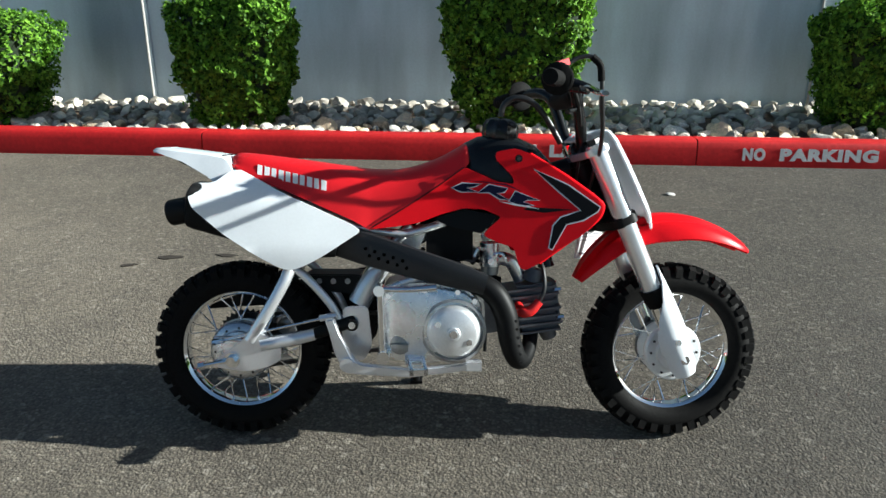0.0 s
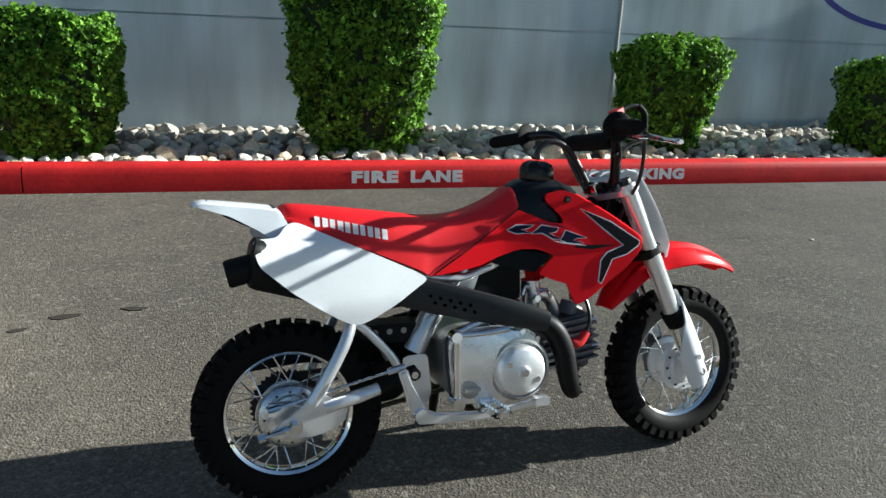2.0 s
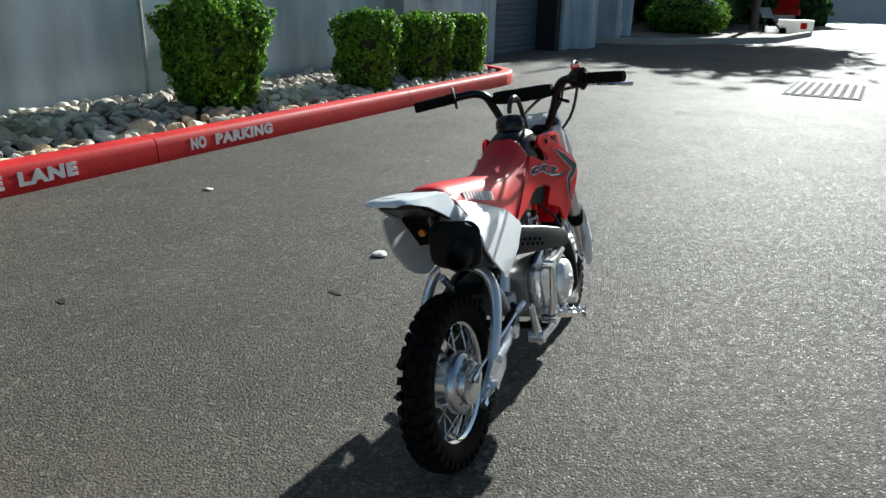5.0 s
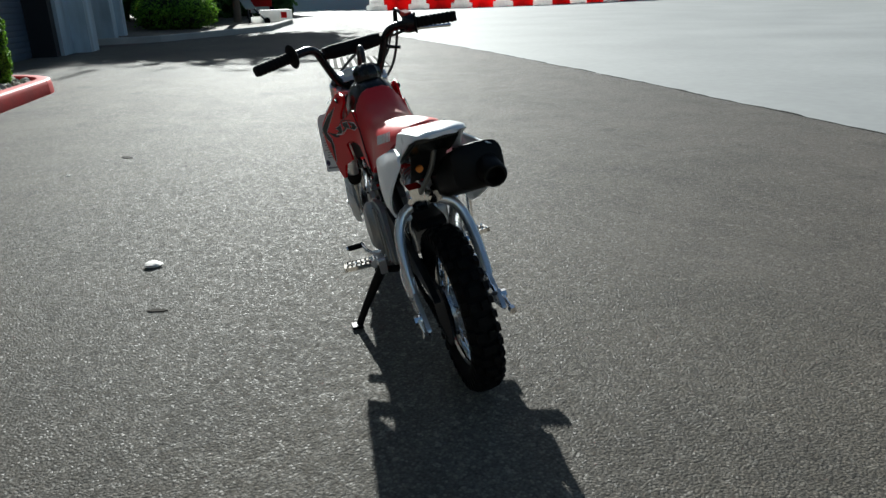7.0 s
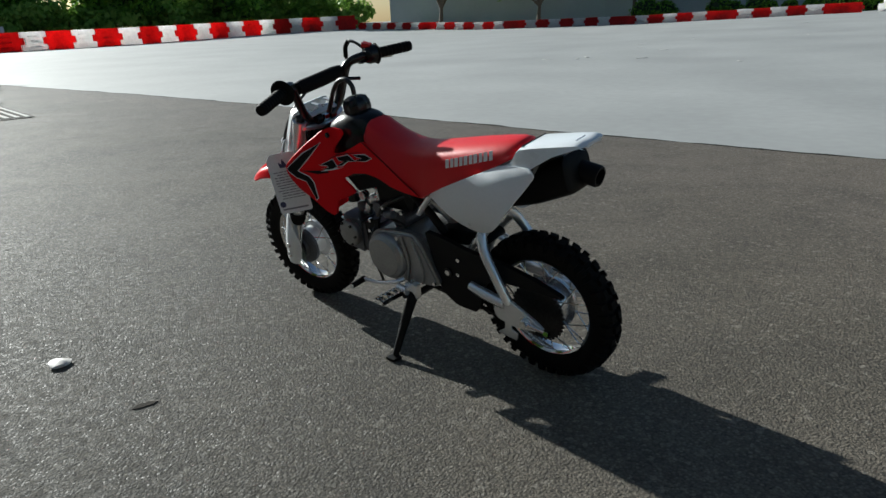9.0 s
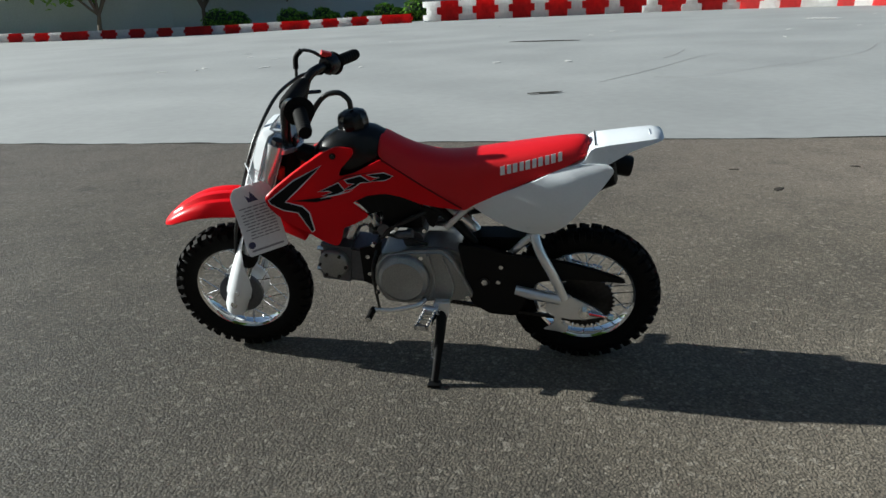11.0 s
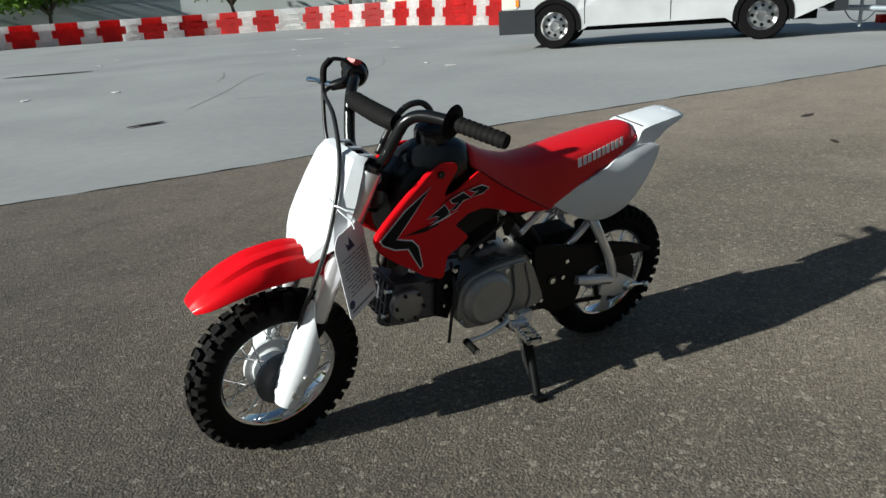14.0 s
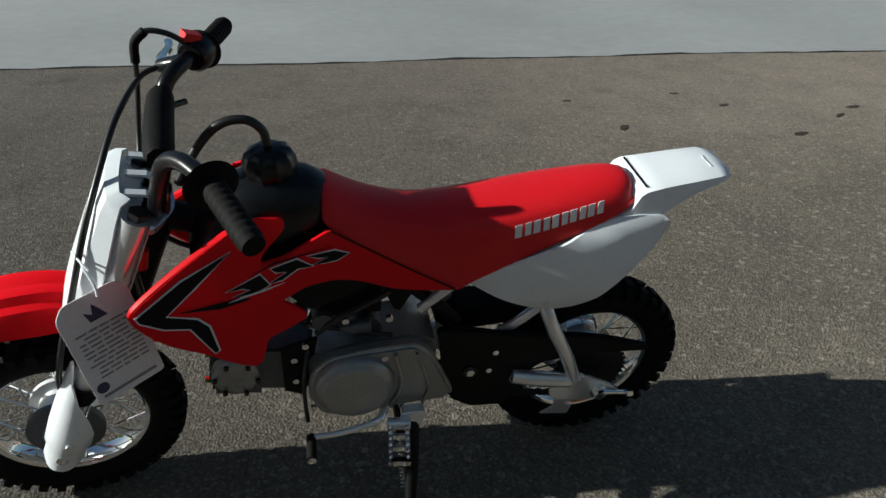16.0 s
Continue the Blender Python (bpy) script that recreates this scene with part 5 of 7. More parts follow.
for s in (-1, 1):
    bpart("swing_tube", tube([(-0.415, s * 0.086, 0.222), (-0.35, s * 0.083, 0.234), (-0.305, s * 0.078, 0.243)], [0.014, 0.015, 0.013], 14, 4), "silver", "silver swing arm tube")
    tuck = 0.026 if s > 0 else 0.0      # behind the chain guard
    bpart("pivot_arm", tube([(-0.31, s * (0.074 - tuck), 0.242), (-0.245, s * (0.068 - tuck), 0.262), (-0.225, s * (0.06 - tuck), 0.268)], 0.013, 12, 4), "matt_black")
    bpart("shock_tube", tube([(-0.352, s * (0.062 - tuck / 2), 0.385), (-0.315, s * (0.062 - tuck / 2), 0.352), (-0.275, s * (0.062 - tuck), 0.305), (-0.255, s * (0.060 - tuck), 0.268)], 0.0095, 12, 5), "silver", "silver swing arm brace")
    ax = REAR + Vector((0, s * 0.092, 0))
    bpart("axle_nut", rod(ax, ax + Vector((0, s * 0.016, 0)), 0.011, n=6), "chrome", "chrome axle nut", smooth=False)
    bpart("axle_washer", rod(ax - Vector((0, s * 0.002, 0)), ax + Vector((0, s * 0.004, 0)), 0.016, n=20), "chrome")
    bpart("chain_adjuster", tube([ax + Vector((-0.005, s * 0.006, 0)), ax + Vector((-0.035, s * 0.006, -0.006)), ax + Vector((-0.066, s * 0.006, -0.012))], [0.006, 0.004, 0.004], 8, 2), "chrome", "chrome chain adjuster bolt")
    bpart("adjuster_nut", rod(ax + Vector((-0.056, s * 0.006, -0.010)), ax + Vector((-0.068, s * 0.006, -0.0125)), 0.009, n=6), "chrome", smooth=False)
arch_line = [(-0.438, -0.086, 0.232), (-0.400, -0.087, 0.292), (-0.366, -0.080, 0.352), (-0.352, -0.060, 0.392), (-0.352, -0.022, 0.412), (-0.352, 0.022, 0.412), (-0.352, 0.060, 0.392), (-0.366, 0.080, 0.352), (-0.398, 0.087, 0.290), (-0.424, 0.086, 0.226)]
bpart("arch_tube", tube(arch_line, 0.0125, 16, 6), "silver", "silver tube arching over the rear tyre")
bpart("shock_body", tube([(-0.345, 0, 0.415), (-0.27, 0, 0.44), (-0.20, 0, 0.455)], 0.016, 14, 4), "alloy", "short rear shock absorber")
coil = [Vector((-0.335 + 0.10 * t, 0, 0.419 + 0.026 * t)) + Vector((0, 0.026 * math.cos(t * math.tau * 7), 0.026 * math.sin(t * math.tau * 7))) for t in np.linspace(0, 1, 110)]
bpart("shock_spring", tube(coil, 0.0045, 7, 1), "silver", "silver shock spring")
mount = box(-0.374, -0.326, 0.004, 0.038, 0.400, 0.452)
bpart("shock_mount", mount, "chrome", "bright bracket over the arch tube", bevel=0.008, segs=3)
bpart("shock_cover", tube([(-0.378, -0.018, 0.424), (-0.350, -0.018, 0.440), (-0.300, -0.016, 0.452)], [0.020, 0.027, 0.025], 18, 4), "chrome", "rounded bright end cap over the shock")
for y in (0.0, 0.040):
    bpart("mount_bolt", rod((-0.374, y, 0.428), (-0.381, y, 0.428), 0.008, n=6), "chrome", smooth=False)
bpart("tail_light_stub", rod((-0.452, 0.022, 0.522), (-0.466, 0.022, 0.518), 0.008, n=14), "amber", "small amber reflector")
bpart("stay_bar", tube([(-0.500, -0.016, 0.585), (-0.462, -0.006, 0.520), (-0.410, 0.006, 0.470), (-0.372, 0.012, 0.440)], 0.006, 10, 4), "alloy_dark", "grey frame stay")
# chain and its covers
for lift, rise in ((0.255, 0.005), (0.131, 0.052)):
    chain = bmesh.new()
    for k in range(40):
        x, z = REAR.x + 0.35 * k / 39, lift + rise * k / 39
        box(x - 0.0045, x + 0.0045, 0.036 + 0.002 * (k % 2), 0.048 - 0.002 * (k % 2), z - 0.004, z + 0.004, chain)
    bpart("chain_run", chain, "steel_dark", "steel drive chain", smooth=False)
guard = rounded([(-0.165, 0.366), (-0.23, 0.356), (-0.30, 0.336), (-0.37, 0.326), (-0.43, 0.316), (-0.49, 0.300), (-0.565, 0.272), (-0.572, 0.262), (-0.50, 0.268), (-0.43, 0.272), (-0.36, 0.262), (-0.334, 0.238), (-0.326, 0.196), (-0.302, 0.160), (-0.235, 0.166), (-0.19, 0.20)], 0.012)
bpart("chain_guard", plate(guard, 0.058, 0.072), "matt_black", "black plastic chain guard", bevel=0.004)
bpart("rear_guard", plate(rounded([(-0.165, 0.352), (-0.22, 0.362), (-0.33, 0.362), (-0.345, 0.345), (-0.30, 0.325), (-0.20, 0.32)], 0.01), -0.04, 0.028), "matt_black", bevel=0.004)
for x, z in ((-0.262, 0.262), (-0.270, 0.305)):
    bpart("bolt", rod((x, 0.071, z), (x, 0.077, z), 0.006, n=6), "chrome", smooth=False)
bpart("chain_stay", plate(rounded([(-0.372, 0.130), (-0.398, 0.148), (-0.402, 0.182), (-0.420, 0.182), (-0.418, 0.150), (-0.436, 0.142), (-0.430, 0.120)], 0.004), 0.078, 0.082), "silver", "small bent silver stay plate", bevel=0.001)
for x in (-0.30, -0.27, -0.24):
    bpart("guard_slot", rod((x, -0.041, 0.348), (x, -0.043, 0.348), 0.006, n=10), "alloy_dark")

# -- frame --
for s in (-1, 1):
    rail = [(-0.125, s * 0.058, 0.452), (-0.075, s * 0.05, 0.462), (-0.02, s * 0.036, 0.478)] if s < 0 else [(-0.165, 0.054, 0.430), (-0.138, 0.050, 0.402)]
    bpart("seat_rail", tube([(-0.36, s * 0.045, 0.52), (-0.28, s * 0.052, 0.485), (-0.205, s * 0.056, 0.463), *rail], 0.009, 12, 5), "silver", "silver seat rail tube")
    # left brace and gusset are black: the shade on that side, put into colour
    bpart("rail_brace", tube([(-0.105, s * 0.045, 0.468), (-0.14, s * 0.042, 0.428), (-0.172, s * 0.040, 0.396), (-0.205, s * 0.036, 0.350)], 0.011, 12, 4), "silver" if s < 0 else "matt_black")
    bpart("gusset", plate([(-0.13, 0.448), (-0.075, 0.455), (-0.095, 0.405), (-0.105, 0.40)], s * 0.046 - 0.002, s * 0.046 + 0.002), "silver" if s < 0 else "matt_black", smooth=False)
    bpart("frame_foot", plate(rounded([(-0.248, 0.298), (-0.196, 0.300), (-0.188, 0.215), (-0.205, 0.180), (-0.232, 0.185), (-0.252, 0.24)], 0.012), s * 0.058 - 0.006, s * 0.058 + 0.006), "silver" if s < 0 else "matt_black", bevel=0.003)
    pv = Vector((-0.228, s * 0.064, 0.262))
    bpart("pivot_bolt", rod(pv, pv + Vector((0, s * 0.012, 0)), 0.013, n=20), "black_plastic")
    bpart("pivot_cap", rod(pv, pv + Vector((0, s * 0.015, 0)), 0.008, n=6), "chrome", smooth=False)
bpart("down_tube", tube([(-0.06, -0.005, 0.46), (-0.13, -0.015, 0.42), (-0.182, -0.030, 0.365), (-0.218, -0.034, 0.300)], [0.02, 0.021, 0.023, 0.024], 18, 5), "silver", "thick silver frame tube")
bpart("backbone", tube([(-0.08, 0, 0.455), (0.05, 0, 0.53), (0.225, 0, 0.585)], 0.022, 16, 4), "matt_black", "dark backbone tube")
bpart("head_tube", rod(HEAD + AXIS * -0.015, HEAD + AXIS * 0.10, 0.027, n=24), "matt_black", "dark steering head")

# -- engine --
core = rounded([(-0.17, 0.335), (-0.165, 0.215), (-0.09, 0.195), (0.03, 0.205), (0.05, 0.245), (0.045, 0.325), (-0.03, 0.345), (-0.12, 0.352)], 0.02)
bpart("crankcase", plate(core, -0.085, 0.062), "alloy_dark", "cast alloy crankcase", bevel=0.006)
rc = rounded([(-0.162, 0.342), (-0.166, 0.30), (-0.156, 0.212), (-0.135, 0.198), (-0.07, 0.192), (0.02, 0.205), (0.040, 0.240), (0.036, 0.320), (0.010, 0.345), (-0.06, 0.358), (-0.13, 0.356)], 0.016)
bpart("right_cover", plate(rc, -0.119, -0.084), "alloy", "polished right crankcase cover", bevel=0.013, segs=4)


def y_crown(x, z):
    """The cast cover swells towards its middle and is ribbed along its top."""
    f = max(0.0, 1 - ((x + 0.064) / 0.102) ** 2) * max(0.0, 1 - ((z - 0.276) / 0.084) ** 2)
    return -(0.1180 + 0.013 * f ** 0.8)


bpart("cover_face", sheet(swell(rc, -0.006), y_crown, 0.003, 0.009), "alloy", "crowned polished cover")
bpart("cover_gasket", plate(swell(rc, 0.001), -0.0860, -0.0840), "fin", "dark gasket line", smooth=False)
CL = Vector((-0.018, 0, 0.265))
seam = lathe([(0.0600, -0.013), (0.0655, -0.011), (0.0655, 0.006), (0.0600, 0.006)], 48, closed=True)
seam.transform(Matrix.Translation((CL.x, -0.118, CL.z)))
bpart("clutch_seam", seam, "alloy_dark", "grey ring round the clutch cover")
m4 = Matrix.Translation((CL.x, -0.118, CL.z))
clutch = lathe([(0.0, -0.034), (0.011, -0.034), (0.013, -0.031), (0.020, -0.0295), (0.041, -0.0275), (0.046, -0.0245), (0.049, -0.018), (0.0505, -0.008), (0.056, -0.003), (0.059, 0.002), (0.059, 0.012)], 48)
clutch.transform(m4 @ Matrix.Diagonal((1.07, 1.0, 1.07, 1)))
bpart("clutch_cover", clutch, "satin_alloy", "round satin alloy clutch cover")
bpart("clutch_boss", rod((CL.x, -0.150, CL.z), (CL.x, -0.156, CL.z), 0.010, 0.008, 18), "chrome")
for a in (20, 200):
    c = Vector((CL.x + 0.036 * math.cos(radians(a - 50)), -0.142, CL.z + 0.036 * math.sin(radians(a - 50))))
    bpart("cover_screw", rod(c, c + Vector((0, -0.006, 0)), 0.006, n=12), "chrome")
bm = lathe([(0.0, -0.010), (0.012, -0.010), (0.021, -0.007), (0.023, 0.0)], 28)
bm.transform(Matrix.Translation((-0.125, -0.118, 0.236)))
bpart("filler_cap", bm, "alloy_dark", "round oil filler cap")
bpart("filler_grip", box(-0.142, -0.108, -0.137, -0.126, 0.233, 0.239), "alloy_dark", bevel=0.002)
for x, z in ((-0.150, 0.335), (-0.147, 0.214), (-0.08, 0.203), (0.020, 0.222), (0.024, 0.325), (-0.075, 0.346), (-0.01, 0.343)):
    bpart("cover_screw", rod((x, -0.117, z), (x, -0.124, z), 0.0055, n=12), "chrome")
lc = rounded([(0.052, 0.260), (0.045, 0.312), (0.018, 0.342), (-0.035, 0.352), (-0.132, 0.356), (-0.158, 0.325), (-0.200, 0.225), (-0.185, 0.212), (-0.10, 0.208), (-0.03, 0.197), (0.03, 0.205)], 0.016)
bpart("left_cover", plate(lc, 0.062, 0.088), "alloy_dark", "grey left crankcase cover", bevel=0.007, segs=3)
bm = lathe([(0.068, 0.0), (0.066, 0.010), (0.060, 0.016), (0.055, 0.018), (0.053, 0.021), (0.0, 0.023)], 48)
bm.transform(Matrix.Translation((-0.026, 0.088, 0.278)))
bpart("generator_cover", bm, "alloy_dark", "round grey generator cover")
bpart("cover_rib", tube([(-0.085, 0.090, 0.215), (-0.104, 0.092, 0.27), (-0.092, 0.092, 0.345)], 0.004, 8, 4), "alloy_dark")
bpart("cover_rib", tube([(-0.142, 0.090, 0.215), (-0.152, 0.091, 0.26), (-0.128, 0.091, 0.340)], 0.003, 8, 4), "alloy_dark")
for x, z in ((-0.075, 0.337), (-0.185, 0.226), (0.045, 0.235), (-0.105, 0.216)):
    bpart("cover_screw", rod((x, 0.087, z), (x, 0.093, z), 0.0055, n=12), "chrome")
# forward-lying cylinder and finned head
CYL = Matrix.Translation((0.045, 0, 0.278)) @ Euler((0, radians(-8), 0)).to_matrix().to_4x4()
cyl = box(-0.01, 0.09, -0.042, 0.042, -0.042, 0.042)
cyl.transform(CYL)
bpart("cylinder", cyl, "fin", "dark cylinder barrel", bevel=0.006)
hd = box(0.078, 0.152, -0.044, 0.046, -0.052, 0.050)
hd.transform(CYL)
bpart("cylinder_head", hd, "fin", "dark grey cylinder head", bevel=0.014, segs=3)
for k in range(7):
    z = -0.052 + 0.0155 * k
    f = box(0.028, 0.158 + (0.006 if k % 2 else 0), -0.056, 0.036, z, z + 0.0045)
    f.transform(CYL)
    bpart("fin", f, "fin", bevel=0.0012, segs=1)
for y in (-0.035, 0.035):
    for z in (-0.03, 0.03):
        p = CYL @ Vector((0.150, y, z))
        bpart("head_bolt", rod(p, CYL @ Vector((0.170, y, z)), 0.006, n=6), "chrome", smooth=False)
bm = lathe([(0.040, 0.044), (0.040, 0.058), (0.036, 0.064), (0.030, 0.066), (0.0, 0.067)], 36)
bm.transform(CYL @ Matrix.Translation((0.120, 0, 0.002)))
bpart("cam_cover", bm, "alloy_dark", "round grey cam cover")
for a in range(6):
    q = CYL @ Vector((0.120 + 0.034 * math.cos(a * math.tau / 6), 0.066, 0.002 + 0.034 * math.sin(a * math.tau / 6)))
    bpart("cam_screw", rod(q, q + Vector((0, 0.005, 0)), 0.0042, n=8), "steel_dark", smooth=False)
for k in range(4):
    f = box(0.150, 0.163, -0.030 + 0.018 * k, -0.023 + 0.018 * k, -0.046, 0.044)
    f.transform(CYL)
    bpart("head_rib", f, "fin", bevel=0.002, segs=1)
bpart("valve_cap", rod((0.150, -0.01, 0.345), (0.158, -0.01, 0.372), 0.022, 0.018, 18), "fin")
bpart("valve_cap", rod((0.185, -0.01, 0.238), (0.192, -0.01, 0.220), 0.020, 0.016, 18), "fin")
bpart("plug_cap", tube([(0.118, -0.052, 0.300), (0.122, -0.085, 0.295), (0.140, -0.090, 0.298), (0.158, -0.088, 0.318)], [0.0095, 0.012, 0.011, 0.009], 12, 4), "red_rubber", "red spark plug cap")
bpart("plug_lead", tube([(0.158, -0.088, 0.318), (0.168, -0.085, 0.345), (0.165, -0.07, 0.385), (0.15, -0.04, 0.42), (0.12, -0.02, 0.46)], 0.0042, 8, 5), "cable")
# carburettor, air box, and dark parts under the tank
bpart("carburettor", rod((0.06, -0.012, 0.378), (0.06, -0.012, 0.428), 0.022, n=20), "alloy", "small alloy carburettor")
bpart("float_bowl", rod((0.06, -0.012, 0.360), (0.06, -0.012, 0.380), 0.019, n=18), "alloy_dark")
bpart("intake", tube([(0.07, -0.01, 0.395), (0.105, -0.005, 0.385), (0.128, 0, 0.345)], 0.015, 14, 4), "alloy", "intake pipe")
bpart("carb_screw", rod((0.06, -0.030, 0.392), (0.06, -0.050, 0.392), 0.007, n=10), "chrome")
bpart("carb_arm", tube([(0.068, -0.034, 0.405), (0.085, -0.042, 0.408), (0.095, -0.040, 0.390)], 0.004, 8, 3), "chrome")
bpart("choke_lever", tube([(0.045, -0.034, 0.415), (0.034, -0.042, 0.420), (0.026, -0.044, 0.402)], 0.0035, 8, 3), "alloy")
ab = box(-0.075, 0.022, -0.040, 0.040, 0.395, 0.470)
bpart("air_box", ab, "matt_black", "black plastic air filter box", bevel=0.018, segs=3)
bpart("fuel_tap", rod((0.055, 0.052, 0.432), (0.055, 0.070, 0.432), 0.012, n=12), "alloy", "small fuel tap")
bpart("fuel_hose", tube([(0.055, 0.06, 0.425), (0.045, 0.055, 0.40), (0.035, 0.02, 0.39)], 0.004, 8, 4), "cable")
bpart("overflow_hose", tube([(0.04, 0.03, 0.36), (0.055, 0.075, 0.30), (0.058, 0.07, 0.235), (0.056, 0.06, 0.165)], 0.004, 8, 5), "cable", "thin drain hose")
bpart("horn_plug", rod((0.178, 0.0, 0.40), (0.182, 0.0, 0.375), 0.014, 0.018, 14), "black_plastic")
bpart("engine_mount", plate([(0.03, 0.36), (0.09, 0.34), (0.09, 0.245), (0.058, 0.228), (0.048, 0.27)], 0.046, 0.054), "matt_black", smooth=False)
for z in (0.32, 0.27):
    bpart("bolt", rod((0.07, 0.054, z), (0.07, 0.060, z), 0.006, n=6), "chrome", smooth=False)
# kick starter
bpart("kick_arm", tube([(-0.158, -0.134, 0.214), (-0.160, -0.142, 0.26), (-0.162, -0.148, 0.345)], [0.0085, 0.007, 0.007], 10, 3), "chrome", "chrome kick starter arm")
bpart("kick_boss", rod((-0.158, -0.112, 0.214), (-0.158, -0.148, 0.214), 0.013, n=18), "chrome")
bpart("kick_knuckle", rod((-0.164, -0.128, 0.352), (-0.164, -0.156, 0.352), 0.011, n=16), "chrome")
bpart("kick_pedal", tube([(-0.164, -0.142, 0.354), (-0.11, -0.144, 0.353), (-0.052, -0.146, 0.358)], [0.006, 0.0055, 0.007], 10, 3), "chrome", "folded chrome kick pedal")

# -- foot controls --
pedal = rounded([(-0.276, 0.287), (-0.256, 0.292), (-0.247, 0.262), (-0.219, 0.206), (-0.203, 0.197), (-0.10, 0.187), (0.0, 0.198), (0.022, 0.207), (0.036, 0.206), (0.038, 0.188), (0.0, 0.181), (-0.10, 0.168), (-0.20, 0.172), (-0.236, 0.176), (-0.257, 0.216), (-0.268, 0.262)], 0.006)
bpart("brake_pedal", plate(pedal, -0.130, -0.118), "silver", "long silver rear brake pedal", bevel=0.005, segs=3)
bpart("pedal_tip", box(0.008, 0.038, -0.152, -0.130, 0.190, 0.207), "silver", bevel=0.003)
# more castings and hoses between the crankcase and the tank
bpart("starter_housing", rod((-0.05, -0.035, 0.362), (-0.05, 0.045, 0.362), 0.026, n=24), "fin", "round casting on the crankcase")
bpart("case_lug", tube([(-0.155, -0.105, 0.345), (-0.09, -0.105, 0.368), (-0.03, -0.105, 0.360), (0.03, -0.105, 0.345)], 0.007, 10, 4), "alloy")
bpart("drain_hose", tube([(0.06, 0.012, 0.365), (0.03, 0.045, 0.38), (-0.03, 0.058, 0.375), (-0.09, 0.062, 0.36)], 0.0045, 8, 5), "cable")
bpart("wiring_loom", tube([(-0.12, 0.030, 0.45), (-0.06, 0.052, 0.43), (0.0, 0.056, 0.40), (0.03, 0.050, 0.37)], 0.006, 8, 5), "cable", "black wiring loom")
bpart("clamp_band", rod((0.02, 0.020, 0.395), (0.02, 0.056, 0.395), 0.017, n=20), "fin")
bpart("hose_elbow", tube([(-0.01, 0.03, 0.37), (-0.02, 0.06, 0.385), (-0.055, 0.066, 0.392)], 0.011, 12, 4), "fin")
for x, z in ((0.05, 0.358), (-0.015, 0.405), (-0.085, 0.40)):
    bpart("bolt", rod((x, 0.060, z), (x, 0.068, z), 0.006, n=6), "chrome", smooth=False)
bpart("pedal_boss", rod((-0.232, -0.10, 0.196), (-0.232, -0.138, 0.196), 0.014, n=18), "silver")
bpart("brake_rod", rod((-0.255, -0.102, 0.290), (-0.505, -0.072, 0.226), 0.003, n=8), "chrome", "thin brake rod")
bpart("rod_clevis", rod((-0.255, -0.102, 0.290), (-0.29, -0.099, 0.282), 0.007, n=8), "silver")
bpart("rod_nut", rod((-0.497, -0.074, 0.228), (-0.520, -0.071, 0.222), 0.0065, n=8), "chrome")


def peg(s):
    m = Matrix.Translation((-0.095, s * 0.128, 0.205 if s > 0 else 0.203)) @ Euler((0, 0, radians(-8 * s))).to_matrix().to_4x4()
    bm = box(-0.018, -0.010, 0, s * 0.075, -0.006, 0.006)
    box(0.010, 0.018, 0, s * 0.075, -0.006, 0.006, bm)
    box(-0.018, 0.018, s * 0.066, s * 0.075, -0.006, 0.006, bm)
    for k in range(6):
        y = s * (0.006 + 0.012 * k)
        for x in (-0.014, 0.014):
            rod((x, y, 0.004), (x, y, 0.012), 0.004, 0.0012, 5, bm)
        if k % 2:
            box(-0.012, 0.012, min(y, y + s * 0.005), max(y, y + s * 0.005), -0.005, 0.005, bm)
    bm.transform(m)
    bmesh.ops.recalc_face_normals(bm, faces=bm.faces[:])
    bpart("foot_peg", bm, "chrome", "toothed steel foot peg", smooth=False)
    bpart("peg_hinge", rod(m @ Vector((-0.02, -s * 0.006, 0)), m @ Vector((0.02, -s * 0.006, 0)), 0.011, n=14), "silver")


for s in (-1, 1):
    peg(s)
bpart("peg_bar", tube([(-0.10, -0.125, 0.186), (-0.105, -0.07, 0.172), (-0.105, 0.07, 0.172), (-0.10, 0.125, 0.190)], 0.010, 12, 4), "matt_black", "black foot peg bar")
bpart("gear_lever", tube([(-0.075, 0.095, 0.218), (-0.06, 0.118, 0.216), (0.0, 0.125, 0.205), (0.052, 0.130, 0.208)], [0.008, 0.006, 0.0055, 0.0055], 10, 4), "silver", "silver gear lever")
bpart("gear_toe", rod((0.052, 0.126, 0.206), (0.054, 0.172, 0.206), 0.0085, n=12), "rubber", "rubber gear toe peg")
bpart("gear_toe_end", rod((0.054, 0.172, 0.206), (0.054, 0.176, 0.206), 0.007, n=12), "chrome")
bpart("side_stand", tube([(-0.120, 0.105, 0.195), (-0.118, 0.135, 0.155), (-0.112, 0.175, 0.095), (-0.106, 0.204, 0.047)], [0.015, 0.013, 0.0105, 0.0095], 12, 4), "matt_black", "black side stand")
bpart("stand_hinge", plate(rounded([(-0.145, 0.225), (-0.10, 0.225), (-0.105, 0.175), (-0.135, 0.175)], 0.01), 0.098, 0.118), "silver", bevel=0.002)
foot = box(-0.015, 0.015, -0.012, 0.018, -0.003, 0.004)
foot.transform(Matrix.Translation((-0.106, 0.208, 0.0425)) @ Euler((radians(10.3), 0, 0)).to_matrix().to_4x4())
bpart("stand_foot", foot, "matt_black", bevel=0.001)
bpart("stand_spring", tube([Vector((-0.098, 0.122 + 0.05 * t, 0.17 - 0.075 * t)) + Vector((0.004 * math.cos(t * math.tau * 14), 0, 0.004 * math.sin(t * math.tau * 14))) for t in np.linspace(0, 1, 110)], 0.001, 5, 1), "chrome")

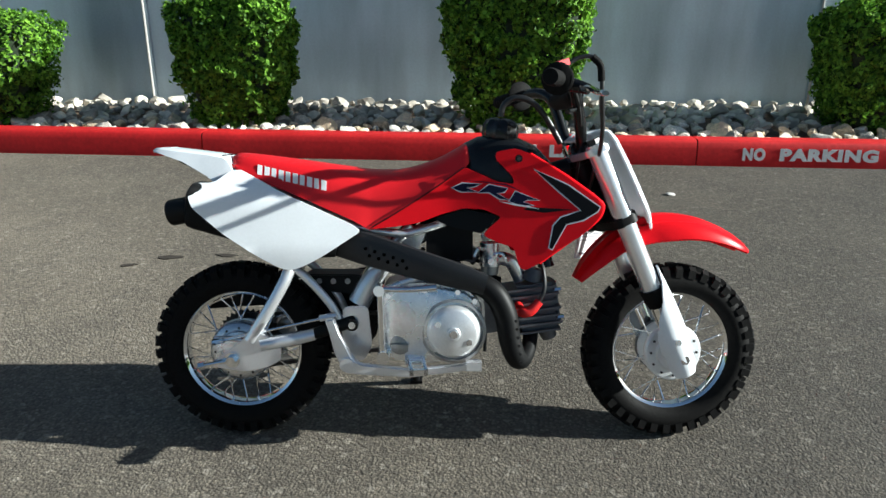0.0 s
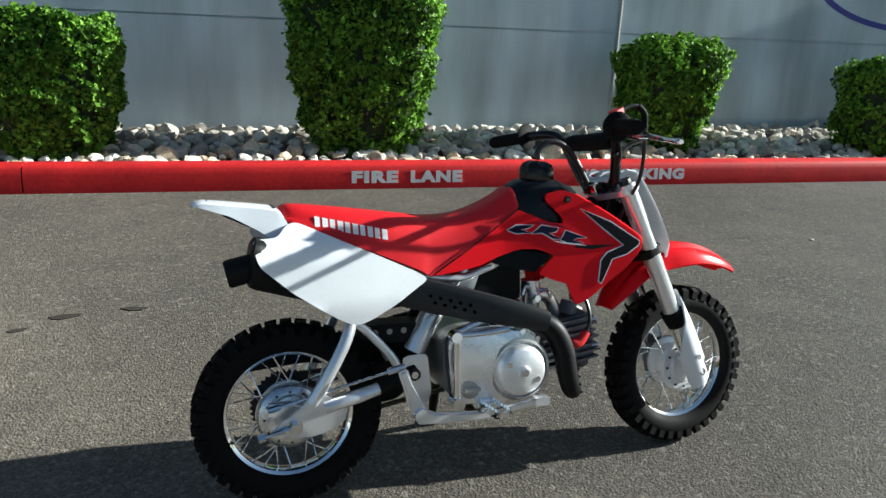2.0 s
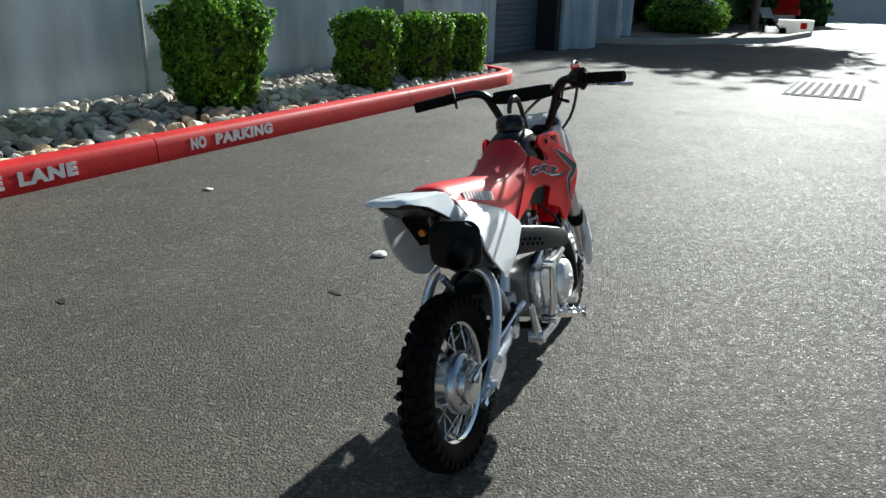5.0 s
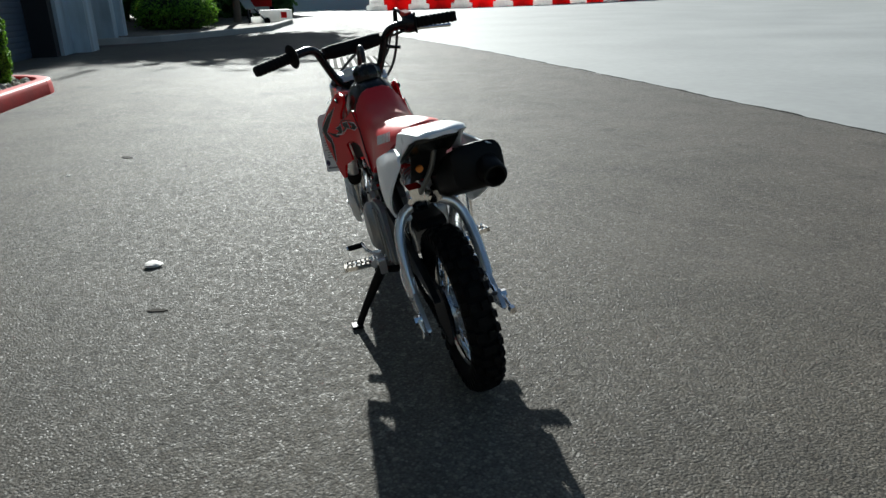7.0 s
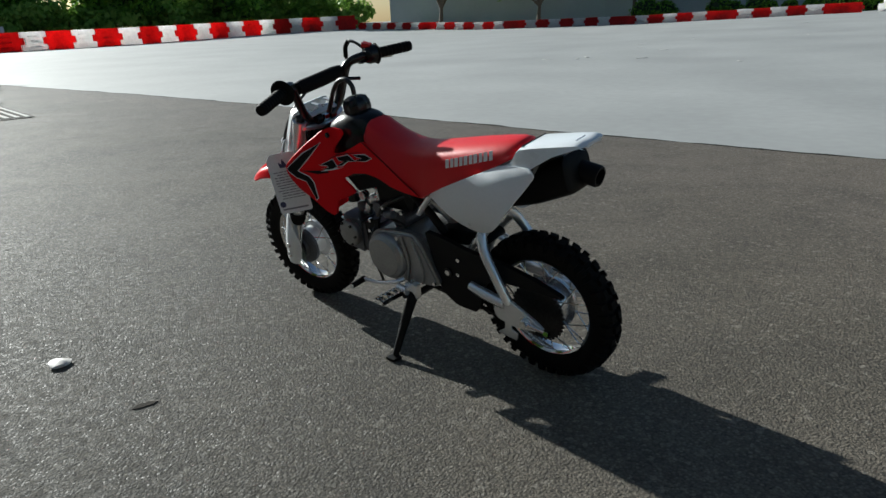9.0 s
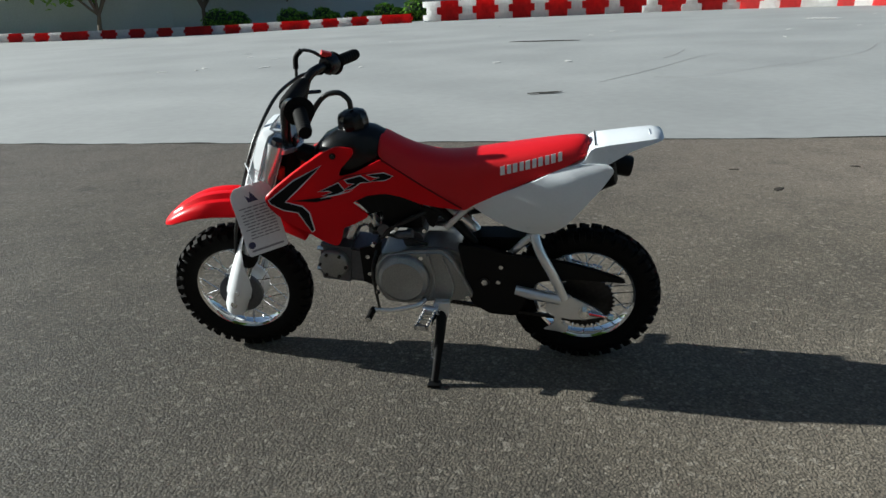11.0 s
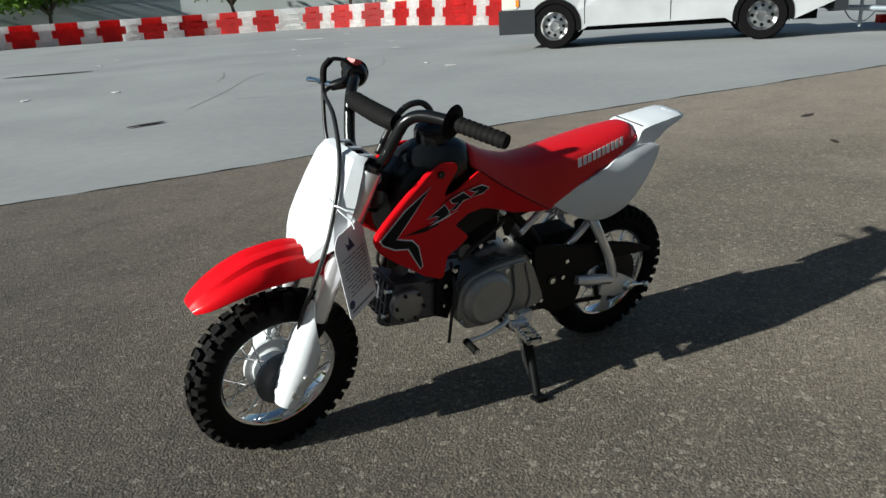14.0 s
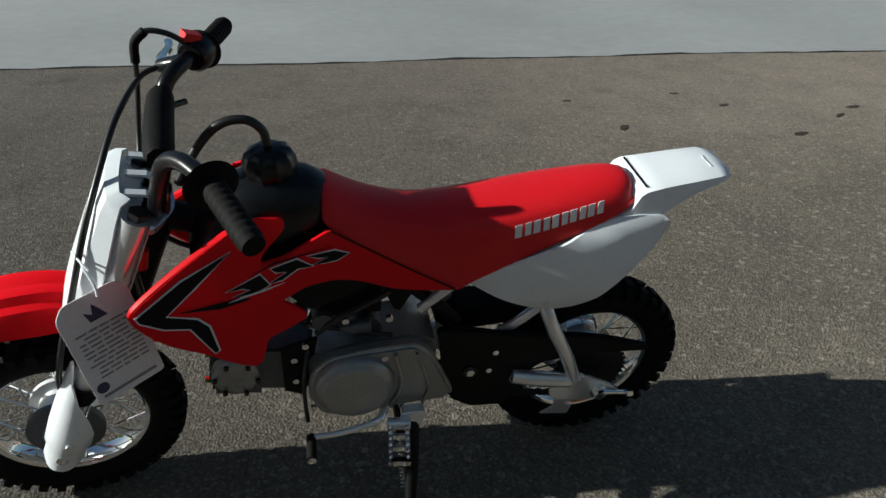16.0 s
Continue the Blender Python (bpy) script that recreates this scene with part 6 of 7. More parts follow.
# -- exhaust --
bpart("exhaust_pipe", tube([(0.150, -0.02, 0.240), (0.142, -0.055, 0.212), (0.126, -0.090, 0.196), (0.110, -0.110, 0.206), (0.096, -0.116, 0.246), (0.086, -0.114, 0.298), (0.058, -0.110, 0.344), (0.0, -0.100, 0.368), (-0.10, -0.074, 0.394), (-0.20, -0.048, 0.414), (-0.30, -0.050, 0.440)], [0.016, 0.016, 0.018, 0.021, 0.0225, 0.0235, 0.024, 0.022, 0.021, 0.021, 0.022], 20, 6), "matt_black", "matt black exhaust pipe with heat shield")
shield = []
for x, y, z, r in ((0.045, -0.112, 0.360, 0.020), (0.0, -0.108, 0.374, 0.025), (-0.10, -0.094, 0.400, 0.030), (-0.19, -0.066, 0.422, 0.033), (-0.27, -0.050, 0.444, 0.032), (-0.36, -0.040, 0.468, 0.028)):
    shield.append([(x + 0.26 * q, y - 0.012 - 0.013 * math.cos(a) ** 0.5, z + q) for a, q in ((b, r * math.sin(b)) for b in np.linspace(-1.5, 1.5, 9))] + [(x, y - 0.008, z + r * 0.9), (x, y - 0.008, z - r * 0.9)])
bpart("heat_shield", loft(shield), "shield_black", "black perforated heat shield")
for i in range(5):
    for j in range(2):
        x = -0.112 - 0.019 * i - 0.008 * j
        z = 0.397 + (-x - 0.135) * 0.27 + 0.012 * j
        bpart("shield_hole", rod((x, -0.1045 - 0.311 * (x + 0.135), z), (x, -0.1110 - 0.311 * (x + 0.135), z), 0.0035, n=10), "bump_pad", smooth=False)
for i in range(6):
    a = i / 5
    c = Vector((0.105 + 0.012 * (1 - a), -0.140, 0.205 + 0.085 * a))
    bpart("shield_hole", rod(c, c + Vector((0, -0.003, 0)), 0.003, n=8), "steel_dark", smooth=False)
mf = []
for x, y, z, h, w in ((-0.255, -0.072, 0.430, 0.024, 0.020), (-0.30, -0.066, 0.442, 0.038, 0.032), (-0.36, -0.064, 0.458, 0.042, 0.042), (-0.45, -0.064, 0.484, 0.045, 0.048), (-0.515, -0.077, 0.506, 0.045, 0.049), (-0.526, -0.080, 0.511, 0.046, 0.053), (-0.537, -0.082, 0.515, 0.044, 0.054), (-0.543, -0.082, 0.516, 0.035, 0.045)):
    mf.append([(x + 0.2 * h * math.sin(a), y + w * math.copysign(abs(math.cos(a)) ** 0.5, math.cos(a)), z + h * math.copysign(abs(math.sin(a)) ** 0.5, math.sin(a))) for a in np.linspace(0, math.tau, 32, endpoint=False)])
bpart("muffler", loft(mf), "matt_black", "black muffler")
out = lathe([(0.0, -0.010), (0.019, -0.010), (0.019, 0.055), (0.023, 0.055), (0.026, 0.050), (0.026, -0.012)], 28, axis="x")
out.transform(Matrix.Translation((-0.530, -0.100, 0.508)) @ Euler((0, radians(12), math.pi)).to_matrix().to_4x4())
bpart("tail_pipe", out, "matt_black", "black tail pipe")
bpart("muffler_stay", plate(rounded([(-0.44, 0.53), (-0.40, 0.53), (-0.40, 0.48), (-0.44, 0.48)], 0.008), -0.075, -0.070), "matt_black")

# -- bodywork --
def y_shroud(x, z):
    return 0.060 + 0.040 * max(0.0, min(1.0, (x + 0.03) / 0.30)) + 0.14 * (0.625 - z)


def side_fun(f, s, off=0.0):
    return lambda x, z: s * (f(x, z) + off)


def seat():
    """Long one-piece seat, scooped in the middle and rising to the tank."""
    st = [(-0.478, 0.606, 0.592, 0.030, 0.042), (-0.462, 0.611, 0.582, 0.046, 0.056), (-0.42, 0.608, 0.563, 0.056, 0.066), (-0.33, 0.597, 0.528, 0.062, 0.074), (-0.22, 0.582, 0.480, 0.062, 0.080), (-0.18, 0.578, 0.463, 0.060, 0.080), (-0.12, 0.580, 0.502, 0.056, 0.076), (-0.06, 0.598, 0.542, 0.052, 0.072), (-0.02, 0.618, 0.569, 0.050, 0.067), (0.004, 0.632, 0.588, 0.048, 0.062), (0.012, 0.630, 0.596, 0.042, 0.054)]
    rings = []
    for x, top, bot, wt, wb in st:
        half = [(0, top + 0.003), (wt * 0.45, top + 0.001), (wt * 0.8, top - 0.007), (wt, top - 0.018), (wt + (wb - wt) * 0.35, top - 0.018 - (top - 0.018 - bot) * 0.35), (wt + (wb - wt) * 0.75, bot + (top - bot) * 0.22), (wb, bot), (wb - 0.012, bot - 0.002)]
        ring = [(x, y, z) for y, z in half] + [(x, -y, z) for y, z in half[:0:-1]]
        rings.append(ring)
    # denser along x
    dense = []
    for i in range(len(rings[0])):
        dense.append(curve_points([r[i] for r in rings], 4))
    secs = [[dense[i][k] for i in range(len(dense))] for k in range(len(dense[0]))]
    return bpart("seat", loft(secs), "seat_vinyl", "red vinyl seat")


seat()
SIDE = rounded([(-0.186, 0.464), (-0.12, 0.504), (-0.055, 0.546), (0.004, 0.589), (0.070, 0.560), (0.103, 0.556), (0.098, 0.572), (0.064, 0.606), (0.066, 0.620), (0.104, 0.627), (0.132, 0.617), (0.20, 0.575), (0.266, 0.527), (0.276, 0.508), (0.258, 0.482), (0.233, 0.457), (0.190, 0.430), (0.150, 0.400), (0.124, 0.387), (0.114, 0.391), (0.107, 0.412), (0.102, 0.431), (0.072, 0.440), (0.040, 0.454), (0.056, 0.472), (0.078, 0.491), (0.040, 0.506), (0.0, 0.507), (-0.045, 0.494), (-0.086, 0.478), (-0.13, 0.470)], 0.008, 3)
for s in (-1, 1):
    def y_side(x, z, s=s):
        """The left shroud stands out a little further at its nose."""
        return y_shroud(x, z) + (0.022 * max(0.0, min(1.0, (x + 0.03) / 0.30)) if s > 0 else 0.0)
    bpart("tank_shroud", sheet(SIDE, side_fun(y_side, s), 0.006, 0.03), "red_plastic", "glossy red plastic tank shroud")
    bolt = Vector((0.110, s * (y_side(0.110, 0.607) + 0.001), 0.607))
    bpart("shroud_bolt", rod(bolt, bolt + Vector((0, s * 0.004, 0)), 0.0075, n=14), "black_plastic")
    bpart("shroud_bolt_head", rod(bolt, bolt + Vector((0, s * 0.006, 0)), 0.0045, n=6), "steel_dark", smooth=False)
    bpart("seat_gap", tube([(x, s * (y_side(x, z) + 0.0015), z + 0.002) for x, z in ((-0.184, 0.466), (-0.12, 0.504), (-0.055, 0.546), (0.002, 0.587))], 0.0013, 6, 5), "matt_black", "dark gap under the seat edge")
    # rolled inner edge that closes the shroud towards the tank
    bpart("shroud_lip", tube([(x, s * (y_side(x, z) - 0.008), z) for x, z in ((0.132, 0.612), (0.20, 0.571), (0.264, 0.525), (0.271, 0.508), (0.253, 0.482), (0.19, 0.434), (0.150, 0.404))], 0.0075, 8, 4), "red_plastic")
    # added black sheet that stands for the shaded void between shroud and engine
    bpart("under_panel", sheet(rounded([(-0.06, 0.484), (0.0, 0.505), (0.07, 0.492), (0.055, 0.475), (0.038, 0.456), (0.01, 0.462), (-0.03, 0.470)], 0.006), side_fun(y_side, s, -0.010), 0.004, 0.03), "matt_black")

    def decal(pts, material, off, label="", name="decal"):
        bpart(name, sheet(pts, side_fun(y_side, s, off), 0.0006, 0.03), material, label, smooth=False)
    # black arrow with a thin pale edge round the nose of the shroud
    arrow = [(0.140, 0.586), (0.205, 0.556), (0.267, 0.514), (0.263, 0.506), (0.236, 0.489), (0.203, 0.480), (0.176, 0.430), (0.171, 0.433), (0.179, 0.476), (0.193, 0.492), (0.232, 0.507), (0.190, 0.543)]
    decal(swell(arrow, 0.0028), "decal_white", 0.0012, "pale edge of the arrow graphic", "graphic_edge")
    decal(arrow, "decal_black", 0.0020, "black arrow graphic", "graphic")
    # badge of slanted dark shapes with pale edges, and a swept spike behind them
    ink = "decal_blue" if s < 0 else "decal_black"
    marks = [[(-0.022, 0.5475), (-0.002, 0.5565), (0.036, 0.5560), (0.020, 0.5500), (0.006, 0.5480), (0.030, 0.5400), (-0.004, 0.5405)],
             [(0.030, 0.5385), (0.052, 0.5545), (0.088, 0.5480), (0.082, 0.5410), (0.066, 0.5380), (0.092, 0.5250), (0.074, 0.5270), (0.052, 0.5400)],
             [(0.092, 0.5230), (0.104, 0.5420), (0.150, 0.5255), (0.128, 0.5265), (0.118, 0.5215), (0.142, 0.5150), (0.112, 0.5150)]]
    for pts in marks:
        decal(swell(pts, 0.0024), "decal_white", 0.0012, "pale edge of the badge", "badge_edge")
        decal(pts, ink, 0.0020, "dark slanted badge shape", "badge")
    spike = [(0.128, 0.5120), (0.216, 0.5085), (0.160, 0.5010), (0.120, 0.5060)]
    decal(spike, "decal_black", 0.0016, "dark swept spike", "badge_spike")
    decal([(0.000, 0.5640), (0.085, 0.5570), (0.118, 0.5420), (0.082, 0.5545)], ink, 0.0016, "", "badge_spike")
    decal([(0.070, 0.5225), (0.130, 0.5140), (0.150, 0.5085), (0.100, 0.5150)], "decal_white", 0.0027, "", "badge_mark")

    # block marks of the seat's name in place of letters
    for k in range(5):
        x0 = -0.416 + 0.0288 * k
        zc = 0.5815 - (x0 + 0.416) * 0.228 + (0.006 if s > 0 else 0)

        def y_seat(x, z, s=s):
            top = np.interp(x, [-0.478, -0.42, -0.33, -0.22, -0.12], [0.606, 0.608, 0.597, 0.582, 0.580])
            bot = np.interp(x, [-0.478, -0.42, -0.33, -0.22, -0.12], [0.592, 0.563, 0.528, 0.480, 0.502])
            wt = np.interp(x, [-0.478, -0.42, -0.33, -0.22, -0.12], [0.030, 0.056, 0.062, 0.062, 0.056])
            wb = np.interp(x, [-0.478, -0.42, -0.33, -0.22, -0.12], [0.042, 0.066, 0.074, 0.080, 0.076])
            f = min(1.0, max(0.0, (top - 0.018 - z) / (top - 0.018 - bot)))
            return s * (wt + (wb - wt) * (f) + 0.0012)
        for u, v in ((0.0, 0.0095), (0.0145, 0.0250)):
            bpart("name_bar", sheet([(x0 + u, zc + 0.0105 - 0.228 * u), (x0 + v, zc + 0.0105 - 0.228 * v), (x0 + v, zc - 0.0095 - 0.228 * v), (x0 + u, zc - 0.0095 - 0.228 * u)], y_seat, 0.0008, 0.03), "name_print", "" if k else "pale printed bar on the seat", smooth=False)

# black fuel tank and cap
tk = []
for x, top, w in ((-0.010, 0.618, 0.040), (0.004, 0.636, 0.050), (0.030, 0.649, 0.060), (0.070, 0.655, 0.067), (0.110, 0.650, 0.071), (0.150, 0.632, 0.070), (0.180, 0.602, 0.062), (0.200, 0.568, 0.048)):
    lo = 0.455
    c, h = (top + lo) / 2, (top - lo) / 2
    tk.append([(x, w * math.copysign(abs(math.cos(a)) ** 0.8, math.cos(a)), c + h * math.copysign(abs(math.sin(a)) ** 0.8, math.sin(a))) for a in np.linspace(0, math.tau, 36, endpoint=False)])
bpart("fuel_tank", loft(tk), "black_plastic", "black plastic fuel tank")
prof = [(0.0, 0.034), (0.020, 0.033), (0.031, 0.027), (0.036, 0.016), (0.037, 0.0), (0.033, -0.014)]
cap = lathe(prof, 40, axis="z")
for v in cap.verts:
    r = math.hypot(v.co.x, v.co.y)
    if r > 0.028:
        k = 1 + 0.05 * math.cos(10 * math.atan2(v.co.y, v.co.x))
        v.co.x *= k
        v.co.y *= k
cap.transform(Matrix.Translation((0.078, 0, 0.654)) @ Euler((0, radians(6), 0)).to_matrix().to_4x4())
bpart("tank_cap", cap, "black_plastic", "ribbed black filler cap")
bpart("vent_hose", tube([(0.080, 0, 0.690), (0.084, -0.002, 0.712), (0.106, -0.004, 0.728), (0.140, -0.004, 0.722), (0.172, -0.003, 0.690), (0.205, 0, 0.636)], 0.0065, 10, 6), "cable", "black breather hose")

# white side panels and tail
PANEL = rounded([(-0.538, 0.557), (-0.490, 0.558), (-0.472, 0.578), (-0.452, 0.583), (-0.330, 0.528), (-0.222, 0.476), (-0.203, 0.462), (-0.222, 0.450), (-0.280, 0.412), (-0.322, 0.390), (-0.345, 0.383), (-0.367, 0.389), (-0.402, 0.411), (-0.470, 0.459), (-0.528, 0.512)], 0.014, 4)


def y_panel_right(x, z):
    u = max(0.0, min(1.0, (-0.205 - x) / 0.33))
    return 0.101 + 0.038 * u ** 1.35 + 0.006 * math.sin(math.pi * min(1.0, u * 1.1)) - 1.4 * max(0.0, z - 0.535) * min(1.0, 2.2 * u) - 0.30 * max(0.0, 0.425 - z)


PANEL_LEFT = rounded([(-0.533, 0.556), (-0.520, 0.570), (-0.470, 0.571), (-0.430, 0.566), (-0.330, 0.528), (-0.222, 0.482), (-0.203, 0.471), (-0.222, 0.458), (-0.248, 0.441), (-0.304, 0.413), (-0.345, 0.400), (-0.372, 0.399), (-0.402, 0.410), (-0.428, 0.432), (-0.460, 0.470), (-0.505, 0.520)], 0.012, 4)


def y_panel_left(x, z):
    u = max(0.0, min(1.0, (-0.205 - x) / 0.33))
    fold = 0.538 + 0.20 * max(0.0, -0.40 - x)
    return 0.069 + 0.010 * math.sin(math.pi * min(1.0, u)) + 0.005 * u - 0.75 * max(0.0, z - fold) * min(1.0, u * 2) - 0.22 * max(0.0, 0.430 - z) + 0.017 * math.sin(math.pi * max(0.0, min(1.0, (z - 0.385) / 0.165))) * min(1.0, u * 1.8)


bpart("side_panel", sheet(PANEL, lambda x, z: -y_panel_right(x, z), 0.005, 0.02), "white_plastic", "white plastic side panel")
bpart("side_panel", sheet(PANEL_LEFT, lambda x, z: y_panel_left(x, z), 0.005, 0.014), "white_plastic", "white plastic side panel")
tail_st = [(-0.34, 0.520, 0.505, 0.060, 0.066), (-0.40, 0.548, 0.530, 0.062, 0.072), (-0.440, 0.567, 0.530, 0.062, 0.076), (-0.466, 0.582, 0.532, 0.060, 0.075), (-0.478, 0.603, 0.536, 0.056, 0.073), (-0.488, 0.609, 0.544, 0.055, 0.071), (-0.52, 0.614, 0.569, 0.052, 0.063), (-0.57, 0.620, 0.597, 0.050, 0.056), (-0.615, 0.625, 0.612, 0.047, 0.051), (-0.632, 0.624, 0.617, 0.040, 0.044), (-0.638, 0.621, 0.618, 0.030, 0.032)]
rings = []
for x, top, bot, wt, wb in tail_st:
    half = [(0, top), (wt * 0.7, top), (wt, top - 0.004), (wb, bot), (wb - 0.004, bot), (wt - 0.006, top - 0.008), (0, top - 0.006)]
    rings.append([(x, y, z) for y, z in half] + [(x, -y, z) for y, z in half[-2:0:-1]])
bpart("tail_fender", loft(rings), "white_plastic", "white plastic rear fender")
bpart("fender_liner", loft([[(x, y, z) for y, z in ((-w, b), (-w, b + 0.016), (w, b + 0.016), (w, b))] for x, b, w in ((-0.40, 0.520, 0.05), (-0.47, 0.546, 0.055), (-0.53, 0.572, 0.050), (-0.585, 0.598, 0.044))]), "black_plastic", "black inner fender", bevel=0.003)
liner = []
for x, z in ((-0.492, 0.556), (-0.470, 0.530), (-0.446, 0.503), (-0.430, 0.485)):
    across = [(-0.034, 0.010), (-0.02, -0.003), (0.006, -0.007), (0.028, -0.001), (0.042, 0.012)]
    liner.append([(x - d, y, z) for y, d in across] + [(x - d + 0.004, y, z + 0.003) for y, d in reversed(across)])
bpart("inner_mudguard", loft(liner), "matt_black", "curved black inner mudguard")
bpart("fender_strap", box(-0.4905, -0.4875, -0.045, 0.045, 0.6085, 0.6105), "black_plastic", smooth=False)
bpart("caution_mark", box(-0.611, -0.608, -0.012, 0.022, 0.6235, 0.6252), "silver", "small grey print", smooth=False)
bpart("tail_bolt", rod((-0.45, 0.03, 0.55), (-0.45, 0.03, 0.535), 0.007, n=8), "alloy")

# -- front end (turned slightly with the bars) --
def fork_at(d, y, fwd=0.0):
    """A point d metres down the fork from its top clamp."""
    return Vector((0.262, y, 0.622)) + AXIS * d + Vector((math.cos(RAKE), 0, math.sin(RAKE))) * fwd


FY = 0.067
for s in (-1, 1):
    bpart("fork_tube", rod(fork_at(-0.012, s * FY), fork_at(0.315, s * FY), 0.0205, n=24), "silver", "silver front fork tube", steer=True)
    bpart("fork_boot", tube([fork_at(0.310, s * FY), fork_at(0.335, s * FY), fork_at(0.350, s * FY)], [0.0255, 0.023, 0.019], 20, 2), "rubber", "black fork seal", steer=True)
    bpart("fork_slider", rod(fork_at(0.33, s * FY), fork_at(0.475, s * FY), 0.0165, n=18), "chrome", "lower fork leg", steer=True)
    bpart("fork_cap", rod(fork_at(-0.022, s * FY), fork_at(-0.010, s * FY), 0.014, n=6), "steel_dark", smooth=False, steer=True)
    # white guard: a half shell that ends in a long point at its top front
    secs = []
    for d, a0, a1, r in ((0.268, 4, 22, 0.029), (0.30, -6, 50, 0.032), (0.335, -16, 84, 0.035), (0.37, -28, 120, 0.0365), (0.41, -40, 148, 0.037), (0.445, -48, 158, 0.036), (0.452, -48, 158, 0.032), (0.485, -52, 160, 0.031), (0.508, -52, 160, 0.024), (0.512, -52, 160, 0.018)):
        ring_o, ring_i = [], []
        for t in np.linspace(a0, a1, 12):
            a = radians(t)
            w = Vector((math.cos(RAKE), 0, math.sin(RAKE))) * math.cos(a) + Vector((0, s, 0)) * math.sin(a)
            ring_o.append(fork_at(d, s * FY) + w * r)
            ring_i.append(fork_at(d, s * FY) + w * (r - 0.0035))
        secs.append(ring_o + ring_i[::-1])
    bpart("fork_guard", loft(secs), "white_plastic", "white plastic fork guard", steer=True)
    g = fork_at(0.425, s * (FY + 0.037), 0.0)
    bpart("guard_bolt", rod(g, g + Vector((0, s * 0.005, 0)), 0.0065, n=12), "alloy", steer=True)
    g = FRONT + Vector((0, s * 0.086, 0))
    bpart("axle_nut", rod(g - Vector((0, s * 0.03, 0)), g + Vector((0, s * 0.012, 0)), 0.010, n=6), "chrome", "front axle nut", smooth=False, steer=True)
bpart("front_axle", rod(FRONT + Vector((0, -0.085, 0)), FRONT + Vector((0, 0.085, 0)), 0.007, n=12), "chrome", steer=True)
clamp = rounded([(-0.050, -0.02), (-0.050, 0.02), (-0.024, 0.079), (0.020, 0.079), (0.034, 0.045), (0.028, 0.0), (0.034, -0.045), (0.022, -0.088), (-0.024, -0.088)], 0.016)


def clamp_plate(d, t):
    bm = bmesh.new()
    f = Vector((math.cos(RAKE), 0, math.sin(RAKE)))
    lo = [bm.verts.new(fork_at(d, y) + f * x) for x, y in clamp]
    hi = [bm.verts.new(fork_at(d - t, y) + f * x) for x, y in clamp]
    bm.faces.new(lo)
    bm.faces.new(hi[::-1])
    for k in range(len(lo)):
        bm.faces.new((lo[k], hi[k], hi[(k + 1) % len(lo)], lo[(k + 1) % len(lo)]))
    bmesh.ops.recalc_face_normals(bm, faces=bm.faces[:])
    return bm


bpart("top_clamp", clamp_plate(0.008, 0.014), "silver", "silver-grey top fork clamp", steer=True, bevel=0.002)
bpart("lower_clamp", clamp_plate(0.165, 0.020), "matt_black", "black lower fork clamp", steer=True, bevel=0.002)
bpart("stem_tube", rod(fork_at(0.02, 0, -0.028), fork_at(0.16, 0, -0.028), 0.030, n=24), "matt_black", "black steering head", steer=True)
bpart("ignition_box", loft([[fork_at(d, y, g) for y, g in ((-0.034, -0.012), (0.034, -0.012), (0.034, 0.022), (-0.034, 0.022))] for d in (0.03, 0.12)]), "black_plastic", "black box behind the plate", steer=True, bevel=0.006)
bpart("wire_bundle", tube([fork_at(0.02, 0.03, 0.0), fork_at(0.07, 0.052, -0.010), fork_at(0.12, 0.048, -0.030), fork_at(0.17, 0.030, -0.05)], 0.007, 10, 5), "cable", "bundled black cables", steer=True)
bpart("connector", rod(fork_at(0.055, 0.046, -0.020), fork_at(0.085, 0.050, -0.026), 0.010, n=12), "red_rubber", "small red connector", steer=True)
bpart("stem_nut", rod(fork_at(-0.008, 0, -0.028), fork_at(-0.026, 0, -0.028), 0.015, n=6), "chrome", smooth=False, steer=True)

# front fender
fend = [(0.240, 0.352, 0.030, 0.010), (0.264, 0.390, 0.044, 0.022), (0.296, 0.425, 0.050, 0.030), (0.335, 0.455, 0.050, 0.036), (0.385, 0.474, 0.054, 0.042), (0.43, 0.480, 0.060, 0.042), (0.49, 0.475, 0.063, 0.036), (0.55, 0.454, 0.058, 0.026), (0.595, 0.428, 0.046, 0.016), (0.615, 0.412, 0.030, 0.008)]
rings = []
for i, (x, z, w, drop) in enumerate(fend):
    a, b = fend[max(i - 1, 0)], fend[min(i + 1, len(fend) - 1)]
    d = Vector((b[0] - a[0], 0, b[1] - a[1])).normalized()
    nrm = Vector((-d.z, 0, d.x))
    prof = [(-1.0, 1.0), (-0.93, 0.50), (-0.74, 0.14), (-0.52, 0.08), (-0.40, -0.20), (-0.16, -0.24), (0, -0.14), (0.16, -0.24), (0.40, -0.20), (0.52, 0.08), (0.74, 0.14), (0.93, 0.50), (1.0, 1.0)]
    o = [Vector((x, w * u, z)) - nrm * drop * v for u, v in prof]
    inn = [p - nrm * 0.0035 + Vector((0, -math.copysign(0.0035, p.y) if abs(p.y) > 0.8 * w else 0, 0)) for p in o]
    rings.append(o + inn[::-1])
dense = [curve_points([r[i] for r in rings], 4) for i in range(len(rings[0]))]
bpart("front_fender", loft([[dense[i][k] for i in range(len(dense))] for k in range(len(dense[0]))]), "red_plastic", "glossy red plastic front fender", steer=True)

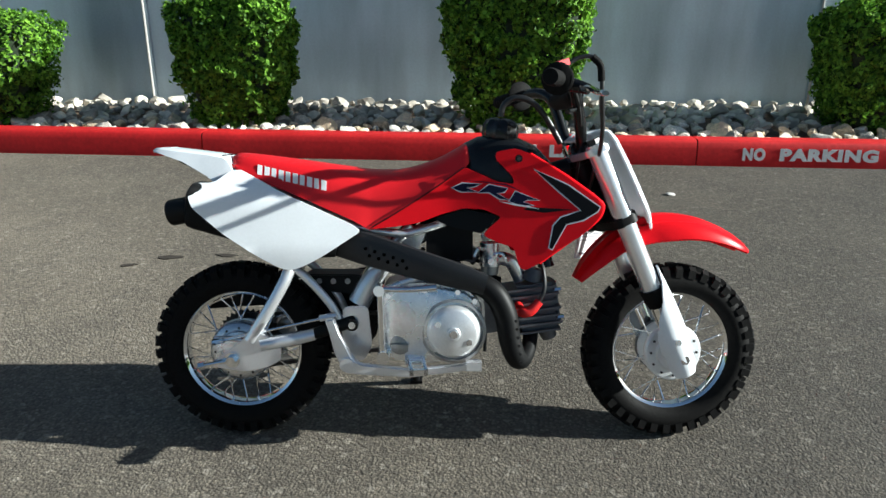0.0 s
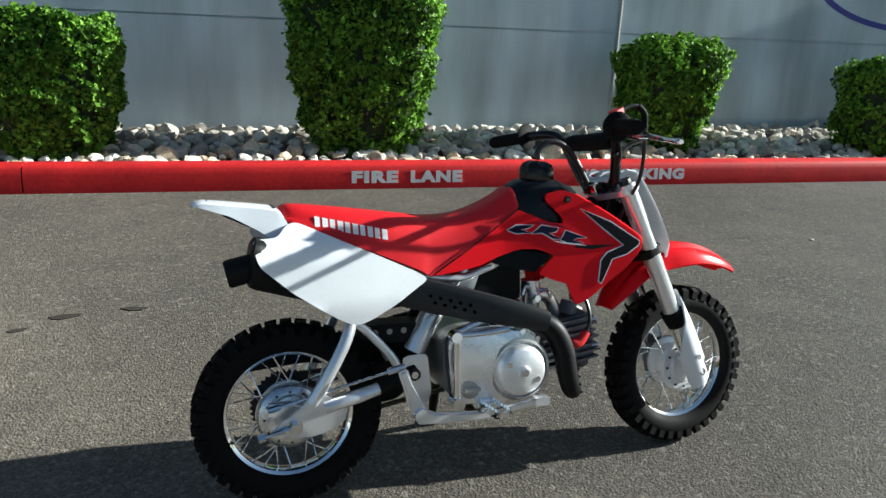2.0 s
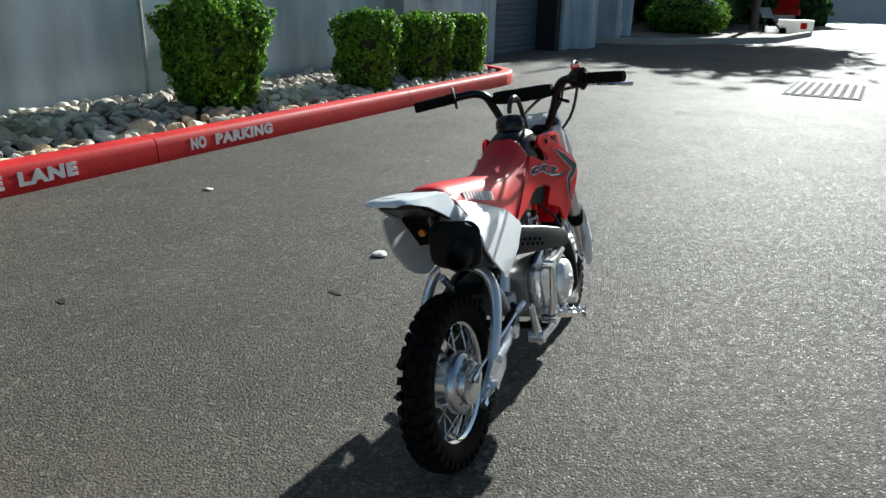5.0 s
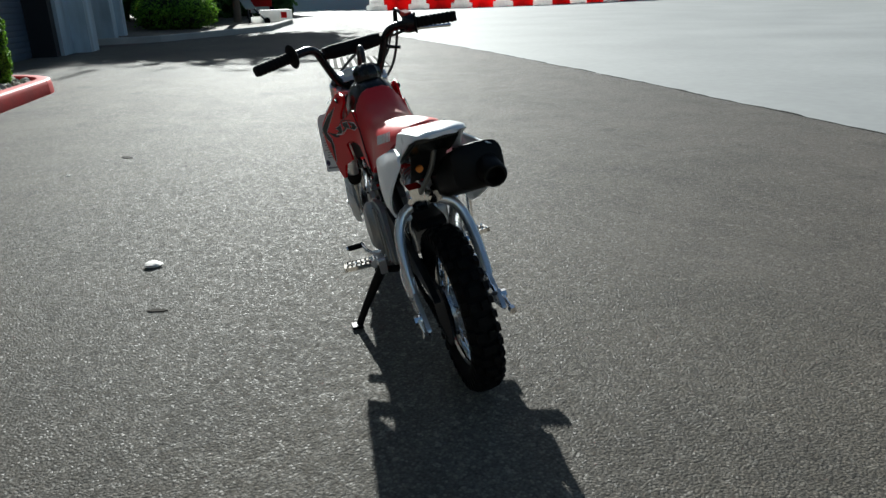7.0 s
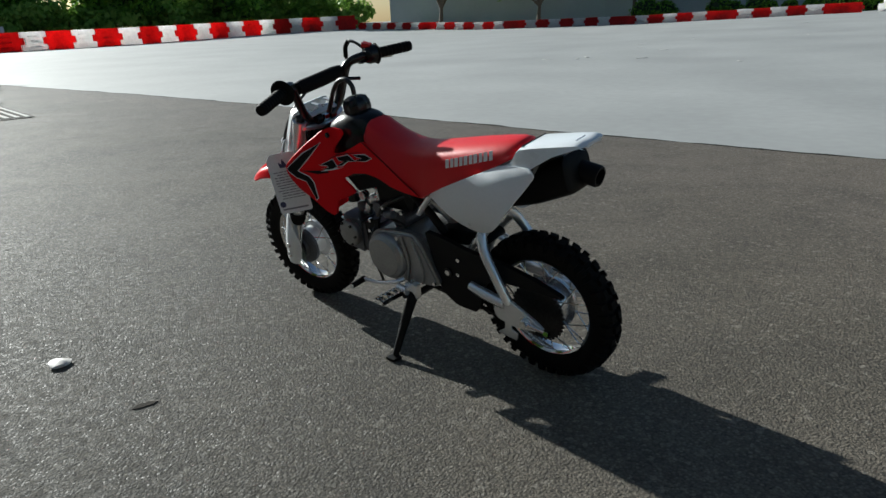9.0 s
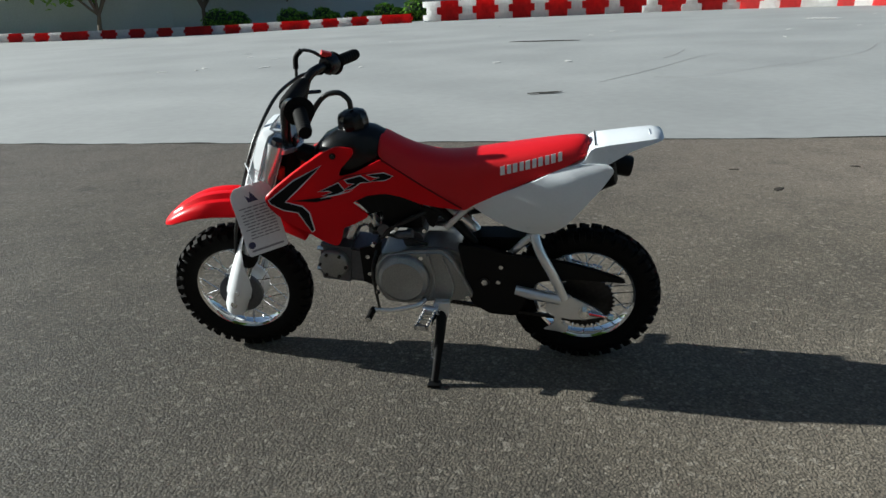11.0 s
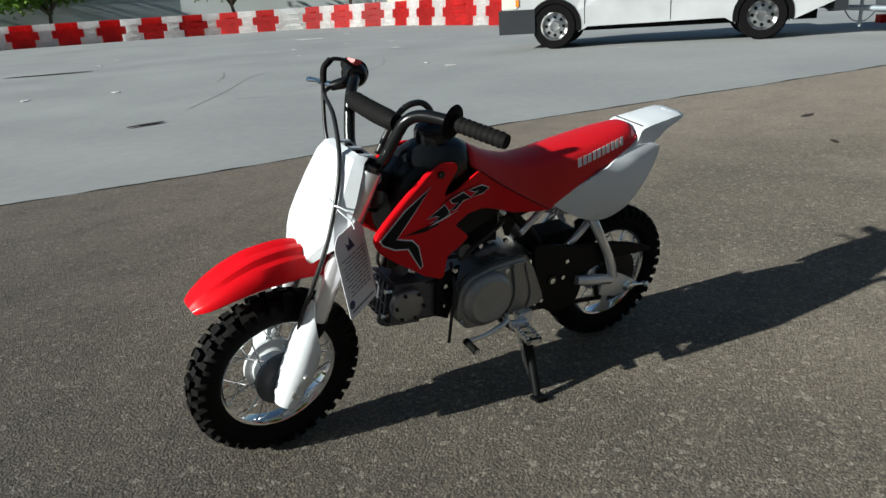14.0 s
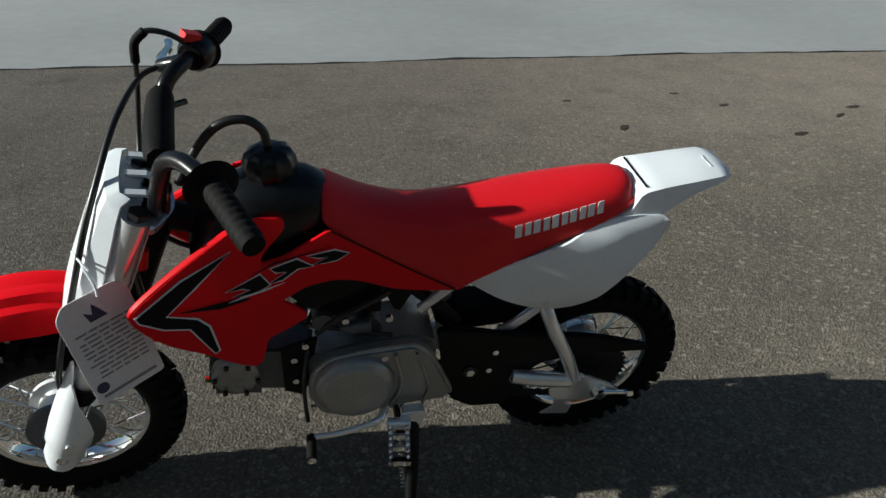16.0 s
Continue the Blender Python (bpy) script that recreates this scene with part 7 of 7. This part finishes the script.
# white number plate
bm = bmesh.new()
rows_p = []
f = Vector((math.cos(RAKE), 0, math.sin(RAKE)))
for d, w, fw_, curl in ((-0.034, 0.060, 0.030, 1.2), (-0.024, 0.069, 0.046, 1.8), (-0.004, 0.077, 0.053, 2.2), (0.05, 0.087, 0.057, 2.3), (0.10, 0.092, 0.059, 2.3), (0.140, 0.091, 0.060, 2.2), (0.166, 0.075, 0.060, 1.4), (0.196, 0.052, 0.058, 1.4), (0.208, 0.038, 0.056, 1.4)):
    rows_p.append([bm.verts.new(fork_at(d, w * u, fw_ - (curl * (w * u) ** 2 + 1.4 * max(0, abs(u) - 0.85) * w) * (1.0 if u > 0 else 0.45))) for u in np.linspace(-1, 1, 13)])
for a, b in zip(rows_p, rows_p[1:]):
    for k in range(12):
        bm.faces.new((a[k], b[k], b[k + 1], a[k + 1]))
bmesh.ops.recalc_face_normals(bm, faces=bm.faces[:])
if sum(q.normal.x for q in bm.faces) < 0:
    bmesh.ops.reverse_faces(bm, faces=bm.faces[:])
bmesh.ops.solidify(bm, geom=bm.faces[:], thickness=0.004)
plate_ob = bpart("number_plate", bm, "white_plastic", "blank white front number plate", steer=True)
# bridge with slots on top of the plate
for y0, y1 in ((-0.052, -0.040), (-0.006, 0.006), (0.040, 0.052)):
    bpart("plate_bridge", loft([[fork_at(dd, y, ff) for y, dd, ff in ((y0, d, fw_), (y1, d, fw_), (y1, d + 0.004, fw_), (y0, d + 0.004, fw_))] for d, fw_ in ((-0.034, 0.022), (-0.040, -0.004), (-0.034, -0.022))]), "white_plastic", steer=True, smooth=False)
bpart("plate_bridge", loft([[fork_at(dd, y, ff) for y, dd, ff in ((-0.052, -0.036, -0.016), (-0.052, -0.032, -0.016), (-0.052, -0.028, -0.028), (-0.052, -0.032, -0.028))], [fork_at(dd, y, ff) for y, dd, ff in ((0.052, -0.036, -0.016), (0.052, -0.032, -0.016), (0.052, -0.028, -0.028), (0.052, -0.032, -0.028))]]), "white_plastic", steer=True, smooth=False)
for k, z in enumerate((0.0, 0.006)):
    bpart("small_print", box(0, 0.0008, -0.016, 0.016, -0.002, 0.0), "decal_white", parent=plate_ob, smooth=False).matrix_basis = STEER @ Matrix.Translation(fork_at(0.168 + z, 0.035, 0.0545))

# -- handlebar --
def bar(side):
    s = side
    return [(0.236, s * 0.016, 0.622), (0.236, s * 0.040, 0.624), (0.230, s * 0.066, 0.650), (0.216, s * 0.090, 0.705), (0.204, s * 0.104, 0.736), (0.182, s * 0.130, 0.750), (0.152, s * 0.185, 0.748), (0.118, s * 0.278, 0.740)]


for s in (-1, 1):
    bpart("handlebar", tube(bar(s), 0.0115, 16, 6), "black_plastic", "black handlebar tube", steer=True)
    gi, go = Vector((0.152, s * 0.182, 0.748)), Vector((0.117, s * 0.282, 0.740))
    d = (go - gi).normalized()
    radii, stops_g = [], []
    for k in range(37):
        stops_g.append(gi.lerp(go, k / 36))
        radii.append(0.0154 if k % 4 in (1, 2) else 0.0140)
    bm = tube(stops_g + [go + d * 0.005], radii + [0.0132], 20, 1)
    bpart("grip", bm, "rubber", "ribbed black rubber grip", steer=True)
    c = gi - d * 0.003
    if s > 0:
        bpart("grip_flange", tube([c - d * 0.004, c, c + d * 0.004], [0.027, 0.033, 0.027], 28, 1), "rubber", "round grip flange", steer=True)
    else:
        bpart("grip_flange", tube([c - d * 0.004, c, c + d * 0.003], [0.026, 0.030, 0.026], 28, 1), "rubber", steer=True)
        h0, h1 = Vector((0.168, -0.148, 0.751)), Vector((0.153, -0.180, 0.749))
        bpart("throttle_housing", tube([h0, h0.lerp(h1, 0.3), h1], [0.020, 0.026, 0.026], 18, 2), "black_plastic", "black throttle housing", steer=True)
        bpart("kill_switch", box(-0.012, 0.012, -0.010, 0.010, 0.0, 0.012), "red_rubber", "red engine stop switch", steer=False, bevel=0.003).matrix_basis = STEER @ Matrix.Translation((0.166, -0.160, 0.772)) @ Euler((0, radians(-20), radians(20))).to_matrix().to_4x4()
bpart("bar_pad", tube([(0.212, -0.084, 0.728), (0.214, -0.06, 0.727), (0.215, 0, 0.726), (0.214, 0.06, 0.727), (0.212, 0.084, 0.728)], [0.016, 0.0195, 0.0200, 0.0195, 0.016], 10, 3), "rubber", "thick black handlebar crossbar pad", steer=True)
bpart("crossbar", rod((0.210, -0.098, 0.728), (0.210, 0.098, 0.728), 0.006, n=10), "black_plastic", steer=True)
for s in (-1, 1):
    bpart("bar_clamp", rod((0.236, s * 0.016, 0.622), (0.236, s * 0.036, 0.623), 0.019, n=18), "black_plastic", "black handlebar clamp", steer=True)
    bpart("clamp_bolt", rod((0.25, s * 0.026, 0.628), (0.25, s * 0.026, 0.645), 0.005, n=8), "chrome", steer=True)
bpart("lever_perch", tube([(0.182, -0.150, 0.742), (0.200, -0.160, 0.736), (0.214, -0.172, 0.730)], [0.014, 0.012, 0.010], 12, 3), "black_plastic", "brake lever bracket", steer=True)
bpart("brake_lever", tube([(0.204, -0.165, 0.733), (0.212, -0.20, 0.728), (0.204, -0.26, 0.718), (0.206, -0.292, 0.713), (0.206, -0.299, 0.712)], [0.0105, 0.009, 0.007, 0.0085, 0.006], 10, 5, flat=0.7), "chrome", "polished front brake lever", steer=True)
bpart("clutch_stub", rod((0.21, -0.10, 0.700), (0.185, -0.128, 0.692), 0.005, n=8), "black_plastic", steer=True)
bpart("throttle_cable", tube([(0.172, -0.152, 0.772), (0.195, -0.150, 0.788), (0.222, -0.152, 0.792), (0.240, -0.152, 0.776), (0.247, -0.145, 0.72), (0.258, -0.115, 0.645), (0.262, -0.06, 0.585), (0.24, -0.03, 0.52), (0.12, -0.02, 0.46)], 0.0042, 10, 6), "cable", "looped throttle cable", steer=True)
bpart("cable_sleeve", tube([(0.224, -0.152, 0.792), (0.240, -0.152, 0.776), (0.244, -0.148, 0.748)], 0.0068, 10, 4), "rubber", steer=True)
bpart("brake_cable", tube([(0.215, -0.168, 0.731), (0.244, -0.145, 0.725), (0.274, -0.050, 0.712), (0.304, 0.028, 0.662), (0.330, 0.064, 0.605), (0.362, 0.084, 0.520), (0.393, 0.084, 0.440), (0.420, 0.070, 0.355), (0.428, 0.062, 0.290), (0.424, 0.058, 0.255)], 0.0045, 10, 6), "cable", "front brake cable", steer=True)
bpart("stop_wire", tube([(0.165, -0.165, 0.765), (0.20, -0.12, 0.735), (0.218, -0.10, 0.69), (0.232, -0.055, 0.63), (0.235, -0.02, 0.56)], 0.0032, 8, 5), "cable", steer=True)

# hanging sales tag with its tie, swinging free of the fork
tag = new("hang_tag")
tag.parent = bike
tag.matrix_basis = Matrix.Translation((0.312, 0.118, 0.455)) @ Euler((radians(8), radians(5), radians(34))).to_matrix().to_4x4()
tagged(tag, "white card tag with rows of print")
part("card", plate(rounded([(-0.050, -0.086), (0.050, -0.086), (0.050, 0.072), (0.036, 0.090), (-0.036, 0.090), (-0.050, 0.072)], 0.008), -0.0006, 0.0006), M["paper"], tag, smooth=False)
rngt = random.Random(5)
for sd in (-1, 1):
    for i in range(11):
        z = 0.035 - 0.0078 * i
        x = -0.040
        while x < 0.03:
            w = rngt.uniform(0.008, 0.022)
            part("print_bar", box(x, min(x + w, 0.038), sd * 0.0008, sd * 0.0012, z, z + 0.0026), M["ink"], tag, smooth=False)
            x += w + 0.003
    part("print_bar", box(-0.040, 0.040, sd * 0.0008, sd * 0.0012, -0.076, -0.071), M["ink"], tag, smooth=False)
    part("emblem", plate([(-0.012, 0.048), (0.012, 0.048), (0.016, 0.066), (0.006, 0.058), (0.002, 0.074), (-0.006, 0.060)], sd * 0.0008, sd * 0.0012), M["navy"], tag, smooth=False)
    part("round_mark", rod((0.036, sd * 0.0008, -0.058), (0.036, sd * 0.0013, -0.058), 0.009, n=18), M["navy"], tag, smooth=False)
bpart("cable_tie", tube([(0.335, 0.050, 0.585), (0.33, 0.085, 0.572), (0.315, 0.108, 0.555), (0.312, 0.117, 0.542)], 0.0016, 6, 4), "white_plastic", "thin white tie")
bpart("cable_tie", tube([(0.345, 0.062, 0.578), (0.330, 0.088, 0.580), (0.318, 0.102, 0.574)], 0.0016, 6, 4), "white_plastic")

# ---- rocks in the planting bed ----
def rock_mesh(seed):
    """A broken, flat-sided boulder."""
    rng = random.Random(seed)
    bm = bmesh.new()
    bmesh.ops.create_icosphere(bm, subdivisions=2, radius=1.0)
    for k in range(15):
        n = Vector((rng.gauss(0, 1), rng.gauss(0, 1), rng.gauss(0, 1))).normalized()
        d = rng.uniform(0.46, 0.80)
        for v in bm.verts:
            over = v.co.dot(n) - d
            if over > 0:
                v.co -= n * over
    for v in bm.verts:
        v.co *= 1 + 0.06 * noise.noise(v.co * 3 + Vector((seed, 0, 0)))
    sx, sy, sz = rng.uniform(0.95, 1.45), rng.uniform(0.75, 1.05), rng.uniform(0.45, 0.8)
    bm.transform(Matrix.Diagonal((sx, sy, sz, 1)))
    bmesh.ops.dissolve_degenerate(bm, dist=1e-4, edges=bm.edges[:])
    me = bpy.data.meshes.new("rock")
    bm.to_mesh(me)
    bm.free()
    return me


bed = empty("rock_bed", "loose bed of grey and tan broken rocks along the wall", "rocks")
ROCKS = []
for k in range(14):
    me = rock_mesh(500 + k)
    me.materials.append(M["rock_warm"] if k % 3 == 0 else M["rock"])
    ROCKS.append(me)


def rock_places():
    rng = random.Random(77)
    out = []
    y = KERB_Y + 0.22
    row = 0
    while y < 4.9:
        x = -8.0 + 0.07 * (row % 2)
        step = 0.104
        while x < 7.25:
            r = rng.uniform(0.034, 0.070) * (1.35 if rng.random() < 0.16 else 1)
            out.append((x + rng.uniform(-0.03, 0.03), y + rng.uniform(-0.04, 0.04), r, rng.random(), rng.uniform(0, 360), rng.uniform(-25, 25), rng.uniform(-25, 25)))
            x += step * rng.uniform(0.8, 1.2)
        y += 0.086
        row += 1
    return out


def bed_top(y):
    return 0.085 + 0.085 * (y - KERB_Y - 0.1)


def lay_rocks():
    near, rest = [], []
    for p in rock_places():
        x, y = p[0], p[1]
        corner = 6.606 + math.sqrt(max(0.0, (R_K - 0.2) ** 2 - max(0.0, KERB_Y + R_K - y) ** 2)) if x > 6.3 else 9
        if x > corner - 0.1 or y > wall_y(x) - 0.05:
            continue
        (near if -2.75 < x < 3.6 and y < 3.85 else rest).append(p)
    near.sort(key=lambda p: p[1] + 0.05 * abs(p[0]))
    rest += near[295:]
    for x, y, r, k, a, b, c in near[:295]:
        o = new("rock", ROCKS[int(k * 14)])
        o.parent = bed
        o.matrix_basis = pose(x, y, bed_top(y) + r * 0.25, b, c, a) @ Matrix.Scale(r, 4)
    verts, faces = [], []
    base = [(np.array([v.co[:] for v in me.vertices]), [tuple(q.vertices) for q in me.polygons]) for me in ROCKS]
    for x, y, r, k, a, b, c in rest:
        vs, fs = base[int(k * 14)]
        m = np.array(pose(0, 0, 0, b, c, a).to_3x3())
        o = len(verts)
        verts.extend((vs @ m.T * r + np.array([x, y, bed_top(y) + r * 0.25])).tolist())
        faces.extend([tuple(i + o for i in q) for q in fs])
    me = bpy.data.meshes.new("rock_fill")
    me.from_pydata(verts, [], faces)
    me.materials.append(M["rock_fill"])
    ob = new("rock_fill", me)
    ob.parent = bed
    tagged(ob, "grey and tan broken rocks", kind="stuff")


def island_rock():
    """The rock surface again, with each joined stone of its own tone."""
    m = mat("rock_mixed", (0.50, 0.45, 0.38), 0.85, scale=14, var=0.3, bump=0.9, big=5, bigvar=0.22, bscale=30)
    nt = m.node_tree
    b = nt.nodes["Principled BSDF"]
    geo = nt.nodes.new("ShaderNodeNewGeometry")
    r = nt.nodes.new("ShaderNodeMapRange")
    r.inputs[3].default_value, r.inputs[4].default_value = 0.55, 1.5
    nt.links.new(geo.outputs["Random Per Island"], r.inputs[0])
    sc = nt.nodes.new("ShaderNodeVectorMath")
    sc.operation = "SCALE"
    nt.links.new(b.inputs["Base Color"].links[0].from_socket, sc.inputs[0])
    nt.links.new(r.outputs[0], sc.inputs["Scale"])
    nt.links.new(sc.outputs[0], b.inputs["Base Color"])
    return m


M["rock_fill"] = island_rock()
lay_rocks()
